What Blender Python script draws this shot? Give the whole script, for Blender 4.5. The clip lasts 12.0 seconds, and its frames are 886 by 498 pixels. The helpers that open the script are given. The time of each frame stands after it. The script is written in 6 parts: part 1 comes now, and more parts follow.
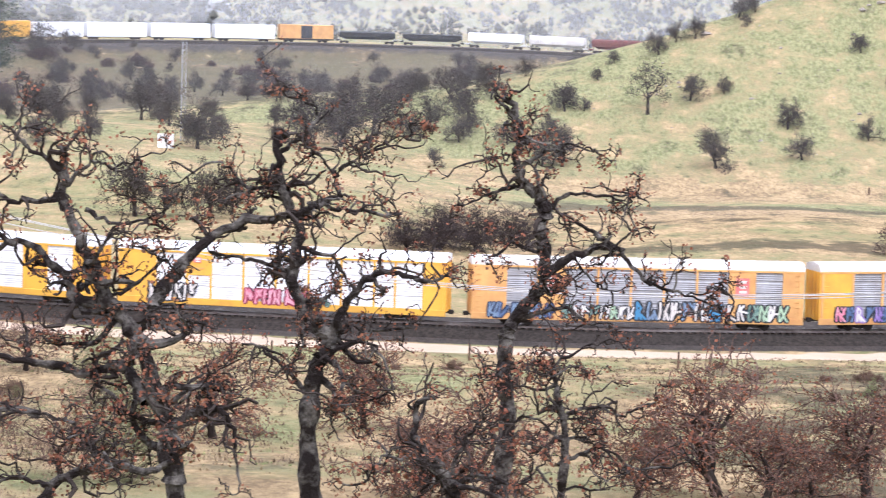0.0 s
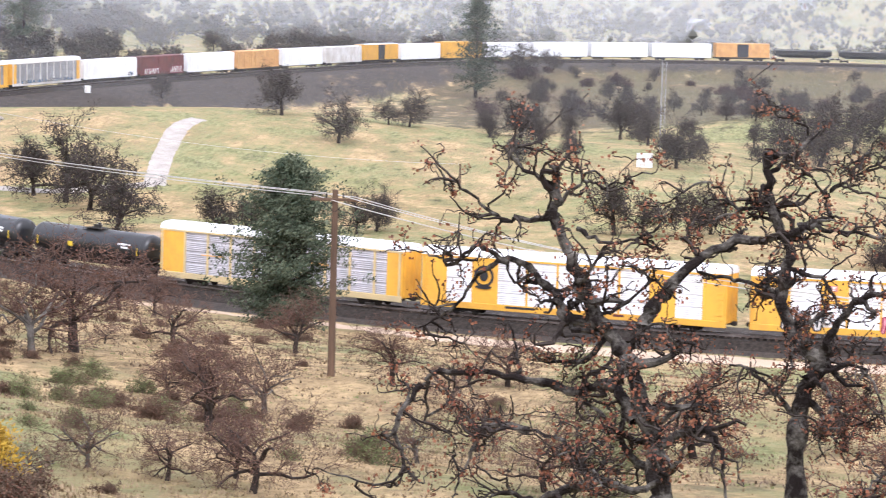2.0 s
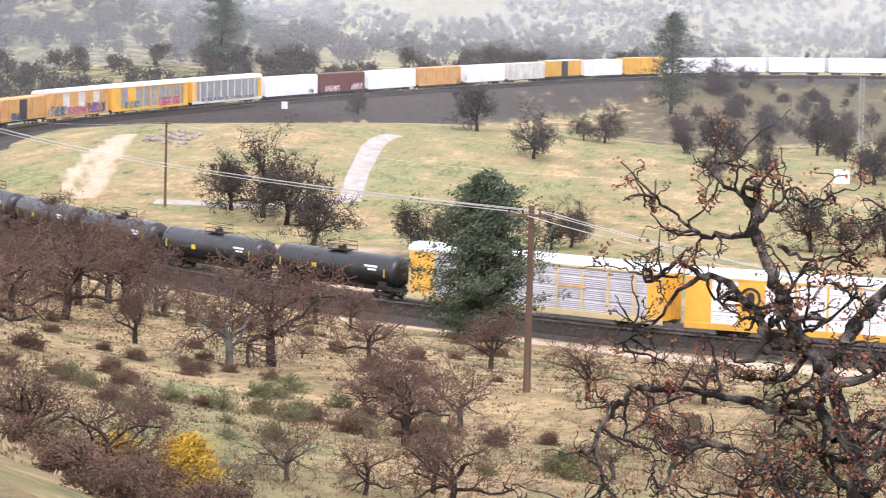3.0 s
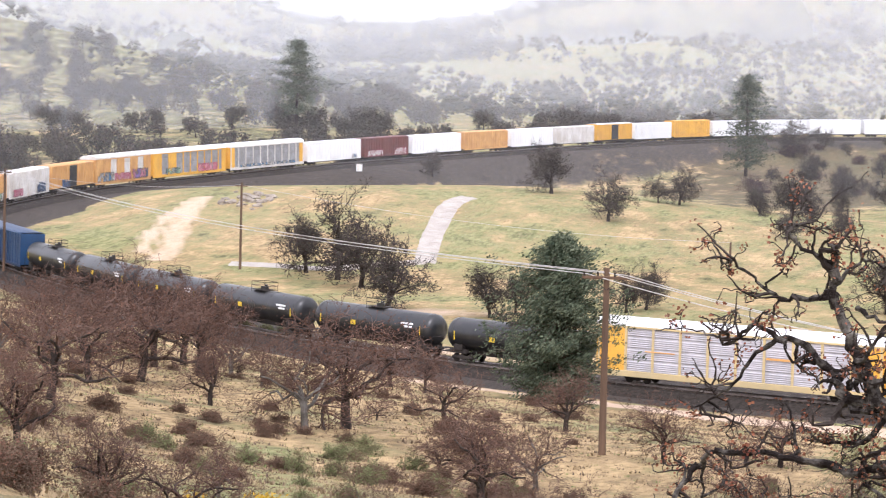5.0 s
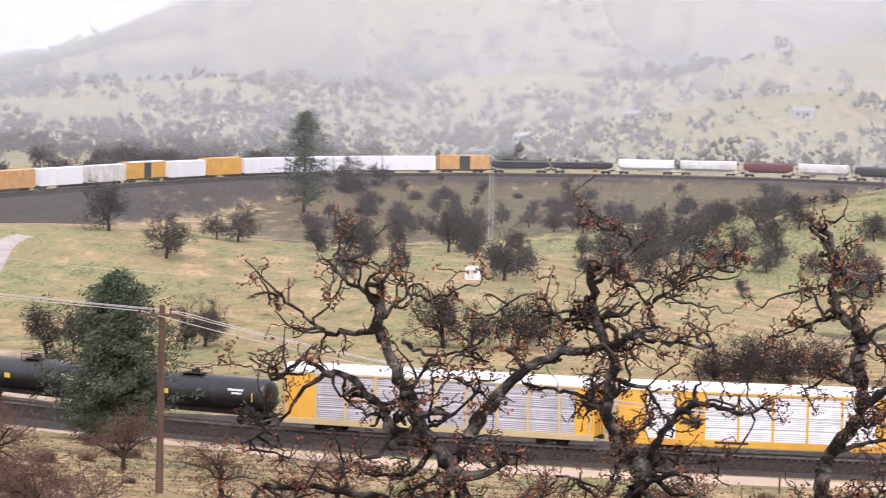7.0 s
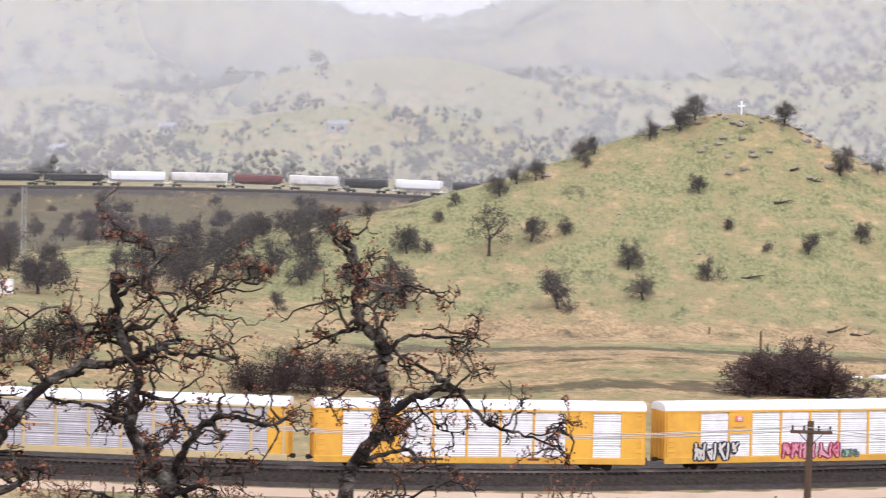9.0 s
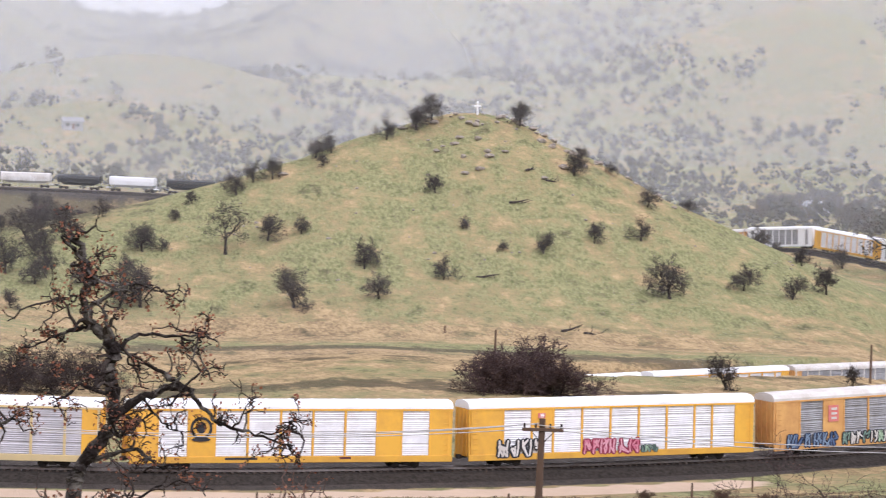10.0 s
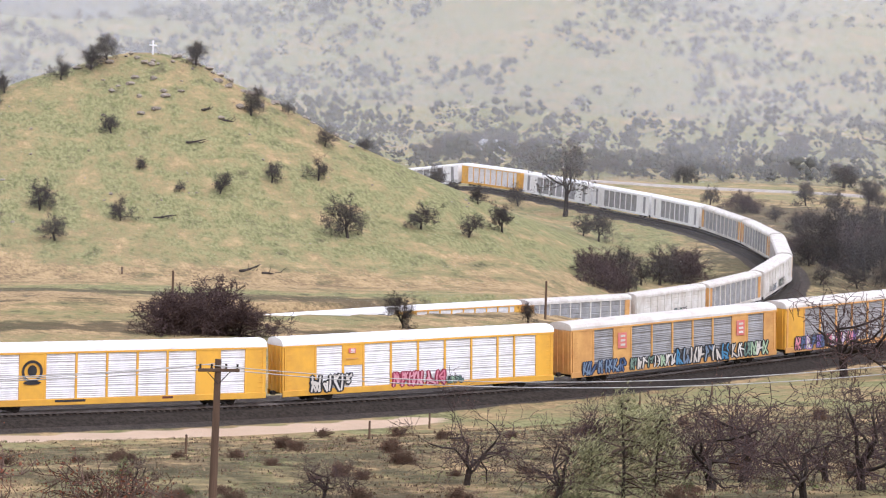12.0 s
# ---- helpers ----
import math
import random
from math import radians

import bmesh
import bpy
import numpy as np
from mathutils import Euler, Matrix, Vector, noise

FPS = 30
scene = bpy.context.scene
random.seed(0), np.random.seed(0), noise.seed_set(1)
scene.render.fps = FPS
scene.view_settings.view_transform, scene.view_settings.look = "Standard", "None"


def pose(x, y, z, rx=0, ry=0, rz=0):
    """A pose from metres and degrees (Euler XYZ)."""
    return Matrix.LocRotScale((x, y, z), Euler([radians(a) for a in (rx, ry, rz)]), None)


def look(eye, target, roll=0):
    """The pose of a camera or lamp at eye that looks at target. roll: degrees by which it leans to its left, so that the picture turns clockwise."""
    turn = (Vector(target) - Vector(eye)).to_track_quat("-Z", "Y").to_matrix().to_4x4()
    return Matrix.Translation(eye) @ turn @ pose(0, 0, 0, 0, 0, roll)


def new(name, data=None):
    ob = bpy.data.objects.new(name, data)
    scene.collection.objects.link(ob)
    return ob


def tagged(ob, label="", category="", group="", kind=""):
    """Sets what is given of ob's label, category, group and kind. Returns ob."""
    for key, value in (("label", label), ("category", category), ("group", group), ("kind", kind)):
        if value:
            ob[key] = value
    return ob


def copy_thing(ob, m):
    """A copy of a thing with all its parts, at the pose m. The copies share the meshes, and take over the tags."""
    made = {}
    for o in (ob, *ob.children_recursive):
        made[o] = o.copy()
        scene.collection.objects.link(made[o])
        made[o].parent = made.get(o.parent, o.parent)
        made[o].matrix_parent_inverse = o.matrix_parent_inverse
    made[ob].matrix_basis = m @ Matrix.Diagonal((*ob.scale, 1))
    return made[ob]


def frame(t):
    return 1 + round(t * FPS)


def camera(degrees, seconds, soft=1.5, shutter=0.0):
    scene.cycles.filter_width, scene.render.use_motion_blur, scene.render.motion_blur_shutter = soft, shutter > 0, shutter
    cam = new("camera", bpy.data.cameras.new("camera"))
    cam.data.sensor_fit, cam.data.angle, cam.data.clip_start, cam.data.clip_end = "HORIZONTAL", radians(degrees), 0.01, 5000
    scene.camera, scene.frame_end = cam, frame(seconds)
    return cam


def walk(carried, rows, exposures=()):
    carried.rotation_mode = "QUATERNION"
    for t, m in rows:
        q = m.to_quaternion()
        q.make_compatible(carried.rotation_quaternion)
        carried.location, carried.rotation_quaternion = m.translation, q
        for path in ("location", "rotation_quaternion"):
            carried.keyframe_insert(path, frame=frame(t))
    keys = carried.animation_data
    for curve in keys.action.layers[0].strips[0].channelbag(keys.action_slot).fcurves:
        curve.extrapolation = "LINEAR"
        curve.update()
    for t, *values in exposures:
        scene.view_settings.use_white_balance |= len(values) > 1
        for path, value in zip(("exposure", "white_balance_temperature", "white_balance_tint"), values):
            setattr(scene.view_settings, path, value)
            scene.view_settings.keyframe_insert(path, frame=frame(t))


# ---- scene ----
# ---- camera ----
cam = camera(18.84, 12.0, soft=1.1, shutter=0.2)
EYE_Z = 26.3
# seconds, yaw to the left, pitch, roll in degrees
VIEW = [
    (0, -0.052, -5.154, 1.853),
    (0.5, 2.622, -5.171, 1.760),
    (1, 5.166, -5.158, 1.726),
    (1.5, 7.740, -5.104, 1.648),
    (2, 10.183, -5.041, 1.597),
    (2.5, 12.420, -4.947, 1.454),
    (3, 14.367, -4.811, 1.448),
    (3.2, 15.011, -4.725, 1.371),
    (4.0, 17.05, -4.21, 1.36),
    (4.8, 16.454, -3.644, 1.342),
    (5, 15.994, -3.516, 1.357),
    (5.5, 14.026, -3.184, 1.375),
    (6, 11.555, -2.916, 1.374),
    (6.5, 8.964, -2.702, 1.314),
    (8.3, 0.675, -2.166, 1.447),
    (8.5, -0.350, -2.108, 1.502),
    (9, -3.330, -2.000, 1.536),
    (9.5, -6.269, -1.918, 1.762),
    (10, -8.963, -1.859, 1.870),
    (10.5, -11.305, -1.937, 1.806),
    (11, -13.104, -2.164, 1.778),
    (11.5, -14.905, -2.634, 1.714),
    (12, -15.890, -2.942, 1.668),
]
# the operator turns on the spot: the lens swings a little as the body turns
walk(cam, [(t, look((-0.026 * yaw, 0, EYE_Z),
                    (-0.026 * yaw - 100 * math.sin(radians(yaw)) * math.cos(radians(pitch)),
                     100 * math.cos(radians(yaw)) * math.cos(radians(pitch)),
                     EYE_Z + 100 * math.sin(radians(pitch))), roll)) for t, yaw, pitch, roll in VIEW],
     exposures=[(0, 1.10, 5600, 19), (2.5, 1.05, 5850, 18), (5.5, 0.95, 6000, 20), (6.6, 0.74, 6050, 22), (8.5, 0.62, 6000, 20), (10.5, 0.44, 5900, 20), (12, 0.53, 5900, 19)])

# ---- light: an overcast, misty winter day ----
world = bpy.data.worlds.new("overcast_sky")
scene.world = world
world.use_nodes = True
wn, wl = world.node_tree.nodes, world.node_tree.links
sky = wn.new("ShaderNodeTexSky")
sky.sky_type, sky.sun_disc = "NISHITA", False
sky.sun_elevation, sky.sun_rotation = radians(48), radians(200)
sky.dust_density, sky.air_density = 3.0, 1.0
cloud = wn.new("ShaderNodeMix")
cloud.data_type = "RGBA"
cloud.inputs[0].default_value = 0.88
cloud.inputs[7].default_value = (9.3, 9.3, 9.5, 1)
wl.new(sky.outputs[0], cloud.inputs[6])
wl.new(cloud.outputs[2], wn["Background"].inputs[0])
wn["Background"].inputs[1].default_value = 0.105
sun = new("sun", bpy.data.lights.new("sun", "SUN"))
sun.data.energy, sun.data.angle, sun.data.color = 1.4, radians(25), (1.0, 0.97, 0.93)
sun.matrix_basis = look((30, -90, 110), (0, 0, 0))

# ---- materials ----


def material(name, colour, second=None, scale=1.0, detail=6.0, rough=0.85, metal=0.0, bump=0.0, bump_scale=None,
             spread=(0.35, 0.65), vary=0.0, stretch=(1, 1, 1)):
    """Two colours mixed by two scales of noise, with a fine relief and a change from piece to piece."""
    m = bpy.data.materials.new(name)
    m.use_nodes = True
    n, l = m.node_tree.nodes, m.node_tree.links
    b = n["Principled BSDF"]
    b.inputs["Roughness"].default_value, b.inputs["Metallic"].default_value = rough, metal
    if rough > 0.75:
        b.inputs["Specular IOR Level"].default_value = 0.12
    second = second or tuple(c * 0.72 for c in colour)
    co = n.new("ShaderNodeTexCoord")
    mp = n.new("ShaderNodeMapping")
    mp.inputs["Scale"].default_value = stretch
    l.new(co.outputs["Object"], mp.inputs[0])
    t1 = n.new("ShaderNodeTexNoise")
    t1.inputs["Scale"].default_value, t1.inputs["Detail"].default_value = scale, detail
    t1.inputs["Roughness"].default_value = 0.65
    l.new(mp.outputs[0], t1.inputs["Vector"])
    r = n.new("ShaderNodeMapRange")
    r.inputs[1].default_value, r.inputs[2].default_value = spread
    l.new(t1.outputs[0], r.inputs[0])
    mix = n.new("ShaderNodeMix")
    mix.data_type = "RGBA"
    mix.inputs[6].default_value, mix.inputs[7].default_value = (*colour, 1), (*second, 1)
    l.new(r.outputs[0], mix.inputs[0])
    out = mix.outputs[2]
    if vary:
        oi = n.new("ShaderNodeObjectInfo")
        geo = n.new("ShaderNodeNewGeometry")
        add = n.new("ShaderNodeMath")
        l.new(oi.outputs["Random"], add.inputs[0])
        l.new(geo.outputs["Random Per Island"], add.inputs[1])
        mr = n.new("ShaderNodeMapRange")
        mr.inputs[2].default_value = 2.0
        mr.inputs[3].default_value, mr.inputs[4].default_value = 1 - vary, 1 + vary
        l.new(add.outputs[0], mr.inputs[0])
        hs = n.new("ShaderNodeHueSaturation")
        l.new(mr.outputs[0], hs.inputs["Value"])
        l.new(out, hs.inputs["Color"])
        out = hs.outputs[0]
    l.new(out, b.inputs["Base Color"])
    if bump:
        t2 = n.new("ShaderNodeTexNoise")
        t2.inputs["Scale"].default_value, t2.inputs["Detail"].default_value = bump_scale or scale * 6, 8
        l.new(mp.outputs[0], t2.inputs["Vector"])
        bp = n.new("ShaderNodeBump")
        bp.inputs["Strength"].default_value, bp.inputs["Distance"].default_value = bump, 0.05
        l.new(t2.outputs[0], bp.inputs["Height"])
        l.new(bp.outputs[0], b.inputs["Normal"])
    return m


def ground_material():
    """Grass in green and straw, bare earth and dark cinders, by the cover that grows at each place."""
    m = bpy.data.materials.new("grassland")
    m.use_nodes = True
    n, l = m.node_tree.nodes, m.node_tree.links
    b = n["Principled BSDF"]
    b.inputs["Roughness"].default_value = 0.95
    b.inputs["Specular IOR Level"].default_value = 0.1
    co = n.new("ShaderNodeTexCoord")

    def noise_at(scale, detail=6, rough=0.6, stretch=(1, 1, 1)):
        mp = n.new("ShaderNodeMapping")
        mp.inputs["Scale"].default_value = stretch
        l.new(co.outputs["Object"], mp.inputs[0])
        t = n.new("ShaderNodeTexNoise")
        t.inputs["Scale"].default_value, t.inputs["Detail"].default_value = scale, detail
        t.inputs["Roughness"].default_value = rough
        l.new(mp.outputs[0], t.inputs["Vector"])
        return t.outputs[0]

    def mixed(fac, a, c):
        x = n.new("ShaderNodeMix")
        x.data_type = "RGBA"
        for k, v in ((0, fac), (6, a), (7, c)):
            if hasattr(v, "links"):
                l.new(v, x.inputs[k])
            else:
                x.inputs[k].default_value = v
        return x.outputs[2]

    def ranged(v, lo, hi):
        r = n.new("ShaderNodeMapRange")
        r.inputs[1].default_value, r.inputs[2].default_value = lo, hi
        l.new(v, r.inputs[0])
        return r.outputs[0]

    def calc(op, a, c):
        x = n.new("ShaderNodeMath")
        x.operation = op
        for k, v in enumerate((a, c)):
            if hasattr(v, "links"):
                l.new(v, x.inputs[k])
            else:
                x.inputs[k].default_value = v
        return x.outputs[0]

    cover = n.new("ShaderNodeAttribute")
    cover.attribute_name = "cover"
    sep = n.new("ShaderNodeSeparateColor")
    l.new(cover.outputs["Color"], sep.inputs[0])
    big, mid, fine = noise_at(0.035, 5), noise_at(0.26, 7, 0.7, (1, 0.34, 1)), noise_at(1.5, 8, 0.8, (1, 0.28, 1))
    bands = noise_at(0.3, 7, 0.72, (0.6, 0.4, 1.1))
    green = mixed(ranged(fine, 0.42, 0.58), (0.165, 0.175, 0.07, 1), (0.33, 0.31, 0.15, 1))
    straw = mixed(ranged(calc("ADD", calc("MULTIPLY", fine, 0.6), calc("MULTIPLY", bands, 0.4)), 0.42, 0.58), (0.52, 0.375, 0.195, 1), (0.20, 0.14, 0.075, 1))
    brush = mixed(ranged(fine, 0.35, 0.65), (0.062, 0.05, 0.031, 1), (0.125, 0.098, 0.06, 1))
    earth = mixed(ranged(mid, 0.3, 0.7), (0.66, 0.50, 0.36, 1), (0.54, 0.40, 0.285, 1))
    cinder = mixed(ranged(fine, 0.3, 0.7), (0.034, 0.029, 0.026, 1), (0.105, 0.088, 0.074, 1))
    spread = calc("ADD", calc("MULTIPLY", big, 0.7), calc("ADD", calc("MULTIPLY", mid, 0.7), calc("MULTIPLY", bands, 0.8)))
    f_green = ranged(calc("ADD", sep.outputs[0], calc("MULTIPLY", calc("SUBTRACT", spread, 1.1), 2.3)), 0.20, 0.74)
    base = mixed(f_green, straw, green)
    f_brush = ranged(calc("ADD", calc("ADD", calc("MULTIPLY", bands, 0.5), calc("MULTIPLY", mid, 0.5)), calc("MULTIPLY", cover.outputs["Alpha"], 0.24)), 0.55, 0.64)
    base = mixed(calc("MULTIPLY", f_brush, 0.8), base, brush)
    f_earth = ranged(calc("ADD", sep.outputs[1], calc("MULTIPLY", calc("SUBTRACT", mid, 0.5), 0.7)), 0.4, 0.6)
    base = mixed(f_earth, base, earth)
    f_cinder = ranged(calc("ADD", sep.outputs[2], calc("MULTIPLY", calc("SUBTRACT", mid, 0.5), 0.6)), 0.4, 0.6)
    base = mixed(f_cinder, base, cinder)
    l.new(base, b.inputs["Base Color"])
    bp = n.new("ShaderNodeBump")
    bp.inputs["Strength"].default_value, bp.inputs["Distance"].default_value = 0.8, 0.4
    l.new(calc("ADD", fine, calc("MULTIPLY", mid, 2.0)), bp.inputs["Height"])
    l.new(bp.outputs[0], b.inputs["Normal"])
    return m


GRASS = ground_material()
BALLAST = material("crushed_ballast", (0.018, 0.015, 0.0125), (0.05, 0.041, 0.034), 3.0, bump=0.8, bump_scale=9)
RAIL = material("rail_steel", (0.16, 0.12, 0.10), (0.30, 0.27, 0.25), 0.6, rough=0.45, metal=0.7)
SLEEPER = material("sleeper_timber", (0.04, 0.03, 0.024), (0.085, 0.068, 0.055), 3, vary=0.3)
YELLOW = material("yellow_paint", (0.74, 0.40, 0.045), (0.56, 0.29, 0.05), 0.45, rough=0.5, bump=0.05, vary=0.10, spread=(0.42, 0.75))
ORANGE = material("faded_orange_paint", (0.66, 0.37, 0.12), (0.50, 0.25, 0.08), 0.5, rough=0.6, vary=0.12)
SILVER = material("galvanised_screen", (0.80, 0.80, 0.81), (0.62, 0.61, 0.61), 0.7, rough=0.5, metal=0.0, vary=0.08)
DULL = material("weathered_screen", (0.36, 0.36, 0.37), (0.24, 0.235, 0.23), 0.7, rough=0.6, metal=0.2, vary=0.12)
WHITE = material("white_roof_paint", (0.82, 0.82, 0.81), (0.66, 0.64, 0.60), 0.35, rough=0.5, vary=0.05, spread=(0.5, 0.8))
CREAM = material("weathered_white_paint", (0.72, 0.70, 0.66), (0.52, 0.47, 0.41), 0.4, rough=0.6, vary=0.06)
BLACK = material("black_tank_paint", (0.014, 0.015, 0.017), (0.034, 0.032, 0.03), 0.6, rough=0.32, vary=0.2)
DARK = material("grimy_running_gear", (0.028, 0.024, 0.022), (0.06, 0.05, 0.042), 1.5, rough=0.8)
MAROON = material("boxcar_red_paint", (0.16, 0.035, 0.028), (0.10, 0.03, 0.025), 0.5, rough=0.6)
BLUE = material("blue_paint", (0.012, 0.05, 0.12), (0.01, 0.03, 0.08), 0.5, rough=0.5)
BARK = material("oak_bark", (0.032, 0.024, 0.02), (0.09, 0.073, 0.061), 2.2, bump=0.9, bump_scale=14, spread=(0.45, 0.72), stretch=(1, 1, 0.35))
PALE_BARK = material("lichen_bark", (0.07, 0.06, 0.05), (0.18, 0.165, 0.145), 2.0, bump=0.8, bump_scale=10, spread=(0.4, 0.65))
TWIG = material("oak_twigs", (0.036, 0.028, 0.026), (0.075, 0.06, 0.055), 0.8, vary=0.25)
RUST_LEAF = material("dead_oak_leaf", (0.17, 0.055, 0.034), (0.26, 0.115, 0.06), 1.3, rough=0.8, vary=0.35)
DULL_LEAF = material("withered_leaf", (0.065, 0.05, 0.043), (0.105, 0.08, 0.064), 1.3, rough=0.85, vary=0.3)
DARK_LEAF = material("live_oak_leaf", (0.04, 0.041, 0.031), (0.075, 0.072, 0.054), 1.0, rough=0.8, vary=0.35)
PINE_LEAF = material("pine_needles", (0.07, 0.092, 0.056), (0.14, 0.155, 0.10), 0.9, rough=0.8, vary=0.35)
PALE_LEAF = material("grey_pine_needles", (0.17, 0.165, 0.08), (0.27, 0.265, 0.14), 0.9, rough=0.8, vary=0.3)
GOLD_LEAF = material("yellow_leaf", (0.46, 0.29, 0.03), (0.34, 0.22, 0.04), 1.0, vary=0.3)
POLE_WOOD = material("pole_timber", (0.08, 0.053, 0.038), (0.17, 0.108, 0.07), 0.35, bump=0.4, bump_scale=8, stretch=(3, 3, 0.3))
WIRE = material("bright_wire", (0.62, 0.60, 0.57), (0.5, 0.48, 0.46), 1.0, rough=0.4, metal=0.6)
ROCK = material("weathered_rock", (0.20, 0.165, 0.13), (0.32, 0.28, 0.23), 0.6, bump=0.8, bump_scale=3, vary=0.25)
GRAVEL = material("gravel_road", (0.44, 0.40, 0.35), (0.33, 0.29, 0.25), 0.5, bump=0.3, bump_scale=5)
PINK = material("pink_spray", (0.55, 0.12, 0.20), (0.68, 0.36, 0.40), 2.5, rough=0.5)
TEAL = material("teal_spray", (0.05, 0.13, 0.115), (0.26, 0.36, 0.28), 2.2, rough=0.5)
NAVY = material("blue_spray", (0.035, 0.075, 0.16), (0.14, 0.20, 0.34), 2.2, rough=0.5)
INK = material("black_spray", (0.012, 0.012, 0.014), (0.035, 0.035, 0.04), 2.2, rough=0.5)
PURPLE = material("purple_spray", (0.16, 0.08, 0.30), (0.36, 0.26, 0.5), 2.2, rough=0.5)
material("maroon_spray", (0.20, 0.015, 0.04), (0.30, 0.03, 0.07), 2.2, rough=0.5)
material("pale_pink_spray", (0.72, 0.42, 0.46), (0.62, 0.25, 0.32), 2.2, rough=0.5)
material("pale_green_spray", (0.42, 0.55, 0.36), (0.28, 0.42, 0.28), 2.2, rough=0.5)
material("dark_blue_spray", (0.010, 0.016, 0.04), (0.03, 0.045, 0.09), 2.2, rough=0.5)
material("grey_blue_spray", (0.22, 0.30, 0.40), (0.12, 0.18, 0.27), 2.2, rough=0.5)
material("sky_spray", (0.06, 0.24, 0.42), (0.06, 0.2, 0.36), 2.2, rough=0.5)
RED = material("red_sign_paint", (0.66, 0.14, 0.13), (0.60, 0.24, 0.2), 2.0, rough=0.5)
BROWN_LEAF = material("brown_oak_leaf", (0.115, 0.057, 0.04), (0.18, 0.098, 0.064), 1.3, rough=0.85, vary=0.3)
PURPLE_TWIG = material("purple_brown_twigs", (0.055, 0.036, 0.035), (0.09, 0.062, 0.056), 1.0, vary=0.25)
PINE_BARK = material("pine_bark", (0.07, 0.05, 0.038), (0.11, 0.08, 0.06), 2.0, bump=0.6)
# darker copy of the pine needles: shade inside the crown put into the colour
PINE_LEAF_B = material("shaded_pine_needles", (0.035, 0.05, 0.032), (0.07, 0.085, 0.052), 0.9, rough=0.8, vary=0.35)
OLD_BARK = material("lichened_oak_bark", (0.02, 0.015, 0.013), (0.19, 0.172, 0.145), 2.2, detail=8, bump=1.0, bump_scale=16, spread=(0.48, 0.68))
EARTH = material("bare_pink_earth", (0.50, 0.37, 0.29), (0.38, 0.28, 0.22), 0.4, bump=0.4, bump_scale=4)
STRAW_BLADE = material("straw_blades", (0.34, 0.255, 0.15), (0.22, 0.16, 0.095), 0.3, vary=0.25)
GREEN_BLADE = material("green_blades", (0.15, 0.21, 0.06), (0.25, 0.28, 0.11), 0.3, vary=0.25)
LILAC = material("faded_lilac_screen", (0.50, 0.48, 0.50), (0.36, 0.35, 0.36), 0.6, rough=0.55, vary=0.08)
SAND = material("faded_yellow_paint", (0.62, 0.47, 0.22), (0.5, 0.4, 0.22), 0.5, rough=0.6)
WARM_TWIG = material("red_brown_twigs", (0.075, 0.045, 0.035), (0.14, 0.09, 0.068), 0.8, vary=0.3)
GREEN_BRUSH = material("grey_green_brush", (0.12, 0.15, 0.055), (0.22, 0.24, 0.11), 0.6, vary=0.3)
BRUSH_BLADE = material("brush_stems", (0.095, 0.064, 0.044), (0.17, 0.12, 0.08), 0.3, vary=0.3)

# ---- mesh helpers ----


def mesh_object(name, verts, faces, mat, parent=None, label="", smooth=False):
    me = bpy.data.meshes.new(name)
    me.from_pydata([tuple(v) for v in verts], [], faces)
    for mm in (mat if isinstance(mat, (list, tuple)) else (mat,)):
        me.materials.append(mm)
    if smooth:
        me.polygons.foreach_set("use_smooth", [True] * len(me.polygons))
    ob = new(name, me)
    if parent:
        ob.parent = parent
    if label:
        ob["label"] = label
    return ob


def part(name, bm, mat, parent=None, label=""):
    """Links a bmesh as one mesh object under a thing or under a part."""
    me = bpy.data.meshes.new(name)
    bm.to_mesh(me)
    bm.free()
    me.materials.append(mat)
    ob = new(name, me)
    if parent:
        ob.parent = parent
    if label:
        ob["label"] = label
    return ob


def again(name, ob, parent, m, label=""):
    """One more piece on the same mesh."""
    o = new(name, ob.data)
    o.parent = parent
    o.matrix_basis = m
    if label:
        o["label"] = label
    return o


def add_box(bm, x0, x1, y0, y1, z0, z1, bevel=0.0):
    r = bmesh.ops.create_cube(bm, size=1.0, matrix=Matrix.LocRotScale(
        ((x0 + x1) / 2, (y0 + y1) / 2, (z0 + z1) / 2), None, (x1 - x0, y1 - y0, z1 - z0)))
    if bevel:
        edges = list({e for v in r["verts"] for e in v.link_edges})
        bmesh.ops.bevel(bm, geom=edges, offset=bevel, segments=1, affect="EDGES")
    return bm


def box(x0, x1, y0, y1, z0, z1, bevel=0.0):
    return add_box(bmesh.new(), x0, x1, y0, y1, z0, z1, bevel)


def add_rod(bm, a, b, r, sides=10, r2=None):
    a, b = Vector(a), Vector(b)
    q = (b - a).to_track_quat("Z", "Y").to_matrix().to_4x4()
    bmesh.ops.create_cone(bm, cap_ends=True, segments=sides, radius1=r, radius2=r if r2 is None else r2, depth=(b - a).length,
                          matrix=Matrix.Translation((a + b) / 2) @ q)
    return bm


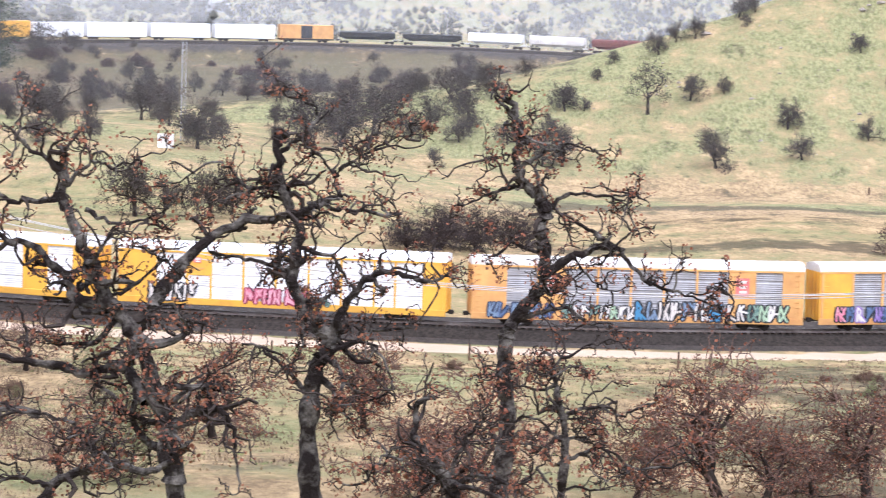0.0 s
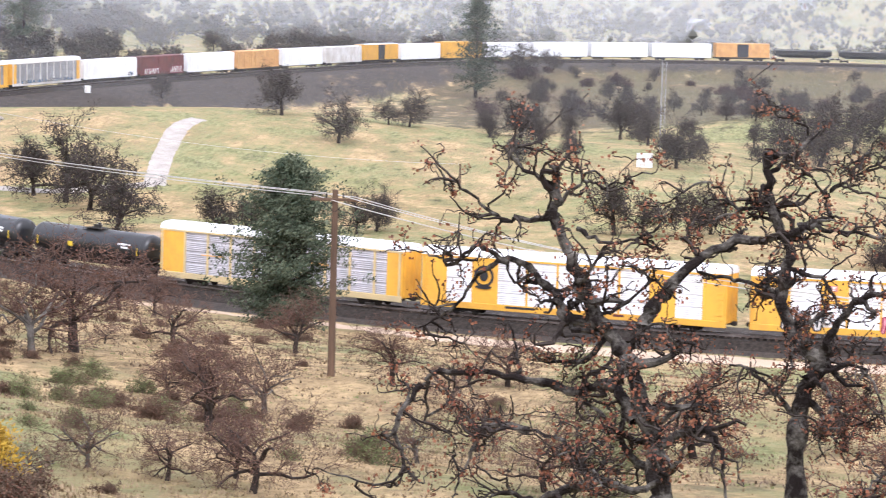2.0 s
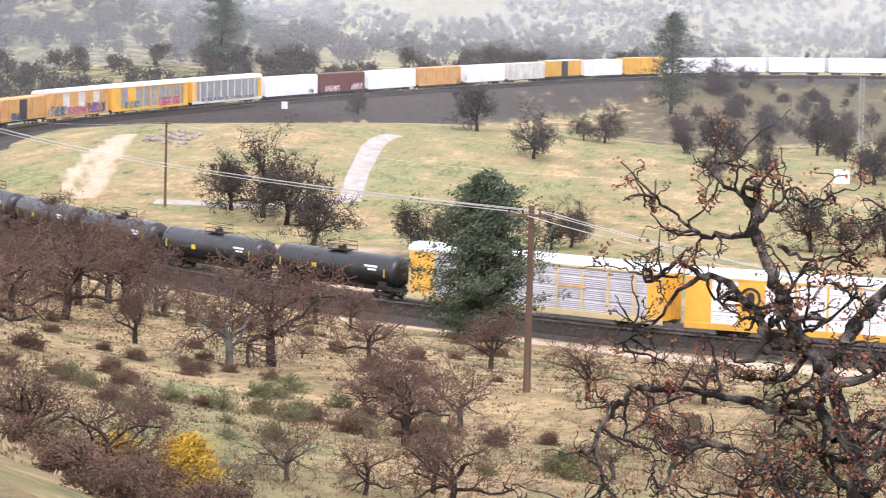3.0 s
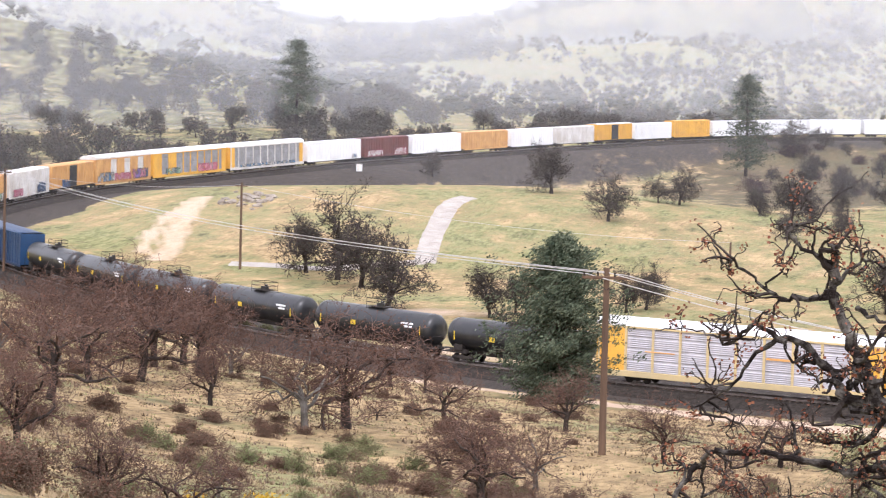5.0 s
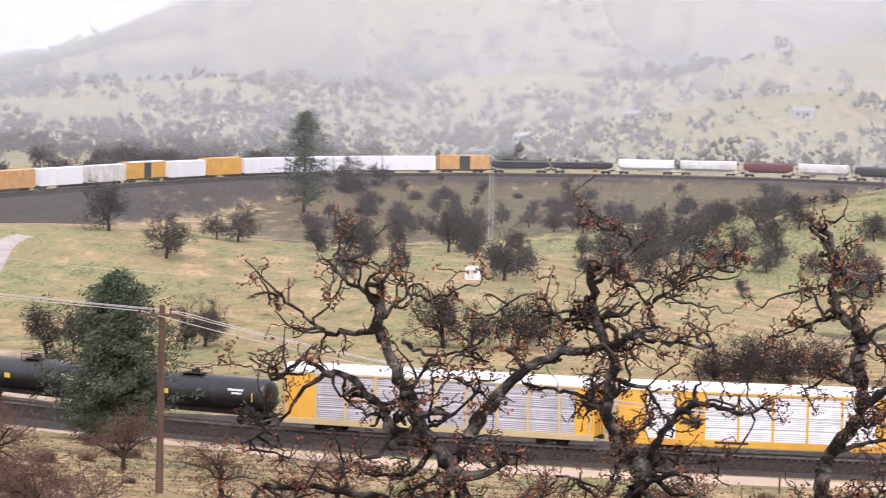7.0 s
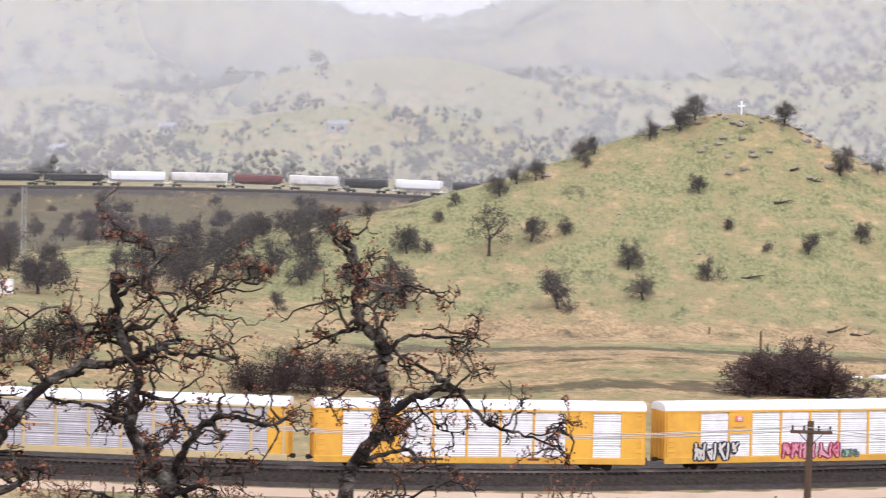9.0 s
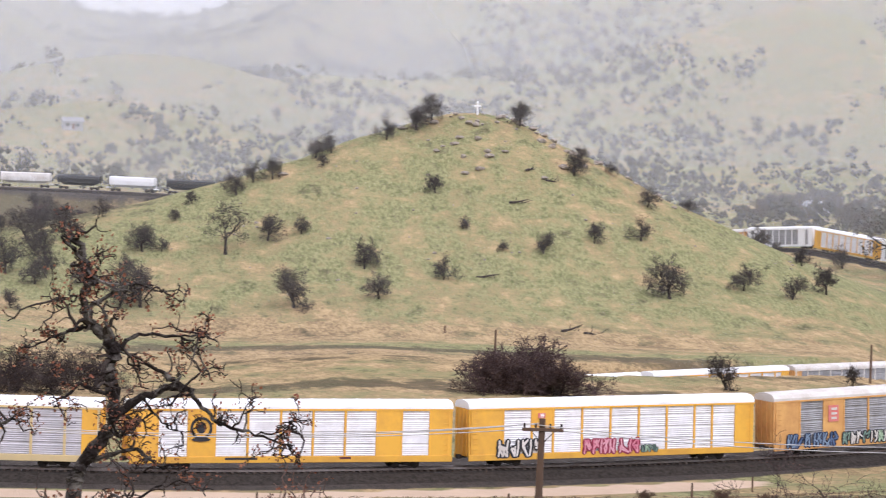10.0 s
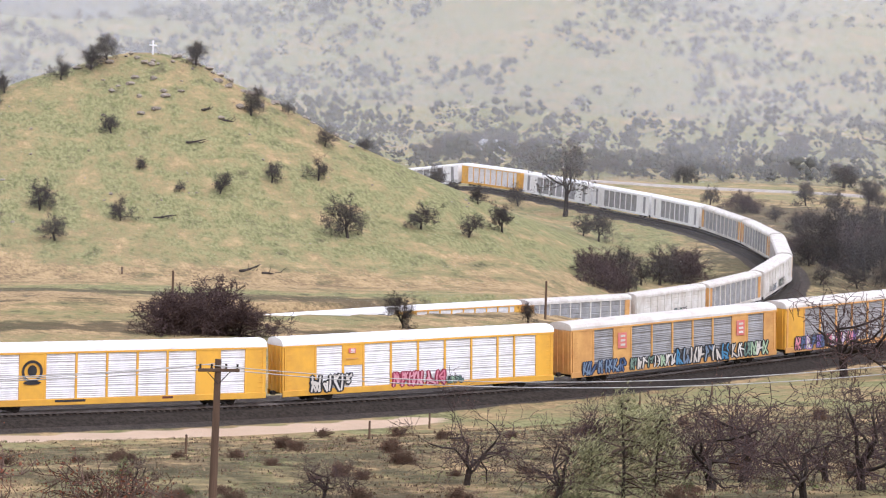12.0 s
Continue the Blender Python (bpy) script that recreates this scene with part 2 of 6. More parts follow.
class Tubes:
    """Gathers tapered tubes and leaf facets as one mesh."""

    def __init__(self):
        self.v, self.f, self.m = [], [], []

    def tube(self, pts, radii, sides=5, mat=0):
        pts = [Vector(p) for p in pts]
        n0 = len(self.v)
        up = Vector((0.31, 0.17, 0.94))
        for i, p in enumerate(pts):
            d = (pts[min(i + 1, len(pts) - 1)] - pts[max(i - 1, 0)])
            d = d.normalized() if d.length > 1e-9 else Vector((0, 0, 1))
            u = d.cross(up)
            u = u.normalized() if u.length > 1e-4 else Vector((1, 0, 0))
            w = d.cross(u)
            for k in range(sides):
                a = 2 * math.pi * k / sides
                self.v.append(tuple(p + (u * math.cos(a) + w * math.sin(a)) * radii[i]))
        for i in range(len(pts) - 1):
            for k in range(sides):
                a, b = n0 + i * sides + k, n0 + i * sides + (k + 1) % sides
                self.f.append((a, b, b + sides, a + sides))
                self.m.append(mat)
        self.f.append(tuple(range(n0 + (len(pts) - 1) * sides, n0 + len(pts) * sides)))
        self.m.append(mat)

    def leaf(self, p, size, rng, mat=0, slim=1.0):
        a = Vector((rng.gauss(0, 1), rng.gauss(0, 1), rng.gauss(0, 1))).normalized()
        b = a.orthogonal().normalized()
        c = a.cross(b) * size * rng.uniform(0.35, 0.6) * slim
        b = b * size
        p = Vector(p)
        n0 = len(self.v)
        self.v += [tuple(p - b * 0.5), tuple(p + c + a * size * 0.15), tuple(p + b * 0.6), tuple(p - c + a * size * 0.15)]
        self.f.append((n0, n0 + 1, n0 + 2, n0 + 3))
        self.m.append(mat)

    def make(self, name, mats, parent=None, label=""):
        ob = mesh_object(name, self.v, self.f, mats, parent, label)
        ob.data.polygons.foreach_set("material_index", self.m)
        return ob


# ---- the line of the railway ----
def spline(ctrl, step=2.0):
    """A smooth line through (bearing in degrees, distance, height), sampled every step metres along it."""
    P = [np.array((d * math.sin(radians(a)), d * math.cos(radians(a)), z)) for a, d, z in ctrl]
    Q = [2 * P[0] - P[1]] + P + [2 * P[-1] - P[-2]]
    out = []
    for i in range(1, len(Q) - 2):
        p0, p1, p2, p3 = Q[i - 1:i + 3]
        t0, t1 = 0.0, np.linalg.norm(p1 - p0) ** 0.5
        t2 = t1 + np.linalg.norm(p2 - p1) ** 0.5
        t3 = t2 + np.linalg.norm(p3 - p2) ** 0.5
        t = np.linspace(t1, t2, 60, endpoint=False)[:, None]
        a1, a2, a3 = ((t1 - t) * p0 + (t - t0) * p1) / (t1 - t0), ((t2 - t) * p1 + (t - t1) * p2) / (t2 - t1), ((t3 - t) * p2 + (t - t2) * p3) / (t3 - t2)
        b1, b2 = ((t2 - t) * a1 + (t - t0) * a2) / (t2 - t0), ((t3 - t) * a2 + (t - t1) * a3) / (t3 - t1)
        out.append(((t2 - t) * b1 + (t - t1) * b2) / (t2 - t1))
    out = np.vstack(out + [Q[-2][None]])
    for _ in range(300):
        out[1:-1] = (out[:-2] + 2 * out[1:-1] + out[2:]) / 4
    s = np.r_[0, np.cumsum(np.linalg.norm(np.diff(out, axis=0), axis=1))]
    u = np.arange(0, s[-1], step)
    return np.stack([np.interp(u, s, out[:, k]) for k in range(3)], 1)


STEP = 2.0
MAIN = spline([(11, 758, 13.0), (7, 774, 14.0), (3, 785, 14.5), (0.35, 793, 15.0), (-2.4, 793, 15.0), (-7.2, 768, 14.4), (-10.4, 721, 13.5), (-12.8, 668, 12.4), (-15.6, 612, 10.8), (-17.85, 573, 9.6), (-19.1, 552, 8.9), (-22.3, 506, 7.0), (-24.5, 460, 6.0), (-25.9, 425, 5.0), (-26.6, 392, 3.8), (-25.77, 355, 2.2), (-20.6, 279, 0.8), (-15.75, 253, 0.2), (-9.63, 234, 0.0), (-3.0, 225, 0.0), (4.0, 223.5, 0.0), (8.3, 229, 0.0), (12.2, 237, 0.0), (18.2, 251, 0.85), (22.7, 271, 2.1), (25.3, 288, 2.8), (29, 318, 3.6), (34, 370, 4.0)], STEP)
LOOP = spline([(7, 378, -12.0), (11.8, 381, -9.4), (14.7, 394, -8.6), (17.4, 415, -8.5), (19.8, 438, -8.5), (21.4, 464, -8.0), (22.55, 490, -7.0), (23.2, 518, -5.0), (23.05, 547, -2.4), (22.45, 575, -0.7), (21.65, 600, 1.0), (20.54, 627, 2.4), (19.27, 652, 3.8), (17.75, 675, 6.0), (16.41, 699, 7.2), (15.2, 716, 5.0), (14, 730, 3.5), (11, 752, 2.5)], STEP)


def along(line, s):
    i = min(max(s / STEP, 0), len(line) - 1.001)
    k = int(i)
    return Vector(line[k] + (line[k + 1] - line[k]) * (i - k))


# ---- ground ----
def smooth(e0, e1, x):
    t = np.clip((x - e0) / (e1 - e0), 0, 1)
    return t * t * (3 - 2 * t)


RNG = np.random.default_rng(7)
WAVES = [(RNG.uniform(0, 2 * math.pi), RNG.uniform(0, 2 * math.pi)) for _ in range(48)]


def ripples(x, y, length, first, count=6):
    """A sum of waves in changing directions: rolling relief of about +-1."""
    z = 0
    for k in range(count):
        a, ph = WAVES[(first + k) % 48]
        l = length * (0.62 ** (k % 3)) * (1 + 0.17 * k)
        z = z + np.sin((x * math.cos(a) + y * math.sin(a)) * 2 * math.pi / l + ph) * (0.75 ** (k % 3))
    return z / (count * 0.55)


def bump_hill(x, y, az, d, height, across, deep, power=2.0):
    """A mound at a bearing and distance, wide across the bearing and deep along it."""
    c, s = math.cos(radians(az)), math.sin(radians(az))
    u, v = x * c - y * s, x * s + y * c - d
    return height * np.exp(-((np.abs(u) / across) ** power + (np.abs(v) / deep) ** power))


def spur(x, y, top, foot, width):
    """A ridge that falls from one (bearing, distance, height) to another."""
    (a0, d0, h0), (a1, d1, h1) = top, foot
    x0, y0, x1, y1 = d0 * math.sin(radians(a0)), d0 * math.cos(radians(a0)), d1 * math.sin(radians(a1)), d1 * math.cos(radians(a1))
    vx, vy = x1 - x0, y1 - y0
    t = np.clip(((x - x0) * vx + (y - y0) * vy) / (vx * vx + vy * vy), 0, 1)
    q = np.hypot(x - x0 - t * vx, y - y0 - t * vy) * (1 + 0.12 * np.sin(t * 23 + a0))
    return (h0 + (h1 - h0) * t) * np.exp(-q / width)


MAIN_AZ = np.degrees(np.arctan2(MAIN[:, 0], MAIN[:, 1]))
MAIN_D = np.hypot(MAIN[:, 0], MAIN[:, 1])
FRONT = len(MAIN) - int(447 / STEP)      # where the near stretch of the line begins
HILL_AZ, HILL_D, HILL_H = 9.75, 555, 40.0


def near_to(line, x, y, reach=40.0):
    """Distance from the line, its height there and the side (positive: towards the viewer)."""
    px, py, pz = line[::2, 0], line[::2, 1], line[::2, 2]
    best, z, k = np.full(x.shape, 1e9), np.zeros(x.shape), np.zeros(x.shape, int)
    for i in range(len(px)):
        q = (x - px[i]) ** 2 + (y - py[i]) ** 2
        m = q < best
        best[m], z[m], k[m] = q[m], pz[i], i
    side = np.sign(np.hypot(px[k], py[k]) - np.hypot(x, y))
    # to the two stretches that meet at the nearest point
    d2 = best.copy()
    for j in (-1, 1):
        i = np.clip(k + j, 0, len(px) - 1)
        vx, vy = px[i] - px[k], py[i] - py[k]
        t = np.clip(((x - px[k]) * vx + (y - py[k]) * vy) / (vx * vx + vy * vy + 1e-9), 0, 1)
        q = (x - px[k] - t * vx) ** 2 + (y - py[k] - t * vy) ** 2
        m = q < d2
        d2[m], z[m] = q[m], (pz[k] + t * (pz[i] - pz[k]))[m]
    return np.sqrt(d2), z, side


def bare_ground(x, y):
    d, az = np.hypot(x, y) + 1e-6, np.degrees(np.arctan2(x, y))
    da = np.interp(az, MAIN_AZ[FRONT:], MAIN_D[FRONT:])
    za = np.interp(az, MAIN_AZ[FRONT:], MAIN[FRONT:, 2])
    q = d / da
    near = np.interp(q, [0, 0.03, 0.08, 0.25, 0.45, 0.62, 0.78, 0.88, 1.0, 3], [24.7, 24.5, 21.5, 14.5, 9.6, 6.8, 2.6, 0.2, -1.0, -1.0])
    near = near + ripples(x, y, 60, 0) * 0.45 * smooth(30, 80, d) + za * smooth(0.6, 0.95, q)
    # the valley floor behind the near line, then the rise to the far line
    right = smooth(-6, 5, az)
    floor_l = np.interp(d, [225, 300, 370, 430, 500, 600, 700, 800, 1000], [-1.0, -1.2, -0.5, 1.0, 2.0, 3.0, 6.0, 11.0, 13.0])
    floor_m = np.interp(d, [225, 280, 350, 450, 560, 640, 700, 760, 800, 1000], [-1.0, -4.0, -6.5, -6.0, -4.5, -2.5, 2.0, 9.0, 13.5, 13.0])
    floor_r = np.interp(d, [225, 300, 385, 430, 470, 560, 700, 850, 1000], [-0.5, -2.2, -2.4, -3.4, -4.2, -3.5, 3.0, 4.0, 6.0])
    floor_r = floor_r - 4.0 * smooth(17, 21, az) * smooth(330, 420, d) * (1 - smooth(560, 650, d))
    rr = smooth(-1, 8, az)
    far = (1 - right) * floor_l + right * ((1 - rr) * floor_m + rr * floor_r)
    far = far + bump_hill(x, y, -14.5, 452, 7.5, 62, 46) + bump_hill(x, y, -22.0, 440, 3.5, 35, 50)
    far = far + ripples(x, y, 90, 8) * 0.5
    w = smooth(0.98, 1.06, q)
    z = near * (1 - w) + far * w
    # the hill inside the loop
    c, s = math.cos(radians(HILL_AZ)), math.sin(radians(HILL_AZ))
    u, v = x * c - y * s, x * s + y * c - HILL_D
    r = np.sqrt((u / np.where(u < 0, 1.0, 0.73)) ** 2 + (v / np.where(v < 0, 0.60, 0.9)) ** 2)
    r = r * (1 + 0.03 * np.sin(3 * np.arctan2(v, u) + 1.0))
    cone = np.interp(r, [0, 6, 13, 20, 34, 51, 64, 74, 105, 140, 170], [1.0, 0.985, 0.95, 0.885, 0.77, 0.61, 0.51, 0.43, 0.21, 0.06, 0])
    z = z + HILL_H * cone * (1 + 0.02 * ripples(x, y, 25, 20))
    # knoll and spurs behind, and the mountains
    z = z + bump_hill(x, y, 2.5, 1250, 38, 95, 160) + bump_hill(x, y, -27.5, 1000, 34, 120, 150)
    crest = np.interp(az, [-60, -30, -26, -23, -21, -19, -17, -15, -13, -11, -8, -5, -3, -1, 1, 3, 5, 7, 9, 14, 20, 26, 60],
                      [0.06, 0.055, 0.042, 0.028, 0.018, 0.014, 0.017, 0.024, 0.034, 0.044, 0.056, 0.060, 0.052, 0.043, 0.036, 0.036, 0.043, 0.056, 0.07, 0.085, 0.095, 0.1, 0.06])
    rise = smooth(900, 2900, d) ** 0.9
    ridge = ripples(x, y, 900, 30) * 0.35 + 0.75 * (0.35 - np.abs(ripples(x, y, 640, 36))) + 0.4 * (0.3 - np.abs(ripples(x, y, 260, 42)))
    z = z + rise * (crest * 2900 * (1 + 0.28 * ridge)) + ripples(x, y, 240, 12) * 5 * smooth(850, 1200, d)
    for top, foot, width in (((12.4, 2450, 120), (8.3, 1500, 14), 150), ((12.6, 2450, 120), (17.5, 1350, 12), 130), ((22, 2500, 130), (18.5, 1600, 20), 150),
                             ((-6, 2500, 90), (-10.5, 1400, 12), 150), ((-4, 2500, 90), (0.5, 1500, 12), 140), ((-24, 2200, 90), (-20, 1300, 10), 140), ((7.5, 2500, 70), (6.0, 1350, 8), 110)):
        z = z + spur(x, y, top, foot, width)
    z = z - smooth(3000, 4300, d) * crest * 1500
    return z


def ground_height(x, y):
    x, y = np.atleast_1d(np.asarray(x, float)), np.atleast_1d(np.asarray(y, float))
    z = bare_ground(x, y)
    for line, wide in ((MAIN, 7.0), (LOOP, 7.0)):
        q, pz, side = near_to(line, x, y)
        w = 1 - smooth(wide, wide + np.where(z > pz, 7, 16), q)
        if line is LOOP:
            w = w * smooth(10.8, 12.5, np.degrees(np.arctan2(x, y)))
        z = z * (1 - w) + (pz - 0.95) * w
    return z


def ground_at(x, y):
    return float(ground_height([x], [y])[0])


def place(az, d, dz=0.0):
    x, y = d * math.sin(radians(az)), d * math.cos(radians(az))
    return Vector((x, y, ground_at(x, y) + dz))


def build_ground():
    az = np.r_[np.arange(-180, -32, 8.0), np.arange(-32, 32, 0.15), np.arange(32, 180, 8.0)]
    rad = [3.0]
    while rad[-1] < 4600:
        rad.append(rad[-1] * (1.05 if rad[-1] < 50 else 1.0105 if rad[-1] < 950 else 1.02))
    rad = np.array(rad)
    A, R = np.meshgrid(np.radians(az), rad)
    x, y = (R * np.sin(A)).ravel(), (R * np.cos(A)).ravel()
    z = ground_height(x, y)
    # cover: green, bare earth, cinders
    d, azd = R.ravel(), np.degrees(A).ravel()
    c, s = math.cos(radians(HILL_AZ)), math.sin(radians(HILL_AZ))
    rh = np.hypot(x * c - y * s, 1.5 * (x * s + y * c - HILL_D))
    green = 0.42 + 0.26 * (1 - smooth(105, 150, rh)) - 0.22 * (1 - smooth(8, 40, rh)) + 0.2 * smooth(470, 520, d) * (1 - smooth(760, 850, d)) * smooth(-9, -6, azd) * (1 - smooth(0, 3, azd))
    green = green + 0.22 * bump_hill(x, y, -13, 450, 1, 80, 60) - 0.10 * smooth(250, 330, d) * smooth(-2, 3, azd) * (1 - smooth(380, 440, d))
    green = green - 0.16 * smooth(-5, -14, azd) * (1 - smooth(225, 280, d)) + 0.08 * smooth(800, 1000, d)
    green = green + (1 - smooth(215, 260, d)) * (0.32 * ripples(x, y, 15, 41) + 0.12 * ripples(x, y, 5, 43) + 0.12 * smooth(4, 9, azd))
    dd = d + 5 * ripples(x, y, 70, 9) + 0.5 * (azd - 9)
    # brush: on the bank below the far line, in the ditches of the field and over the near slope
    bush = 0.9 * smooth(520, 580, d) * (1 - smooth(780, 830, d)) * smooth(-13, -9, azd) * (1 - smooth(1, 4, azd))
    bush = bush + (0.04 + 0.42 * smooth(3, 9, azd)) * (1 - smooth(195, 215, d)) 
    bush = np.maximum(bush, 0.42 * smooth(-16, -19, azd) * smooth(600, 660, d) * (1 - smooth(1200, 1400, d)))
    bush = np.maximum(bush, 0.75 * smooth(20.5, 22.5, azd) * smooth(480, 540, d) * (1 - smooth(700, 760, d)))
    field = smooth(0, 3, azd) * (1 - smooth(19, 22, azd))
    green = green + field * (0.45 * np.exp(-((dd - 425) / 9) ** 2) + 0.15 * np.exp(-((dd - 362) / 6) ** 2) - 0.34 * np.exp(-((dd - 395) / 15) ** 2) - 0.36 * np.exp(-((dd - 458) / 16) ** 2))
    bush = bush + field * (0.95 * np.exp(-((dd - 417) / 6) ** 2) + 0.8 * np.exp(-((dd - 338) / 9) ** 2) + 0.45 * np.exp(-((dd - 382) / 5) ** 2))
    green = green + 0.3 * smooth(-15, -19, azd) * smooth(620, 700, d) * (1 - smooth(1300, 1600, d)) + 0.14 * smooth(820, 1000, d)
    green = green - 0.3 * bump_hill(x, y, -12.5, 464, 1, 75, 9)
    qm, _, side = near_to(MAIN, x, y)
    ql, _, side_l = near_to(LOOP, x, y)
    earth, cinder = np.zeros_like(x), np.zeros_like(x)
    front = (d < 400) & (azd > -16) & (azd < 18)
    earth = np.where(front & (side > 0), smooth(7.6, 9.0, qm) * (1 - smooth(15, 18.5, qm)) * smooth(-14.8, -12.6, azd) * (1 - smooth(15.0, 17.2, azd)), earth)
    earth = np.maximum(earth, 0.55 * np.where((azd < -13) & (azd > -17) & (d < 300), smooth(7, 9, qm) * (1 - smooth(12, 22, qm)), 0))
    wide = np.where(azd < -13, 9 + 8 * smooth(385, 460, d), 8)
    # cinders, widened behind the near line to stand in for shade under the cars
    wide = np.where((d < 400) & (azd > -14), np.where(side > 0, 7.5 - 2.5 * smooth(15, 18, azd), 9 + 5 * smooth(-14, -9, azd)), wide)
    cinder = np.maximum(cinder, 1 - smooth(wide - 2.5, wide + 1.5, qm))
    cinder = np.maximum(cinder, (1 - smooth(4.5, 6.5, ql)) * smooth(11.8, 13, azd))
    cinder = np.maximum(cinder, 0.62 * np.where((d > 500) & (azd > -16) & (azd < 4) & (side > 0), 1 - smooth(12 + 6 * smooth(-9, -13, azd), 24 + 8 * smooth(-9, -13, azd), qm), 0))
    # bare tracks of the yard inside the curve
    for route, wide in (([(-22.1, 377), (-21.9, 388), (-21.72, 403), (-21.51, 420), (-21.23, 433)], 2.4), ([(-22.55, 384), (-22.32, 401), (-21.97, 415), (-21.47, 430)], 1.5)):
        q, _, _ = near_to(np.repeat(spline([(a, b, 0) for a, b in route], 2.0), 2, axis=0), x, y)
        earth = np.maximum(earth, 0.58 * (1 - smooth(wide * 0.3, wide * 2.0, q)))
    earth = np.maximum(earth, 0.36 * bump_hill(x, y, -22.0, 400, 1.0, 11, 34) * (qm > 8))
    earth = np.maximum(earth, 0.62 * bump_hill(x, y, -17.5, 318, 1.0, 26, 9) * (qm > 8))
    n, k = len(rad), len(az)
    idx = np.arange(n * k).reshape(n, k)
    nxt = np.roll(idx, -1, axis=1)
    quads = np.stack([idx[:-1], nxt[:-1], nxt[1:], idx[1:]], -1).reshape(-1, 4)
    # a flat cap under the viewer
    verts = np.c_[x, y, z]
    me = bpy.data.meshes.new("ground")
    me.from_pydata(verts.tolist() + [(0, 0, 24.6)], [], quads[:, ::-1].tolist() + [(int(b), int(a), n * k) for a, b in zip(nxt[0], idx[0])])
    att = me.color_attributes.new("cover", "FLOAT_COLOR", "POINT")
    col = np.c_[np.clip(green, 0, 1), np.clip(earth, 0, 1), np.clip(cinder, 0, 1), np.clip(bush, 0, 1)]
    col = np.vstack([col, [0.4, 0, 0, 0.3]])
    att.data.foreach_set("color", col.ravel().astype(np.float32))
    me.polygons.foreach_set("use_smooth", [True] * len(me.polygons))
    me.materials.append(GRASS)
    return tagged(new("ground", me), "winter grassland in green and straw rolling up to hills", "ground", kind="structure")


build_ground()


def sweep(name, line, profile, mat, label, parent=None, lo=0, hi=None):
    """A bed or rail: a cross profile (across, up) carried along the line."""
    P = line[lo:hi]
    t = np.gradient(P[:, :2], axis=0)
    t /= np.linalg.norm(t, axis=1)[:, None]
    nrm = np.c_[t[:, 1], -t[:, 0]]
    k = len(profile)
    verts = [(p[0] + w * q[0], p[1] + w * q[1], p[2] + h) for p, q in zip(P, nrm) for w, h in profile]
    faces = [(i * k + j, i * k + j + 1, (i + 1) * k + j + 1, (i + 1) * k + j) for i in range(len(P) - 1) for j in range(k - 1)]
    ob = mesh_object(name, verts, faces, mat, parent, label)
    return ob


def build_track(line, name, label):
    bed = sweep(name, line, [(-4.2, -1.3), (-2.3, -0.28), (2.3, -0.28), (4.2, -1.3)], BALLAST, label)
    tagged(bed, label, "railway", kind="structure")
    rail = [(-0.035, -0.17), (-0.035, 0.0), (0.035, 0.0), (0.035, -0.17)]
    for off in (-0.7175, 0.7175):
        sweep("rail", line, [(off + a, b) for a, b in rail], RAIL, "rusty steel rail", bed)
    verts, faces = [], []
    s = 0.0
    while s < (len(line) - 2) * STEP:
        p, q = along(line, s), along(line, s + 0.5)
        d = (q - p).normalized()
        w = Vector((d.y, -d.x, 0))
        n0 = len(verts)
        for a in (-1.25, 1.25):
            for b in (-0.12, 0.12):
                for h in (-0.34, -0.17):
                    verts.append(tuple(p + w * a + d * b + Vector((0, 0, h))))
        faces += [tuple(n0 + i for i in f) for f in ((0, 1, 3, 2), (4, 6, 7, 5), (0, 4, 5, 1), (2, 3, 7, 6), (1, 5, 7, 3))]
        s += 0.62
    ob = mesh_object("sleepers", verts, faces, SLEEPER, bed, "dark timber sleepers")
    ob["kind"] = "stuff"
    return bed


build_track(MAIN, "railway_main", "dark ballast bed with rusty rails curving round the valley")
build_track(LOOP, "railway_loop", "dark ballast bed with rusty rails rounding the hill")


# ---- rolling stock: x runs along the car, +y is one side, z = 0 is the rail head ----
def truck(parent, x, axle=0.9, wheel=0.42):
    bm = bmesh.new()
    for s in (-1, 1):
        add_box(bm, x - 1.25, x + 1.25, s * 1.0 - 0.08, s * 1.0 + 0.08, 0.36, 0.62, 0.05)
        add_box(bm, x - 0.35, x + 0.35, s * 1.0 - 0.11, s * 1.0 + 0.11, 0.28, 0.72, 0.04)
    add_box(bm, x - 0.25, x + 0.25, -1.0, 1.0, 0.45, 0.8)
    t = part("truck", bm, DARK, parent, "grimy cast-steel truck")
    for dx in (-axle, axle):
        bm = bmesh.new()
        for s in (-1, 1):
            add_rod(bm, (x + dx, s * 0.68, wheel), (x + dx, s * 0.80, wheel), wheel, 16)
        add_rod(bm, (x + dx, -0.9, wheel), (x + dx, 0.9, wheel), 0.09, 8)
        part("wheelset", bm, DARK, t)


def couplers(parent, half):
    for s in (-1, 1):
        bm = box(s * half - 0.5, s * half + 0.5, -0.12, 0.12, 0.78, 1.02, 0.03)
        add_box(bm, s * half + s * 0.25 - 0.2, s * half + s * 0.25 + 0.2, -0.2, 0.2, 0.72, 1.08, 0.04)
        part("coupler", bm, DARK, parent)


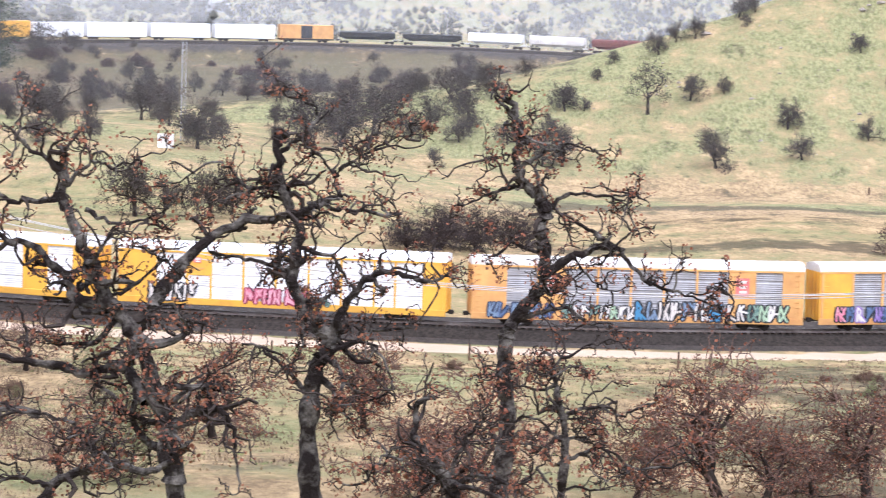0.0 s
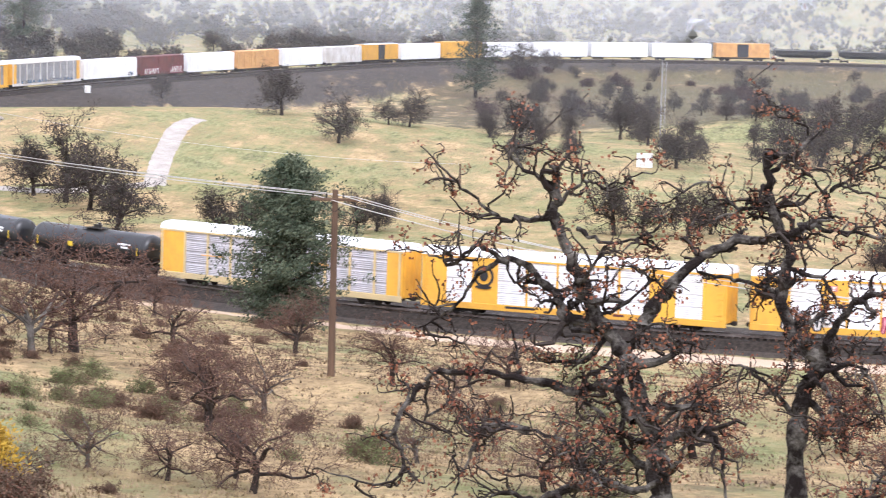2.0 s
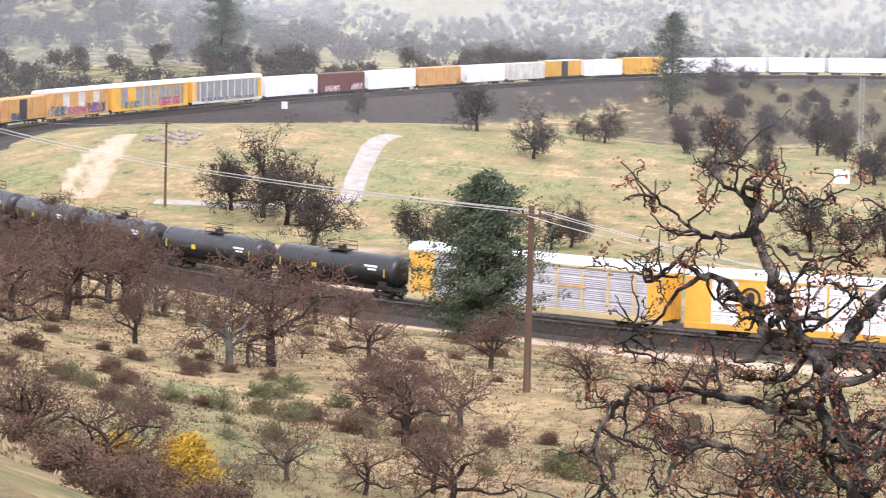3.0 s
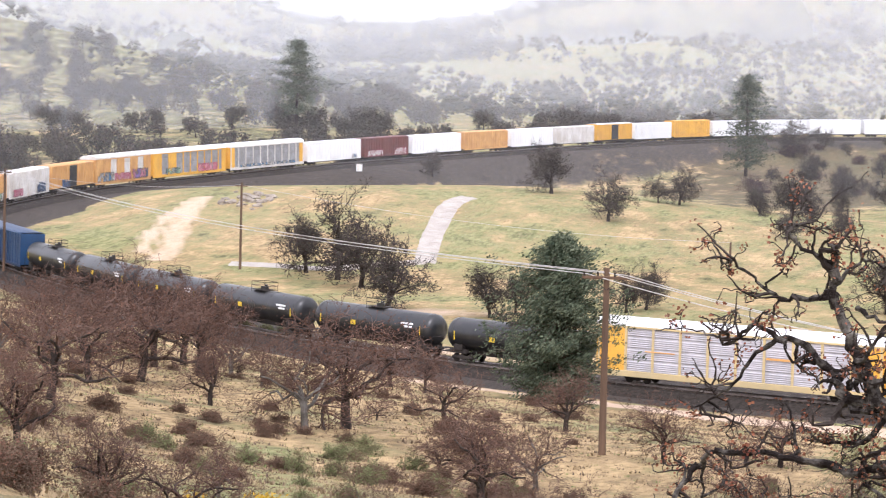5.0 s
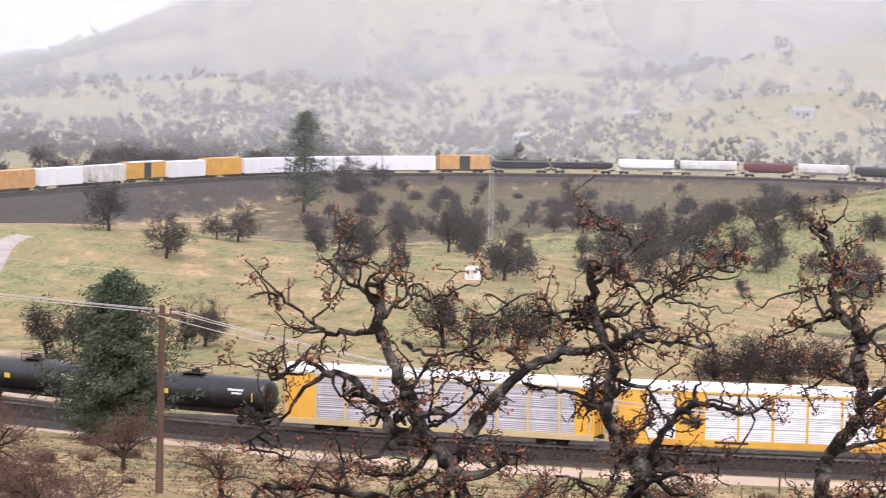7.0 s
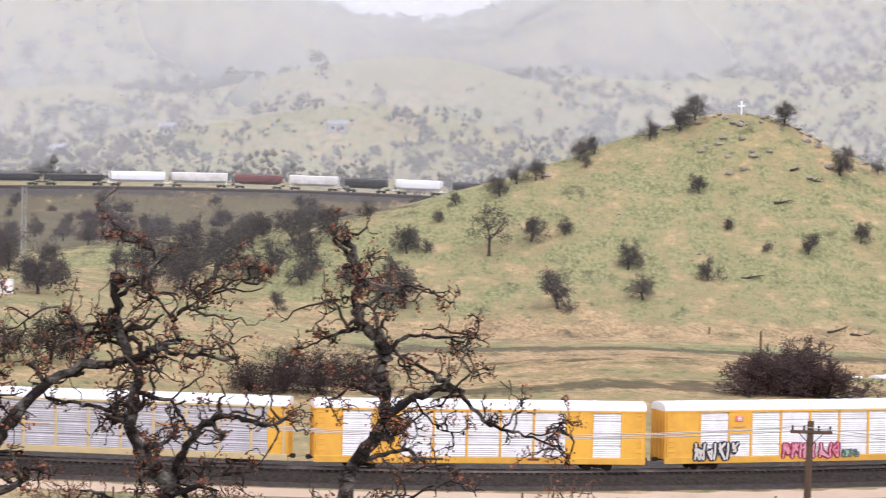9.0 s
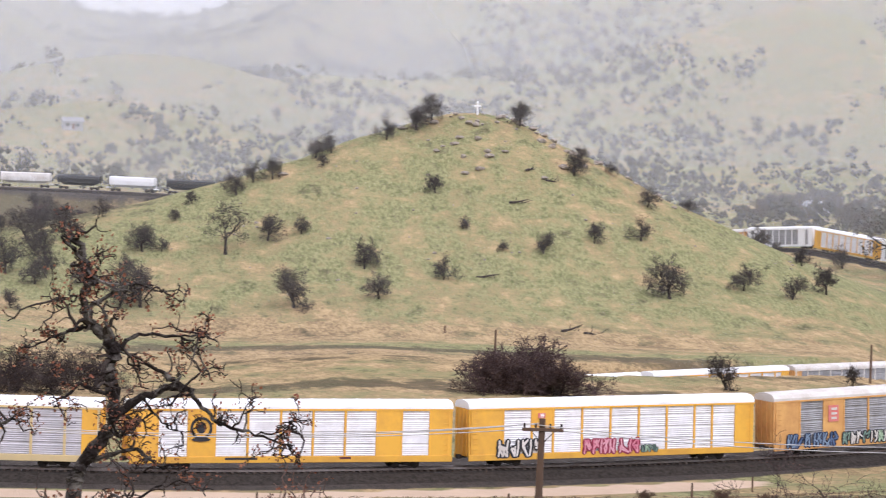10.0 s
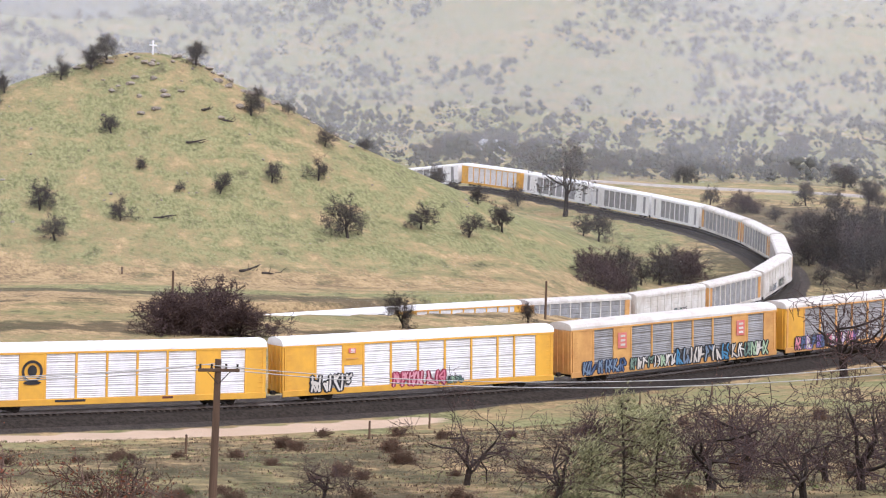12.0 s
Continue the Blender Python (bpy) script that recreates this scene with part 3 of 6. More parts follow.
def corrugated(x0, x1, y, z0, z1, ribs, depth=0.028, lean=1):
    """A ribbed screen that stands on the side of a car."""
    bm = bmesh.new()
    rows = []
    n = ribs * 4
    for i in range(n + 1):
        z = z0 + (z1 - z0) * i / n
        o = depth * (0, 1, 1, 0)[i % 4] * lean if (i // 4) % 6 != 5 else -0.03 * lean
        rows.append((bm.verts.new((x0, y + o, z)), bm.verts.new((x1, y + o, z))))
    for a, b in zip(rows, rows[1:]):
        f = (a[0], a[1], b[1], b[0])
        bm.faces.new(f if lean < 0 else f[::-1])
    return bm


PALETTES = {
    "pink_spray": (("pink_spray", "maroon_spray"), ("pale_pink_spray", "maroon_spray")),
    "teal_spray": (("teal_spray", "black_spray"), ("weathered_white_paint", "black_spray"), ("pale_green_spray", "black_spray")),
    "blue_spray": (("blue_spray", "dark_blue_spray"), ("blue_spray", "dark_blue_spray"), ("grey_blue_spray", "dark_blue_spray")),
    "black_spray": (("weathered_white_paint", "black_spray"), ("sky_spray", "black_spray"), ("weathered_white_paint", "black_spray"), ("grey_blue_spray", "black_spray")),
    "purple_spray": (("purple_spray", "dark_blue_spray"), ("weathered_white_paint", "purple_spray"), ("blue_spray", "black_spray"), ("pink_spray", "black_spray")),
    "weathered_white_paint": (("weathered_white_paint", "maroon_spray"),),
}


def sprayed(parent, x0, x1, y, z0, z1, mat, seed, lean):
    """A run of fat crooked letter shapes that nobody could read: a filled stroke on a wider dark one."""
    rng = random.Random(seed)
    pairs = PALETTES[mat.name]
    tall = z1 - z0
    x, k = x0, 0
    while x < x1 - 0.3:
        wide = tall * rng.uniform(0.55, 0.85)
        fill, edge = (bpy.data.materials[c] for c in pairs[rng.randrange(len(pairs))])
        # two or three bent strokes make a letter
        strokes = []
        for _ in range(rng.randint(2, 3)):
            a = (rng.choice((0.08, 0.5, 0.92)), rng.choice((0.0, 0.5, 1.0)))
            b = (rng.uniform(0.0, 1.0), rng.uniform(0.25, 0.75))
            c = (rng.choice((0.08, 0.5, 0.92)), rng.choice((0.0, 1.0)))
            strokes.append([(x + u * wide, z0 + v * tall) for u, v in (a, b, c)])
        strokes.append([(x, z0 + tall * 0.02), (x + wide * rng.uniform(-0.1, 0.2), z0 + tall * 0.5), (x + wide * 0.1, z1)])
        verts, faces, kinds = [], [], []
        for layer, half in ((0, 0.19 * tall), (1, 0.062 * tall)):
            o = y + lean * (0.004 + 0.012 * layer + 0.003 * (k % 3))
            for j, st in enumerate(strokes):
                for (ax, az), (bx, bz) in zip(st, st[1:]):
                    l = math.hypot(bx - ax, bz - az) + 1e-6
                    ux, uz = (bx - ax) / l * half, (bz - az) / l * half
                    n0 = len(verts)
                    ring = [(ax - ux * 0.7, az - uz * 0.7), (ax - uz, az + ux), (bx - uz, bz + ux), (bx + ux * 0.7, bz + uz * 0.7), (bx + uz, bz - ux), (ax + uz, az - ux)]
                    verts += [(px, o + lean * 0.0006 * (n0 // 6), pz) for px, pz in ring]
                    faces.append(tuple(range(n0, n0 + 6)))
                    kinds.append(layer)
        letter = mesh_object("sprayed_letter", verts, faces, (edge, fill), parent, "sprayed graffiti letter shape")
        letter.data.polygons.foreach_set("material_index", kinds)
        x += wide * rng.uniform(1.0, 1.2)
        k += 1


def disc(parent, name, x, y, z, r0, r1, mat, lean, squash=1.0, label=""):
    bm = bmesh.new()
    n = 22
    a = [bm.verts.new((x + r1 * math.cos(2 * math.pi * i / n), y, z + r1 * squash * math.sin(2 * math.pi * i / n))) for i in range(n)]
    if r0 > 0:
        b = [bm.verts.new((x + r0 * math.cos(2 * math.pi * i / n), y, z + r0 * squash * math.sin(2 * math.pi * i / n))) for i in range(n)]
        for i in range(n):
            f = (a[i], a[(i + 1) % n], b[(i + 1) % n], b[i])
            bm.faces.new(f if lean < 0 else f[::-1])
    else:
        bm.faces.new(a if lean < 0 else a[::-1])
    return part(name, bm, mat, parent, label)


def plate(parent, name, x0, x1, y, z0, z1, mat, lean, label=""):
    bm = box(x0, x1, min(y, y - lean * 0.02), max(y, y - lean * 0.02), z0, z1)
    return part(name, bm, mat, parent, label)


def autorack(name, label, frame_mat, screen_mat, roof_mat, solid=(), length=28.2, end_mat=None, marks=(), bays=10, height=5.85, layout=None):
    """A covered car for automobiles: ribbed screens between posts under a rounded roof."""
    car = new(name)
    tagged(car, label, "rail car", group="cars of the freight train")
    h, w, z0, z1 = length / 2, 1.55, 1.12, height - 0.75
    end_mat = end_mat or frame_mat
    part("body", box(-h + 0.1, h - 0.1, -w + 0.14, w - 0.14, 1.0, z1 + 0.05), DARK, car)
    bm = bmesh.new()
    prof = [(-w - 0.02, z1), (-w, z1 + 0.28), (-w + 0.22, z1 + 0.56), (-w + 0.75, z1 + 0.71), (0, z1 + 0.77), (w - 0.75, z1 + 0.71), (w - 0.22, z1 + 0.56), (w, z1 + 0.28), (w + 0.02, z1)]
    xs = [-h] + [-h + (i + 0.5) * length / 14 for i in range(14)] + [h]
    rings = []
    for i, x in enumerate(xs):
        rings.append([bm.verts.new((x, y, z)) for y, z in prof])
    for a, b in zip(rings, rings[1:]):
        for j in range(len(prof) - 1):
            bm.faces.new((a[j], b[j], b[j + 1], a[j + 1]))
    for rg in (rings[0][::-1], rings[-1]):
        bm.faces.new(rg)
    bmesh.ops.recalc_face_normals(bm, faces=bm.faces)
    roof = part("roof", bm, roof_mat, car, "white rounded steel roof")
    # seams of the roof sheets
    seam = None
    for i in range(1, 14):
        x = -h + i * length / 14
        if seam is None:
            T = Tubes()
            T.tube([(0, ya, za) for ya, za in prof[1:-1]], [0.028] * (len(prof) - 2), 4)
            seam = T.make("roof_seam", roof_mat, roof)
            seam.matrix_basis = Matrix.Translation((x, 0, 0))
        else:
            again("roof_seam", seam, roof, Matrix.Translation((x, 0, 0)))
    for s in (-1, 1):
        y = s * (w - 0.10)
        part("side_sill", box(-h, h, min(y, y + s * 0.16), max(y, y + s * 0.16), 0.62, 1.16, 0.03), frame_mat, car)
        part("top_rail", box(-h, h, min(y, y + s * 0.13), max(y, y + s * 0.13), z1 - 0.10, z1 + 0.06), frame_mat, car)
        step = (length - 0.6) / bays
        edge = -h + 0.3
        for kind, share in (layout or ()):
            a, b = edge, edge + share * (length - 0.6)
            mid = z1 - 0.1 if kind != "h" else 3.15
            if kind in "ph":
                part("side_plate", box(a, b, min(y, y + s * 0.09), max(y, y + s * 0.09), 1.16 if kind == "p" else mid, z1 - 0.1), frame_mat, car)
            if kind in "sh":
                part("screen_panel", corrugated(a, b, y, 1.16, mid, 22 if kind == "s" else 11, lean=s), screen_mat, car)
            if edge > -h + 0.5:
                part("post", box(a - 0.09, a + 0.09, min(y, y + s * 0.13), max(y, y + s * 0.13), 1.1, z1 - 0.04), frame_mat, car)
            edge = b
        for i in range(0 if layout else bays):
            a, b = -h + 0.3 + i * step, -h + 0.3 + (i + 1) * step
            k = i if s < 0 else bays - 1 - i
            if k in solid or (k in (0, bays - 1) and end_mat is not None):
                wide = (a, b)
                mt = end_mat if k in (0, bays - 1) else frame_mat
                if k in (0, bays - 1) and k not in solid:
                    # the outer half of the end bay is a plate, the inner half a screen
                    inner = (a + step * 0.5, b) if a < 0 else (a, b - step * 0.5)
                    wide = (a, a + step * 0.5) if a < 0 else (b - step * 0.5, b)
                    part("screen_panel", corrugated(inner[0], inner[1], y, 1.16, z1 - 0.1, 22, lean=s), screen_mat, car)
                part("side_plate", box(wide[0], wide[1], min(y, y + s * 0.09), max(y, y + s * 0.09), 1.16, z1 - 0.1), mt, car)
            else:
                part("screen_panel", corrugated(a, b, y, 1.16, z1 - 0.1, 22, lean=s), screen_mat, car)
        for i in (range(bays + 1) if not layout else (0, bays)):
            x = -h + 0.3 + i * step
            part("post", box(x - 0.11, x + 0.11, min(y, y + s * 0.13), max(y, y + s * 0.13), 1.1, z1 - 0.04), frame_mat, car)
    for s in (-1, 1):
        x = s * h
        part("end_door", box(min(x, x - s * 0.22), max(x, x - s * 0.22), -w + 0.05, w - 0.05, 0.95, z1 + 0.1, 0.06), end_mat, car, "tall end doors")
        bm = bmesh.new()
        for yy in (-1.1, -0.4, 0.4, 1.1):
            add_box(bm, min(x, x + s * 0.06), max(x, x + s * 0.06), yy - 0.05, yy + 0.05, 1.0, z1)
        part("door_rib", bm, end_mat, car)
        rung = part("ladder_rung", add_rod(bmesh.new(), (x - s * 0.35, -w - 0.05, 1.2), (x - s * 0.8, -w - 0.05, 1.2), 0.02, 5), end_mat, car)
        for i in range(1, 9):
            again("ladder_rung", rung, car, Matrix.Translation((0, 0, i * 0.45)))
        truck(car, s * (h - 4.0))
    part("underframe", box(-h + 1, h - 1, -0.5, 0.5, 0.6, 1.0), DARK, car)
    couplers(car, h)
    for mk in marks:
        mk(car, -(w + 0.05))
    return car


def boxcar(name, label, mat, length=18.6, height=5.1, ribs=18, door_mat=None, marks=(), roof_mat=None):
    car = new(name)
    tagged(car, label, "rail car", group="cars of the freight train")
    h, w = length / 2, 1.5
    part("body", box(-h, h, -w, w, 1.05, height - 0.18, 0.04), mat, car)
    bm = bmesh.new()
    for k in range(10):
        a, b = -h + k * length / 10, -h + (k + 1) * length / 10
        vs = [bm.verts.new((x, y, z)) for x in (a + 0.02, b - 0.02) for y, z in ((-w - 0.04, height - 0.2), (-w + 0.2, height - 0.06), (0, height), (w - 0.2, height - 0.06), (w + 0.04, height - 0.2))]
        for j in range(4):
            bm.faces.new((vs[j], vs[5 + j], vs[6 + j], vs[j + 1]))
    bmesh.ops.recalc_face_normals(bm, faces=bm.faces)
    part("roof", bm, roof_mat or mat, car, "ribbed steel roof")
    for s in (-1, 1):
        bm = bmesh.new()
        for i in range(ribs + 1):
            x = -h + 0.05 + i * (length - 0.1) / ribs
            add_box(bm, x - 0.05, x + 0.05, min(s * w, s * (w + 0.07)), max(s * w, s * (w + 0.07)), 1.1, height - 0.25)
        part("side_ribs", bm, mat, car)
        part("side_sill", box(-h, h, min(s * w, s * (w + 0.09)), max(s * w, s * (w + 0.09)), 0.82, 1.1), mat if not door_mat else DARK, car)
        d = part("sliding_door", box(-1.7, 1.7, min(s * w, s * (w + 0.13)), max(s * w, s * (w + 0.13)), 1.15, height - 0.35, 0.03), door_mat or mat, car)
        bm = bmesh.new()
        for x in (-1.2, 0, 1.2):
            add_box(bm, x - 0.04, x + 0.04, min(s * (w + 0.13), s * (w + 0.17)), max(s * (w + 0.13), s * (w + 0.17)), 1.3, height - 0.5)
        part("door_bar", bm, door_mat or mat, d)
        bm = bmesh.new()
        for i in range(7):
            add_rod(bm, (s * (h - 0.3), -w - 0.1, 1.2 + i * 0.42), (s * (h - 0.75), -w - 0.1, 1.2 + i * 0.42), 0.02, 5)
        part("ladder", bm, mat, car)
        truck(car, s * (h - 3.0))
    part("underframe", box(-h + 0.6, h - 0.6, -0.45, 0.45, 0.6, 1.05), DARK, car)
    couplers(car, h)
    for mk in marks:
        mk(car, -(w + 0.18))
    return car


def tank_car(name, label, mat, length=16.4, radius=1.5):
    car = new(name)
    tagged(car, label, "tank car", group="tank cars of the freight train")
    h, zc = length / 2, 1.15 + radius
    bm = bmesh.new()
    xs = [(-h, 0.30), (-h + 0.06, 0.62), (-h + 0.22, 0.86), (-h + 0.5, 0.98), (-h + 0.8, 1.0), (h - 0.8, 1.0), (h - 0.5, 0.98), (h - 0.22, 0.86), (h - 0.06, 0.62), (h, 0.30)]
    n = 36
    rings = [[bm.verts.new((x, radius * k * math.cos(2 * math.pi * i / n), zc + radius * k * math.sin(2 * math.pi * i / n))) for i in range(n)] for x, k in xs]
    for a, b in zip(rings, rings[1:]):
        for i in range(n):
            f = bm.faces.new((a[i], a[(i + 1) % n], b[(i + 1) % n], b[i]))
            f.smooth = True
    bm.faces.new(rings[0])
    bm.faces.new(rings[-1][::-1])
    bmesh.ops.recalc_face_normals(bm, faces=bm.faces)
    tank = part("tank", bm, mat, car, "glossy cylindrical tank")
    bm = bmesh.new()
    for x in (-h + 0.9, -h / 3, h / 3, h - 0.9):
        add_rod(bm, (x - 0.03, 0, zc), (x + 0.03, 0, zc), radius + 0.018, 36)
    part("weld_band", bm, mat, tank)
    bm = add_rod(bmesh.new(), (0, 0, zc + radius - 0.1), (0, 0, zc + radius + 0.38), 0.42, 14)
    add_rod(bm, (0.1, 0.1, zc + radius + 0.38), (0.1, 0.1, zc + radius + 0.55), 0.16, 8)
    part("dome", bm, mat, car)
    bm = bmesh.new()
    for x in (-1.2, 1.2):
        for y in (-0.8, 0.8):
            add_rod(bm, (x, y, zc + radius - 0.35), (x, y, zc + radius + 0.85), 0.025, 5)
    for z in (0.45, 0.85):
        for y in (-0.8, 0.8):
            add_rod(bm, (-1.2, y, zc + radius + z), (1.2, y, zc + radius + z), 0.025, 5)
        for x in (-1.2, 1.2):
            add_rod(bm, (x, -0.8, zc + radius + z), (x, 0.8, zc + radius + z), 0.025, 5)
    add_box(bm, -1.2, 1.2, -0.8, 0.8, zc + radius + 0.02, zc + radius + 0.06)
    part("platform_rail", bm, DARK, car, "top platform with handrails")
    for s in (-1, 1):
        bm = box(s * (h - 1.6) - 0.9, s * (h - 1.6) + 0.9, -1.2, 1.2, 0.86, 1.25, 0.04)
        add_box(bm, s * (h - 1.6) - 0.5, s * (h - 1.6) + 0.5, -1.35, 1.35, 1.2, 1.7)
        part("bolster", bm, DARK, car)
        bm = box(s * h - 0.5, s * h + 0.5, -1.45, 1.45, 0.92, 1.0)
        for y in (-1.4, 1.4):
            add_rod(bm, (s * h + s * 0.35, y, 1.0), (s * h + s * 0.35, y, 2.1), 0.025, 5)
        add_rod(bm, (s * h + s * 0.35, -1.4, 2.1), (s * h + s * 0.35, 1.4, 2.1), 0.025, 5)
        part("end_platform", bm, DARK, car)
        truck(car, s * (h - 1.9))
        part("stripe", box(s * (h - 1.25) - 0.05, s * (h - 1.25) + 0.05, -radius - 0.025, -radius + 0.05, zc - 0.5, zc + 0.3), SIGN_YELLOW, car, "yellow reflective strip")
    part("stub_sill", box(-h, h, -0.3, 0.3, 0.75, 1.2), DARK, car)
    for x0, x1, z in ((h - 3.8, h - 2.2, 0.45), (h - 3.4, h - 2.3, 0.15)):
        part("lettering_bar", box(x0, x1, -radius - 0.02, -radius + 0.06, zc + z - 0.09, zc + z + 0.09), WHITE, car, "white lettering bar")
    part("placard", box(-0.4 - 2.2, 0.25 - 2.2, -radius - 0.03, -radius + 0.06, zc - 0.35, zc + 0.1), SIGN_YELLOW, car, "yellow placard")
    couplers(car, h)
    return car


def hopper(name, label, mat, length=15.2, height=4.7):
    car = new(name)
    tagged(car, label, "hopper car", group="cars of the freight train")
    h = length / 2
    bm = bmesh.new()
    prof = [(-0.9, 1.3), (-1.55, 2.0), (-1.62, 3.2), (-1.5, height - 0.3), (-0.8, height), (0.8, height), (1.5, height - 0.3), (1.62, 3.2), (1.55, 2.0), (0.9, 1.3)]
    rings = [[bm.verts.new((x, y, z if z > 1.5 or k else z + 1.2)) for y, z in prof] for x, k in ((-h + 0.3, 0), (-h + 2.2, 1), (h - 2.2, 1), (h - 0.3, 0))]
    for a, b in zip(rings, rings[1:]):
        for j in range(len(prof)):
            bm.faces.new((a[j], b[j], b[(j + 1) % len(prof)], a[(j + 1) % len(prof)]))
    bm.faces.new(rings[0])
    bm.faces.new(rings[-1][::-1])
    bmesh.ops.recalc_face_normals(bm, faces=bm.faces)
    part("hopper_body", bm, mat, car)
    bm = bmesh.new()
    for i in range(13):
        x = -h + 2.2 + i * (length - 4.4) / 12
        add_box(bm, x - 0.04, x + 0.04, -1.68, 1.68, 1.9, 3.3)
    part("side_ribs", bm, mat, car)
    part("running_board", box(-h + 0.4, h - 0.4, -0.5, 0.5, height + 0.02, height + 0.08), DARK, car)
    for s in (-1, 1):
        part("end_sill", box(s * h - 0.6, s * h + 0.6, -1.4, 1.4, 0.95, 1.25), mat, car)
        part("end_ladder", box(s * (h - 0.25) - 0.06, s * (h - 0.25) + 0.06, -1.5, -1.0, 1.2, height - 0.3), mat, car)
        truck(car, s * (h - 1.9))
    couplers(car, h)
    return car


SIGN_YELLOW = material("yellow_sign_paint", (0.75, 0.52, 0.03), (0.6, 0.42, 0.03), 2.0, rough=0.5)


# marks painted on the sides (y is the face that looks at the valley's south rim)
def tag(x0, x1, z0, z1, mat, seed):
    return lambda car, y: sprayed(car, x0, x1, y - 0.03, z0, z1, mat, seed, -1)


def far_tag(x0, x1, z0, z1, mat, seed):
    return lambda car, y: sprayed(car, x0, x1, -y + 0.03, z0, z1, mat, seed, 1)


def emblem(x, z):
    def mk(car, y):
        disc(car, "emblem_ring", x, y - 0.03, z, 0.72, 0.95, INK, -1, 1.0, "round black emblem")
        disc(car, "emblem_shield", x, y - 0.03, z + 0.05, 0, 0.42, INK, -1, 1.15)
        disc(car, "emblem_ribbon", x, y - 0.035, z - 0.95, 0, 0.8, INK, -1, 0.22)
    return mk


def sign(x, z, w, h, mat, inner=None):
    def mk(car, y):
        p = plate(car, "sign_panel", x - w / 2, x + w / 2, y - 0.03, z - h / 2, z + h / 2, mat, -1, "painted sign panel")
        if inner:
            for k in (-0.28, 0.0, 0.28):
                part("sign_bar", box(x - w * 0.22, x + w * 0.3, y - 0.06, y - 0.04, z + h * k - h * 0.07, z + h * k + h * 0.07), inner, p)
    return mk


def letter_bar(x0, x1, z, mat=INK, h=0.2):
    return lambda car, y: plate(car, "lettering_bar", x0, x1, y - 0.02, z - h / 2, z + h / 2, mat, -1)


# sides of the cars from end to end: p plate, s screen, h a plate over a short screen, with their shares of the length
EMBLEM_SIDE = (("p", 0.073), ("s", 0.095), ("p", 0.082), *[("s", 0.1028)] * 5, ("p", 0.079), ("s", 0.094), ("p", 0.063))
SIGNED_SIDE = (("p", 0.093), ("s", 0.098), ("p", 0.082), *[("s", 0.1014)] * 5, ("p", 0.077), ("s", 0.09), ("p", 0.053))
TAGGED_SIDE = (("p", 0.107), ("s", 0.10), ("h", 0.075), *[("s", 0.1015)] * 5, ("s", 0.065), ("s", 0.088), ("p", 0.0575))

# ---- the train: each car by its rear and front place along the line at the start ----
SPEED = 6.65
TRAIN = []


def couple(car, line, rear, front):
    TRAIN.append((car, line, (rear + front) / 2, (front - rear) / 2))
    return car


NEAR = [
    (autorack("autorack", "faded lilac-grey autorack with pale yellow posts and white roof", SAND, LILAC, WHITE, (0,), end_mat=YELLOW,
              marks=(letter_bar(3, 6, 3.3, ORANGE), letter_bar(-9, -6, 3.0, ORANGE, 0.1))), 825.6, 855.7),
    (autorack("autorack", "bright yellow autorack with silver screens and a round black emblem", YELLOW, SILVER, WHITE, layout=EMBLEM_SIDE,
              marks=(emblem(-8.1, 3.55), letter_bar(-6, -3.2, 0.98), letter_bar(4, 5.0, 1.0, MAROON))), 855.7, 885.6),
    (autorack("autorack", "yellow autorack with silver screens sprayed in blue and pink graffiti", YELLOW, SILVER, WHITE, layout=TAGGED_SIDE,
              marks=(sign(-7.2, 4.45, 0.7, 0.45, RED, WHITE), letter_bar(-7.8, -6.6, 3.75, ORANGE, 0.1), tag(-11.3, -7.6, 0.95, 2.35, INK, 1), tag(-3.0, 2.6, 1.0, 2.2, PINK, 3), tag(2.7, 4.6, 1.0, 1.6, TEAL, 4))), 885.6, 915.6),
    (autorack("autorack", "faded orange autorack with grey screens, red signs and graffiti", ORANGE, DULL, CREAM, layout=SIGNED_SIDE,
              marks=(sign(-7.5, 3.75, 1.15, 1.5, RED, CREAM), sign(8.8, 3.75, 1.15, 1.5, RED, CREAM), tag(-12.6, -7.2, 0.85, 2.0, NAVY, 5), tag(-6.4, -0.4, 0.85, 1.9, TEAL, 6), tag(-0.2, 7.4, 0.85, 2.3, INK, 7), tag(7.6, 12.8, 0.9, 2.2, TEAL, 8))), 915.6, 945.5),
    (autorack("autorack", "yellow autorack with grey screens and purple graffiti", ORANGE, DULL, CREAM, (0, 9), end_mat=YELLOW,
              marks=(tag(-12.5, -1.5, 0.9, 2.1, PURPLE, 10),)), 945.5, 974.7),
]
for car, a, b in NEAR:
    couple(car, MAIN, a, b)
spare = [NEAR[0][0], NEAR[3][0], NEAR[1][0]]
for i in range(3):
    couple(copy_thing(spare[i], Matrix()), MAIN, 974.7 + i * 29.5, 1004.2 + i * 29.5)
tank = tank_car("tank_car", "glossy black tank car with a railed top platform", BLACK)
couple(tank, MAIN, 807.4, 825.6)
for i in range(5):
    couple(copy_thing(tank, Matrix()), MAIN, 788.9 - i * 18.5, 807.4 - i * 18.5)
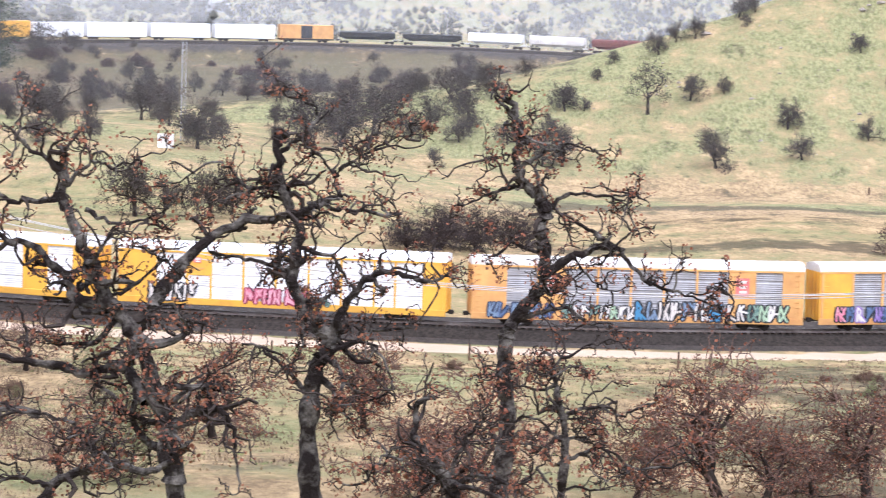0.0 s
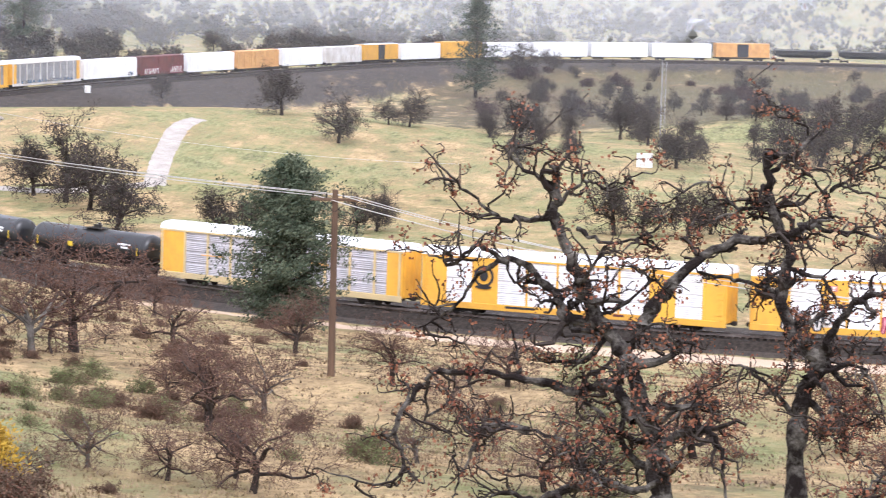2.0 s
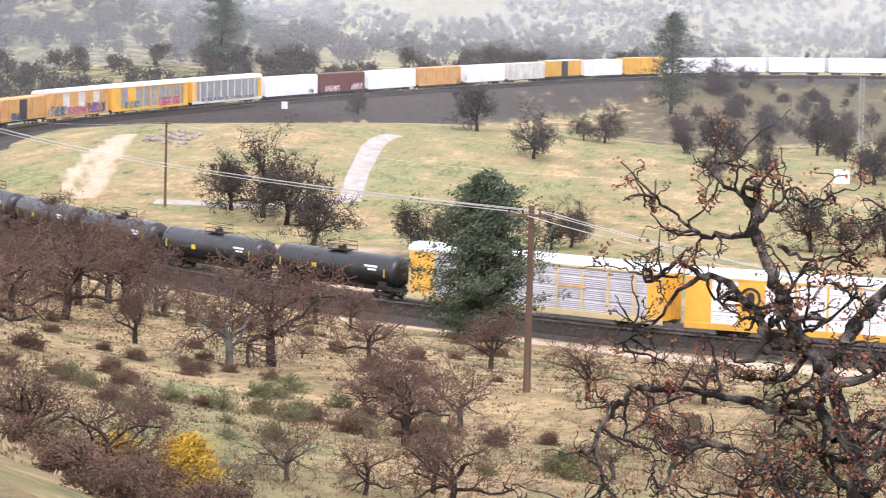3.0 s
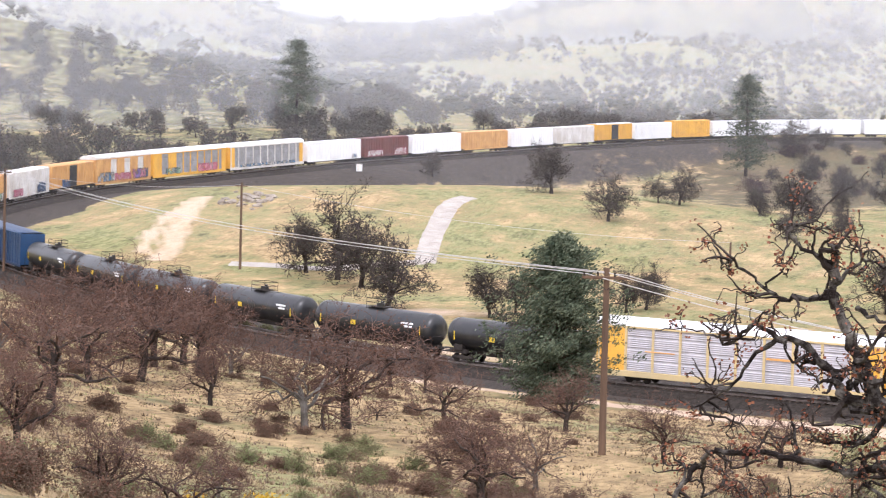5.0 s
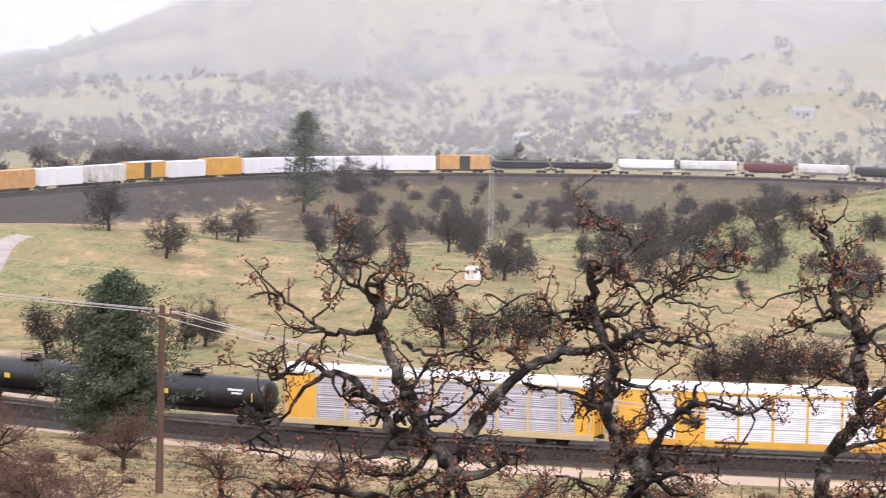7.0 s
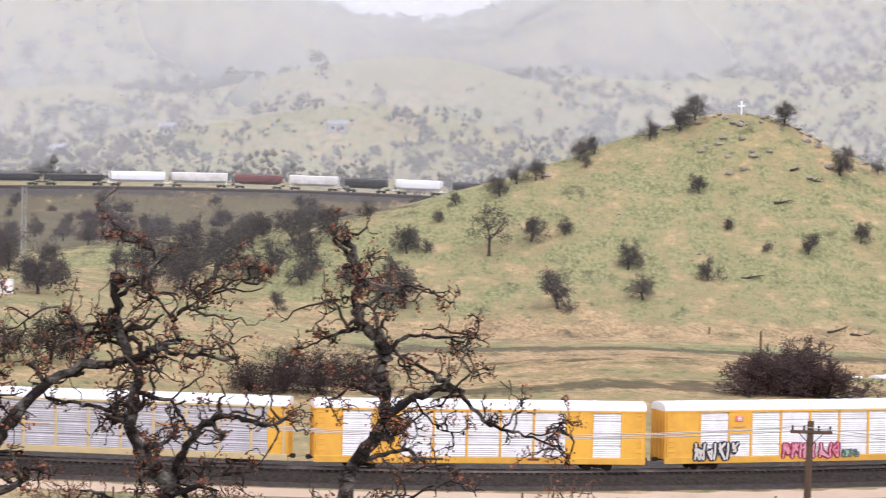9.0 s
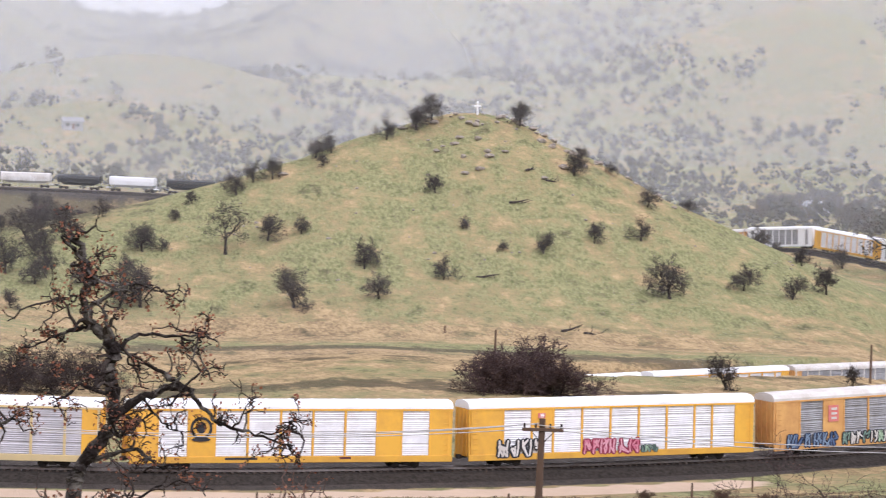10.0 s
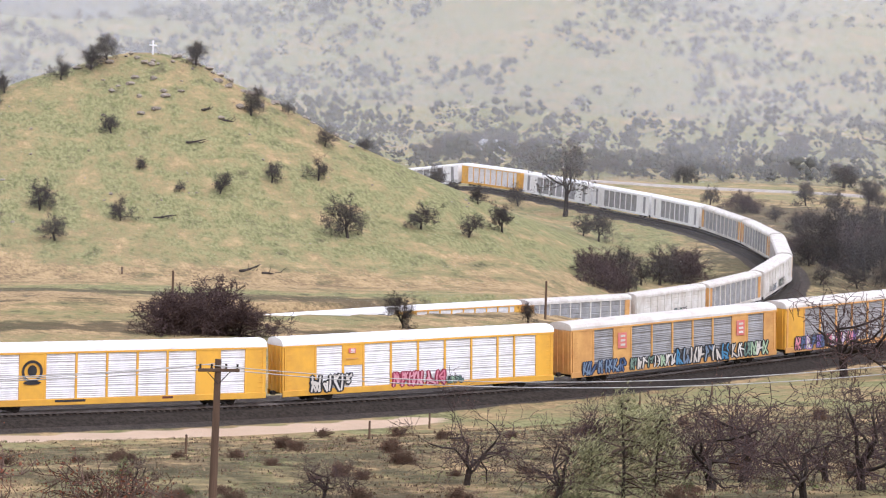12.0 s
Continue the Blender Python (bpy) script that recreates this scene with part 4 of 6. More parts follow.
FAR = [
    (boxcar("boxcar", "blue steel boxcar behind tank cars", BLUE, 21.5), 692, 714.9),
    (boxcar("boxcar", "orange boxcar with a dark sliding door", ORANGE, 21.0, door_mat=INK, marks=(far_tag(3, 8, 1.1, 2.2, NAVY, 32),)), 669, 692),
    (boxcar("boxcar", "white boxcar with stained sides", CREAM, 21.0), 646, 669),
    (boxcar("boxcar", "orange boxcar with a dark sliding door", ORANGE, 21.6, door_mat=INK, marks=(far_tag(-9, -4, 1.1, 2.2, TEAL, 33),)), 611, 634.5),
    (boxcar("boxcar", "white boxcar with blue and pink graffiti", CREAM, 21.2, marks=(far_tag(-8, -4, 1.2, 2.6, NAVY, 20), far_tag(4, 9, 1.2, 2.2, PINK, 21))), 588.2, 611),
    (boxcar("boxcar", "orange boxcar with a dark sliding door and graffiti", ORANGE, 21.0, door_mat=INK, marks=(far_tag(2, 6, 1.2, 2.4, NAVY, 22),)), 565.9, 588.2),
    (autorack("autorack", "pale orange autorack covered in graffiti along its foot", ORANGE, CREAM, CREAM, (0, 1, 3, 5, 7), length=25.4, bays=8,
              marks=(far_tag(-11, -4, 1.2, 2.7, PURPLE, 23), far_tag(-3, 4, 1.2, 2.3, PINK, 24), far_tag(5, 11, 1.2, 2.6, INK, 25))), 539, 565.9),
    (autorack("autorack", "yellow autorack with grey screens and pink graffiti", YELLOW, DULL, WHITE, (0, 2), length=27.2,
              marks=(far_tag(-10, -3, 1.2, 2.5, PINK, 26), far_tag(4, 9, 1.2, 2.2, TEAL, 27))), 510.5, 539),
    (autorack("autorack", "grey autorack with yellow ends and dark tags", CREAM, DULL, WHITE, (), length=27.0, end_mat=YELLOW,
              marks=(far_tag(-10, 10, 1.1, 1.6, INK, 28),)), 482, 510.5),
    (boxcar("boxcar", "clean white boxcar on the far line", WHITE, 21.9, 4.9, marks=(far_tag(-9, -7, 1.1, 1.8, INK, 31),)), 458.6, 482),
    (boxcar("boxcar", "dark red boxcar with pale tags along its foot", MAROON, 18.6, 5.0, marks=(far_tag(-8, -3, 1.1, 2.4, CREAM, 29), far_tag(2, 8, 1.1, 2.2, CREAM, 30))), 438.3, 458.6),
    (boxcar("boxcar", "clean white boxcar on the far line", WHITE, 21.4, 4.9), 415.3, 438.3),
    (boxcar("boxcar", "faded orange boxcar on the far line", ORANGE, 20.0, 5.0), 393.5, 415.3),
    (boxcar("boxcar", "clean white boxcar on the far line", WHITE, 20.3, 4.9), 371.4, 393.5),
    (boxcar("boxcar", "white boxcar with coarse ribs", CREAM, 19.3, 4.9, ribs=10), 350.3, 371.4),
    (boxcar("boxcar", "cream yellow boxcar with a dark door", YELLOW, 18.6, 5.2, door_mat=INK, roof_mat=WHITE), 330, 350.3),
    (boxcar("boxcar", "clean white boxcar on the far line", WHITE, 20.2, 4.9), 308, 330),
    (boxcar("boxcar", "bright yellow boxcar on the far line", YELLOW, 18.0, 5.3), 288.5, 308),
    (boxcar("boxcar", "clean white boxcar on the far line", WHITE, 19.6, 4.9), 267.2, 288.5),
    (boxcar("boxcar", "clean white boxcar on the far line", WHITE, 20.2, 4.9), 245.2, 267.2),
    (boxcar("boxcar", "clean white boxcar on the far line", WHITE, 18.6, 4.9), 225, 245.2),
    (boxcar("boxcar", "clean white boxcar on the far line", WHITE, 18.4, 4.9), 204.9, 225),
    (boxcar("boxcar", "orange boxcar with a black sliding door", ORANGE, 16.2, 5.2, door_mat=INK), 187, 204.9),
    (hopper("hopper_car", "black covered hopper car", BLACK, 17.2, 3.6), 168, 187),
    (hopper("hopper_car", "black covered hopper car with pale tags", BLACK, 18.0, 3.4), 148.1, 168),
    (hopper("hopper_car", "white covered hopper car", WHITE, 16.8, 4.4), 129.8, 148.1),
    (hopper("hopper_car", "white covered hopper car", CREAM, 17.0, 4.4), 111, 129.8),
    (hopper("hopper_car", "dark red covered hopper car", MAROON, 14.8, 4.2), 94.5, 111),
    (hopper("hopper_car", "cream covered hopper car", CREAM, 15.0, 4.4), 78, 94.5),
    (hopper("hopper_car", "black covered hopper car", BLACK, 13.0, 4.2), 63, 78),
    (hopper("hopper_car", "white covered hopper car", WHITE, 14.0, 4.4), 46, 63),
    (hopper("hopper_car", "dark covered hopper car", BLACK, 15.0, 4.2), 28, 46),
]
for car, a, b in FAR:
    couple(car, MAIN, a, b)
LOOP_CARS = [
    autorack("autorack", "white autorack with dark slatted windows", WHITE, DULL, WHITE, (1, 8), length=27.2),
    autorack("autorack", "dull grey autorack with orange ends", CREAM, DULL, CREAM, (), length=27.2, end_mat=ORANGE),
    autorack("autorack", "pale autorack with rust stains and teal graffiti", CREAM, CREAM, CREAM, (0,), length=27.2, end_mat=CREAM, marks=(tag(-8, -2, 1.2, 2.2, INK, 40), tag(1, 6, 1.2, 2.4, TEAL, 41))),
    autorack("autorack", "yellow-ended autorack with silver screens", YELLOW, SILVER, WHITE, (0,), length=27.2),
]
ORDER = [3, 0, 3, 1, 2, 1, 2, 1, 1, 1, 0, 0, 0, 3, 0, 1, 3]
used = set()
for i, k in enumerate(ORDER):
    a = 34.6 + (i - 4) * 28.6
    car = LOOP_CARS[k] if k not in used else copy_thing(LOOP_CARS[k], Matrix())
    used.add(k)
    couple(car, LOOP, a, a + 28.6)


def car_pose(line, s, half):
    r, f = along(line, s - half * 0.7), along(line, s + half * 0.7)
    d = (f - r).normalized()
    yaw, pitch = math.degrees(math.atan2(d.y, d.x)), math.degrees(math.asin(d.z))
    m = (r + f) / 2
    return pose(m.x, m.y, m.z, 0, -pitch, yaw)


def motions():
    """The whole train rolls on along its line."""
    for car, line, s, half in TRAIN:
        walk(car, [(t, car_pose(line, s + SPEED * t, half)) for t in (0, 2, 4, 6, 8, 10, 12)])


# ---- trees ----
def wander(rng, p, d, length, n, gnarl, lift=0.0):
    """A crooked line of n steps from p along d."""
    pts, d = [Vector(p)], Vector(d).normalized()
    for _ in range(n):
        d = (d + Vector((rng.gauss(0, gnarl), rng.gauss(0, gnarl), rng.gauss(0, gnarl) + lift))).normalized()
        pts.append(pts[-1] + d * (length / n))
    return pts


def turned(rng, d, angle):
    d = Vector(d).normalized()
    o = d.orthogonal().normalized()
    o.rotate(Matrix.Rotation(rng.uniform(0, 2 * math.pi), 3, d))
    return (d * math.cos(angle) + o * math.sin(angle)).normalized()


def branch_out(rng, wood, crown, p, d, length, r, level, cfg):
    """A branch with its side branches; the last level carries leaves."""
    n = 5 if level < 2 else 3 if level < cfg["levels"] else 2
    pts = wander(rng, p, d, length, n, cfg["gnarl"], cfg.get("lift", 0.03))
    last = level >= cfg["levels"]
    tip = r * (0.45 if level < 2 else 0.3)
    radii = [max(cfg["thin"], r + (tip - r) * i / n) for i in range(n + 1)]
    (wood if level < 2 else crown).tube(pts, radii, 6 if level < 2 else 4 if level == 2 else 3, 0)
    if last:
        for _ in range(cfg["leaves"]):
            q = pts[rng.randint(1, n)]
            s = cfg["spread"]
            crown.leaf(q + Vector((rng.gauss(0, s), rng.gauss(0, s), rng.gauss(0, s))), cfg["leaf"] * rng.uniform(0.6, 1.3), rng, 1 if rng.random() < cfg["share"] else 2)
        return
    kids = cfg["kids"][level]
    for k in range(kids):
        i = min(n, 1 + int((k + rng.random()) * n / kids))
        ang = radians(rng.uniform(25, 75))
        branch_out(rng, wood, crown, pts[i], turned(rng, pts[i] - pts[i - 1], ang), length * rng.uniform(0.42, 0.72), radii[i] * rng.uniform(0.5, 0.7), level + 1, cfg)


def oak(name, label, seed, height, kids, levels=4, gnarl=0.28, leaves=2, leaf=0.3, spread=0.2, share=0.7, limbs=6, bole=0.24, wide=62, mats=None, bark=None, thick=0.03, up=0.03, thin=0.012):
    """An oak: a short bole, spreading crooked limbs and a crown of twigs with what leaves it has kept."""
    rng = random.Random(seed)
    wood, crown = Tubes(), Tubes()
    r = height * thick
    base = wander(rng, (0, 0, -0.25), (rng.uniform(-0.15, 0.15), rng.uniform(-0.15, 0.15), 1), height * bole + 0.25, 4, 0.10)
    wood.tube(base, [r * 1.5, r * 1.15, r, r * 0.95, r * 0.9], 8)
    cfg = {"levels": levels, "kids": kids, "gnarl": gnarl, "leaves": leaves, "leaf": leaf, "spread": spread, "share": share, "lift": up, "thin": thin}
    for k in range(limbs):
        a = 2 * math.pi * (k + rng.uniform(-0.3, 0.3)) / limbs
        e = radians(rng.uniform(90 - wide, 78)) if k else radians(85)
        d = (math.cos(a) * math.cos(e), math.sin(a) * math.cos(e), math.sin(e))
        branch_out(rng, wood, crown, base[-1 - k % 2], d, height * rng.uniform(0.36, 0.5), r * rng.uniform(0.45, 0.65), 1, cfg)
    tree = new(name)
    tagged(tree, label, "tree")
    wood.make("trunk", bark or BARK, tree)
    c = crown.make("crown", mats or [TWIG, DULL_LEAF, DARK_LEAF], tree)
    top = max(v[2] for v in crown.v)
    tree["size"] = top
    return tree


def pine(name, label, seed, height, mats, rows=26, fan=9, width=0.26, needle=0.22, bare=0.15, density=34, slim=0.5):
    """A pine: a straight bole with tiers of short limbs and tufts of needles."""
    rng = random.Random(seed)
    wood, crown = Tubes(), Tubes()
    wood.tube([(0, 0, -0.3), (rng.uniform(-.1, .1), 0, height * 0.4), (rng.uniform(-.2, .2), rng.uniform(-.2, .2), height * 0.97)], [height * 0.02, height * 0.014, 0.03], 8)
    for i in range(rows):
        f = i / (rows - 1)
        z = height * (bare + (0.97 - bare) * f)
        prof = width * height * math.sin(math.pi * (0.14 + 0.82 * f ** 0.85)) ** 0.8
        for k in range(fan):
            if rng.random() < 0.2:
                continue
            a = rng.uniform(0, 2 * math.pi)
            l = prof * rng.uniform(0.3, 1.25) * (0.8 + 0.3 * math.sin(a * 2 + i * 0.9 + seed))
            d = Vector((math.cos(a), math.sin(a), rng.uniform(-0.25, 0.4)))
            pts = wander(rng, (0, 0, z), d, l, 4, 0.12)
            crown.tube(pts, [0.05, 0.04, 0.03, 0.02, 0.01], 3, 0)
            if rng.random() < 0.12:
                continue
            for q in pts[2:]:
                for _ in range(density // 3):
                    s = needle * 1.5 + 0.10
                    crown.leaf(q + Vector((rng.gauss(0, s), rng.gauss(0, s), rng.gauss(0, s * 0.6))), needle * rng.uniform(0.9, 2.2), rng, 1 if rng.random() < 0.55 else 2, slim)
    tree = new(name)
    tagged(tree, label, "tree")
    wood.make("trunk", BARK, tree)
    crown.make("crown", mats, tree)
    tree["size"] = height
    return tree


def plant(kinds, spots, seed, group, taller=1.08, sink=0.1):
    """Sets copies of the given trees at (bearing, distance, height)."""
    rng = random.Random(seed)
    for i, (az, d, h) in enumerate(spots):
        k = kinds[i % len(kinds)]
        p = place(az, d, -sink)
        s = h * taller / k["size"]
        m = Matrix.Translation(p) @ Matrix.Rotation(rng.uniform(0, 6.28), 4, "Z") @ Matrix.Diagonal((s * rng.uniform(0.95, 1.2), s * rng.uniform(0.95, 1.2), s, 1))
        tagged(copy_thing(k, m), group=group)


def woods(kinds, spots, seed, name, label):
    """Many far trees as one wood."""
    rng = random.Random(seed)
    shapes = []
    for k in kinds:
        v, f, m = [], [], []
        for o, shift in zip(k.children, (0, 0)):
            n0 = len(v)
            v += [tuple(q.co) for q in o.data.vertices]
            f += [tuple(i + n0 for i in q.vertices) for q in o.data.polygons]
            m += [(0 if o.name.startswith("trunk") else q.material_index) for q in o.data.polygons]
        shapes.append((np.array(v), f, m, k["size"]))
    verts, faces, mats = [], [], []
    for i, (az, d, h) in enumerate(spots):
        v, f, m, size = shapes[i % len(shapes)]
        p, a, s = place(az, d, -0.1), rng.uniform(0, 6.28), h * 1.08 / size
        c, e = math.cos(a) * s * 1.1, math.sin(a) * s * 1.1
        n0 = len(verts)
        verts += np.c_[v[:, 0] * c - v[:, 1] * e + p.x, v[:, 0] * e + v[:, 1] * c + p.y, v[:, 2] * s + p.z].tolist()
        faces += [tuple(j + n0 for j in q) for q in f]
        mats += m
    ob = mesh_object(name, verts, faces, [TWIG, DULL_LEAF, DARK_LEAF])
    ob.data.polygons.foreach_set("material_index", mats)
    return tagged(ob, label, "woods", kind="stuff")


def retire(kinds):
    """The first of each kind only served as a pattern."""
    for k in kinds:
        for o in (*k.children_recursive, k):
            bpy.data.objects.remove(o)


FAR_OAKS = [oak("oak_tree", "dark oak tree with a dense rounded crown on the grass", s, 7.0, (0, 5, 5, 5), 4, 0.34, 5, 0.13, 0.2, 0.5, limbs=7, bole=0.26, wide=w, mats=[TWIG, DULL_LEAF, DARK_LEAF], thin=0.022)
            for s, w in ((11, 62), (12, 54), (13, 66), (14, 58), (15, 64))]
SLIM = [oak("oak_tree", "tall slim oak tree with an open crown", 21, 10.0, (0, 4, 5, 4), 4, 0.25, 3, 0.28, 0.28, 0.45, limbs=5, bole=0.42, wide=50)]
BARE = [oak("bare_oak_tree", "bare winter oak tree with crooked dark twigs", s, 7.0, (0, 5, 5, 4), 4, 0.5, 1, 0.055, 0.06, 0.8, limbs=5, bole=0.14, wide=74, mats=[PURPLE_TWIG, BROWN_LEAF, BROWN_LEAF], thick=0.024) for s in (31, 32, 33)]
BROWN = [oak("oak_tree", "small oak tree with withered brown leaves among brush", s, 5.5, (0, 5, 5, 4), 4, 0.40, 4, 0.055, 0.08, 0.7, limbs=7, bole=0.24, wide=62, mats=[WARM_TWIG, BROWN_LEAF, WARM_TWIG], thick=0.026, thin=0.009, up=0.05, bark=PALE_BARK if s == 42 else BARK) for s in (41, 42, 43)]
RUSTY = [oak("oak_tree", "low oak tree holding rust-red dead leaves", s, 4.5, (0, 5, 6, 4), 4, 0.38, 3, 0.065, 0.07, 0.7, limbs=6, bole=0.18, wide=72, mats=[WARM_TWIG, RUST_LEAF, BROWN_LEAF], thick=0.03) for s in (51, 52, 53)]
BUSHES = [oak("oak_bush", "broad dark leafless bush of dense twigs", s, 5.0, (0, 6, 6, 6), 4, 0.25, 2, 0.075, 0.14, 0.6, limbs=12, bole=0.04, wide=84, mats=[PURPLE_TWIG, PURPLE_TWIG, WARM_TWIG], thick=0.018, up=0.02, thin=0.018) for s in (61, 62)]
LOW = [oak("brush_clump", "low tan-brown brush on the grassy slope", s, 2.0, (0, 6, 5, 4), 4, 0.25, 3, 0.07, 0.06, 0.5, limbs=12, bole=0.03, wide=84, mats=[BRUSH_BLADE, BRUSH_BLADE, BROWN_LEAF], thick=0.012, up=0.0, thin=0.008) for s in (71, 72)]
GREENS = [oak("green_bush", "low grey-green leafy bush on the slope", s, 2.5, (0, 5, 5, 4), 4, 0.3, 4, 0.06, 0.07, 0.7, limbs=10, bole=0.03, wide=84, mats=[BRUSH_BLADE, GREEN_BRUSH, GREEN_BRUSH], thick=0.014, up=0.0, thin=0.008) for s in (81, 82)]
DOMES = [oak("oak_bush", "broad dark dome-shaped oak bush behind the railway", s, 5.0, (0, 6, 6, 6), 4, 0.3, 2, 0.05, 0.10, 0.5, limbs=12, bole=0.05, wide=82, mats=[TWIG, PURPLE_TWIG, WARM_TWIG], thick=0.02, up=0.0) for s in (66, 67)]

HILL_OAKS = [(5.23, 512, 5.6), (5.94, 513, 4.1), (7.32, 498, 5.8), (7.66, 483, 5.1), (5.84, 480, 7.3), (8.78, 525, 4.2), (9.03, 493, 5.4), (9.4, 512, 2.6), (10.26, 504, 2.3), (11.13, 504, 4.1), (12.23, 510, 4.5), (13.22, 515, 5.0), (13.89, 492, 7.8), (15.44, 504, 5.3), (16.47, 504, 4.5), (17.19, 516, 6.0), (16.65, 541, 4.4), (11.74, 535, 5.1), (13.33, 534, 4.3)]
CREST_OAKS = [(10.54, 550, 5.6), (14.2, 548, 3.4), (11.89, 549, 3.0), (12.53, 545, 3.0), (8.67, 549, 6.0), (8.32, 548, 5.3), (7.7, 546, 5.3), (6.53, 547, 4.4), (6.18, 547, 4.9), (6.38, 541, 2.5), (5.29, 540, 5.0), (4.88, 541, 5.0), (4.53, 536, 5.0), (15.8, 600, 6.0), (16.1, 605, 3.8), (2.59, 519, 4.2), (2.98, 514, 3.3), (3.26, 529, 2.8), (0.5, 507, 4.8), (3.59, 537, 2.7)]
SLIM_OAKS = [(4.33, 509, 10.2), (18.52, 640, 19.0), (16.66, 543, 3.7)]
LOOP_OAKS = [(19.26, 593, 7.8), (18.93, 597, 6.3), (17.51, 658, 5.9), (16.89, 703, 6.3), (23.81, 556, 11.2), (24.41, 591, 14.4), (25.0, 585, 14.9), (25.25, 619, 11.8), (23.55, 626, 6.6), (15.16, 353, 4.9), (17.83, 369, 3.3), (10.93, 333, 6.2), (10.08, 328, 5.2), (11.65, 329, 4.2), (21.54, 926, 7.8), (22.44, 937, 8.9), (20.87, 977, 8.3), (23.28, 895, 7.6), (24.95, 731, 9.3), (24.25, 689, 8.8)]
LOOP_THICKET = [(19.3, 500, 7.2), (19.75, 508, 8.8), (20.2, 515, 7.4), (20.6, 524, 8.6), (21.0, 534, 8.2), (19.5, 494, 5.2), (18.95, 505, 4.8), (21.25, 545, 6.4), (19.95, 498, 5.5)]
OUTER_WOOD = [(23.75, 552, 9.0), (24.1, 566, 11.5), (24.5, 580, 12.0), (24.9, 574, 13.0), (25.3, 590, 12.0), (25.7, 570, 12.0), (24.2, 610, 9.0), (24.8, 622, 10.0), (23.6, 600, 6.0), (25.5, 540, 8.0), (24.8, 530, 6.0), (24.0, 525, 5.0), (23.5, 640, 6.0), (23.0, 665, 6.0), (22.3, 690, 6.5), (21.6, 715, 6.0)]
BARE_OAKS = [(20.07, 469, 4.5), (22.59, 499, 5.8), (24.61, 253, 8.8), (16.72, 126, 5.5), (9.5, 120, 2.3), (13.68, 118, 2.1), (14.29, 118, 2.0)]
VALLEY_OAKS = [(-13.75, 446, 9.3), (-12.52, 423, 9.1), (-11.02, 446, 6.2), (-11.45, 446, 4.7), (-9.28, 444, 4.2), (-8.62, 449, 6.8), (-8.6, 724, 11.5), (-7.56, 589, 7.5), (-7.54, 427, 4.1), (-16.3, 572, 5.8), (-18.98, 367, 8.9), (-18.31, 360, 13.3), (-17.82, 351, 8.9), (-17.27, 320, 8.8), (-15.01, 314, 6.6), (-14.47, 319, 5.7), (-12.1, 327, 6.6), (-11.68, 332, 6.0)]
WOOD_OAKS = [(-6.48, 520, 9.4), (-5.27, 428, 9.5), (-5.88, 480, 7.1), (-2.25, 486, 13.9), (-2.91, 471, 11.0), (-1.53, 506, 10.7), (-0.32, 508, 8.6), (0.52, 516, 7.6), (-1.06, 522, 7.7), (-0.17, 477, 3.6), (2.56, 485, 9.2), (2.13, 485, 8.2), (-7.55, 433, 3.8), (-8.63, 450, 8.1), (-9.28, 451, 4.3), (-7.56, 599, 7.6), (-3.01, 690, 5.3), (-3.67, 666, 3.7), (-0.59, 546, 5.2), (0.14, 532, 6.8), (0.86, 541, 5.5), (1.7, 543, 4.8), (2.57, 515, 5.7), (0.99, 528, 6.7)]
BUSH_OAKS = [(-0.73, 325, 4.8), (0.0, 329, 6.6), (0.74, 334, 6.9), (1.46, 346, 5.9), (-6.56, 336, 8.2), (-5.96, 336, 6.4), (-4.99, 336, 7.5), (-4.51, 343, 5.8), (9.06, 353, 4.5)]
RUST_OAKS = [(6.17, 79, 4.4), (9.36, 79, 3.5), (0.67, 75, 3.7), (4.35, 77, 2.4), (7.14, 78, 2.6), (8.22, 78, 1.8), (-1.58, 113, 4.1), (-0.31, 74, 2.7), (-4.75, 106, 4.3), (23.99, 98, 4.6), (25.24, 102, 4.3), (22.66, 127, 4.8), (19.62, 152, 4.2), (18.68, 112, 3.3)]
PALE_PINES = [(20.14, 102, 4.6), (20.87, 103, 3.9), (19.41, 108, 2.7), (-7.29, 91, 4.4), (-6.55, 74, 3.0)]
PINES = [(-13.57, 219, 13.5), (-9.6, 665, 24.6), (-19.22, 751, 27.3), (-10.66, 1038, 9.2), (-11.56, 986, 3.8), (-6.17, 1065, 9.5)]
GOLD = [(-20.14, 60, 1.5), (-21.58, 60, 0.9)]

NEAR_OAKS_A = [(-21.06, 143, 3.9), (-19.04, 129, 6.4), (-18.19, 133, 6.6), (-22.26, 178, 7.4), (-23.22, 187, 8.0), (-23.63, 154, 5.0), (-21.6, 192, 6.8), (-20.6, 186, 5.6), (-15.98, 152, 3.9), (-15.29, 93, 3.5), (-17.94, 70, 2.5), (-21.9, 52, 2.0), (-23.52, 54, 2.2), (-19.97, 168, 3.4), (-17.18, 207, 4.4), (-16.42, 203, 3.7), (-18.93, 65, 1.4), (-16.24, 69, 1.9), (-14.71, 71, 2.1), (-21.02, 77, 2.1), (-24.54, 120, 5.5), (-25.36, 71, 3.2), (-25.63, 133, 5.0), (-23.72, 182, 6.0), (-24.6, 175, 5.5), (-24.3, 165, 7.0), (-22.6, 160, 6.4), (-21.3, 172, 6.4)]
NEAR_OAKS_B = [(-15.3, 90, 3.6), (-14.09, 113, 3.6), (-14.41, 68, 2.4), (-13.38, 156, 3.6)]
plant(FAR_OAKS, HILL_OAKS, 1, "oaks on the hill", 1.12)
plant(FAR_OAKS, CREST_OAKS, 2, "oaks along the crest")
plant(SLIM, SLIM_OAKS, 3, "slim oaks")
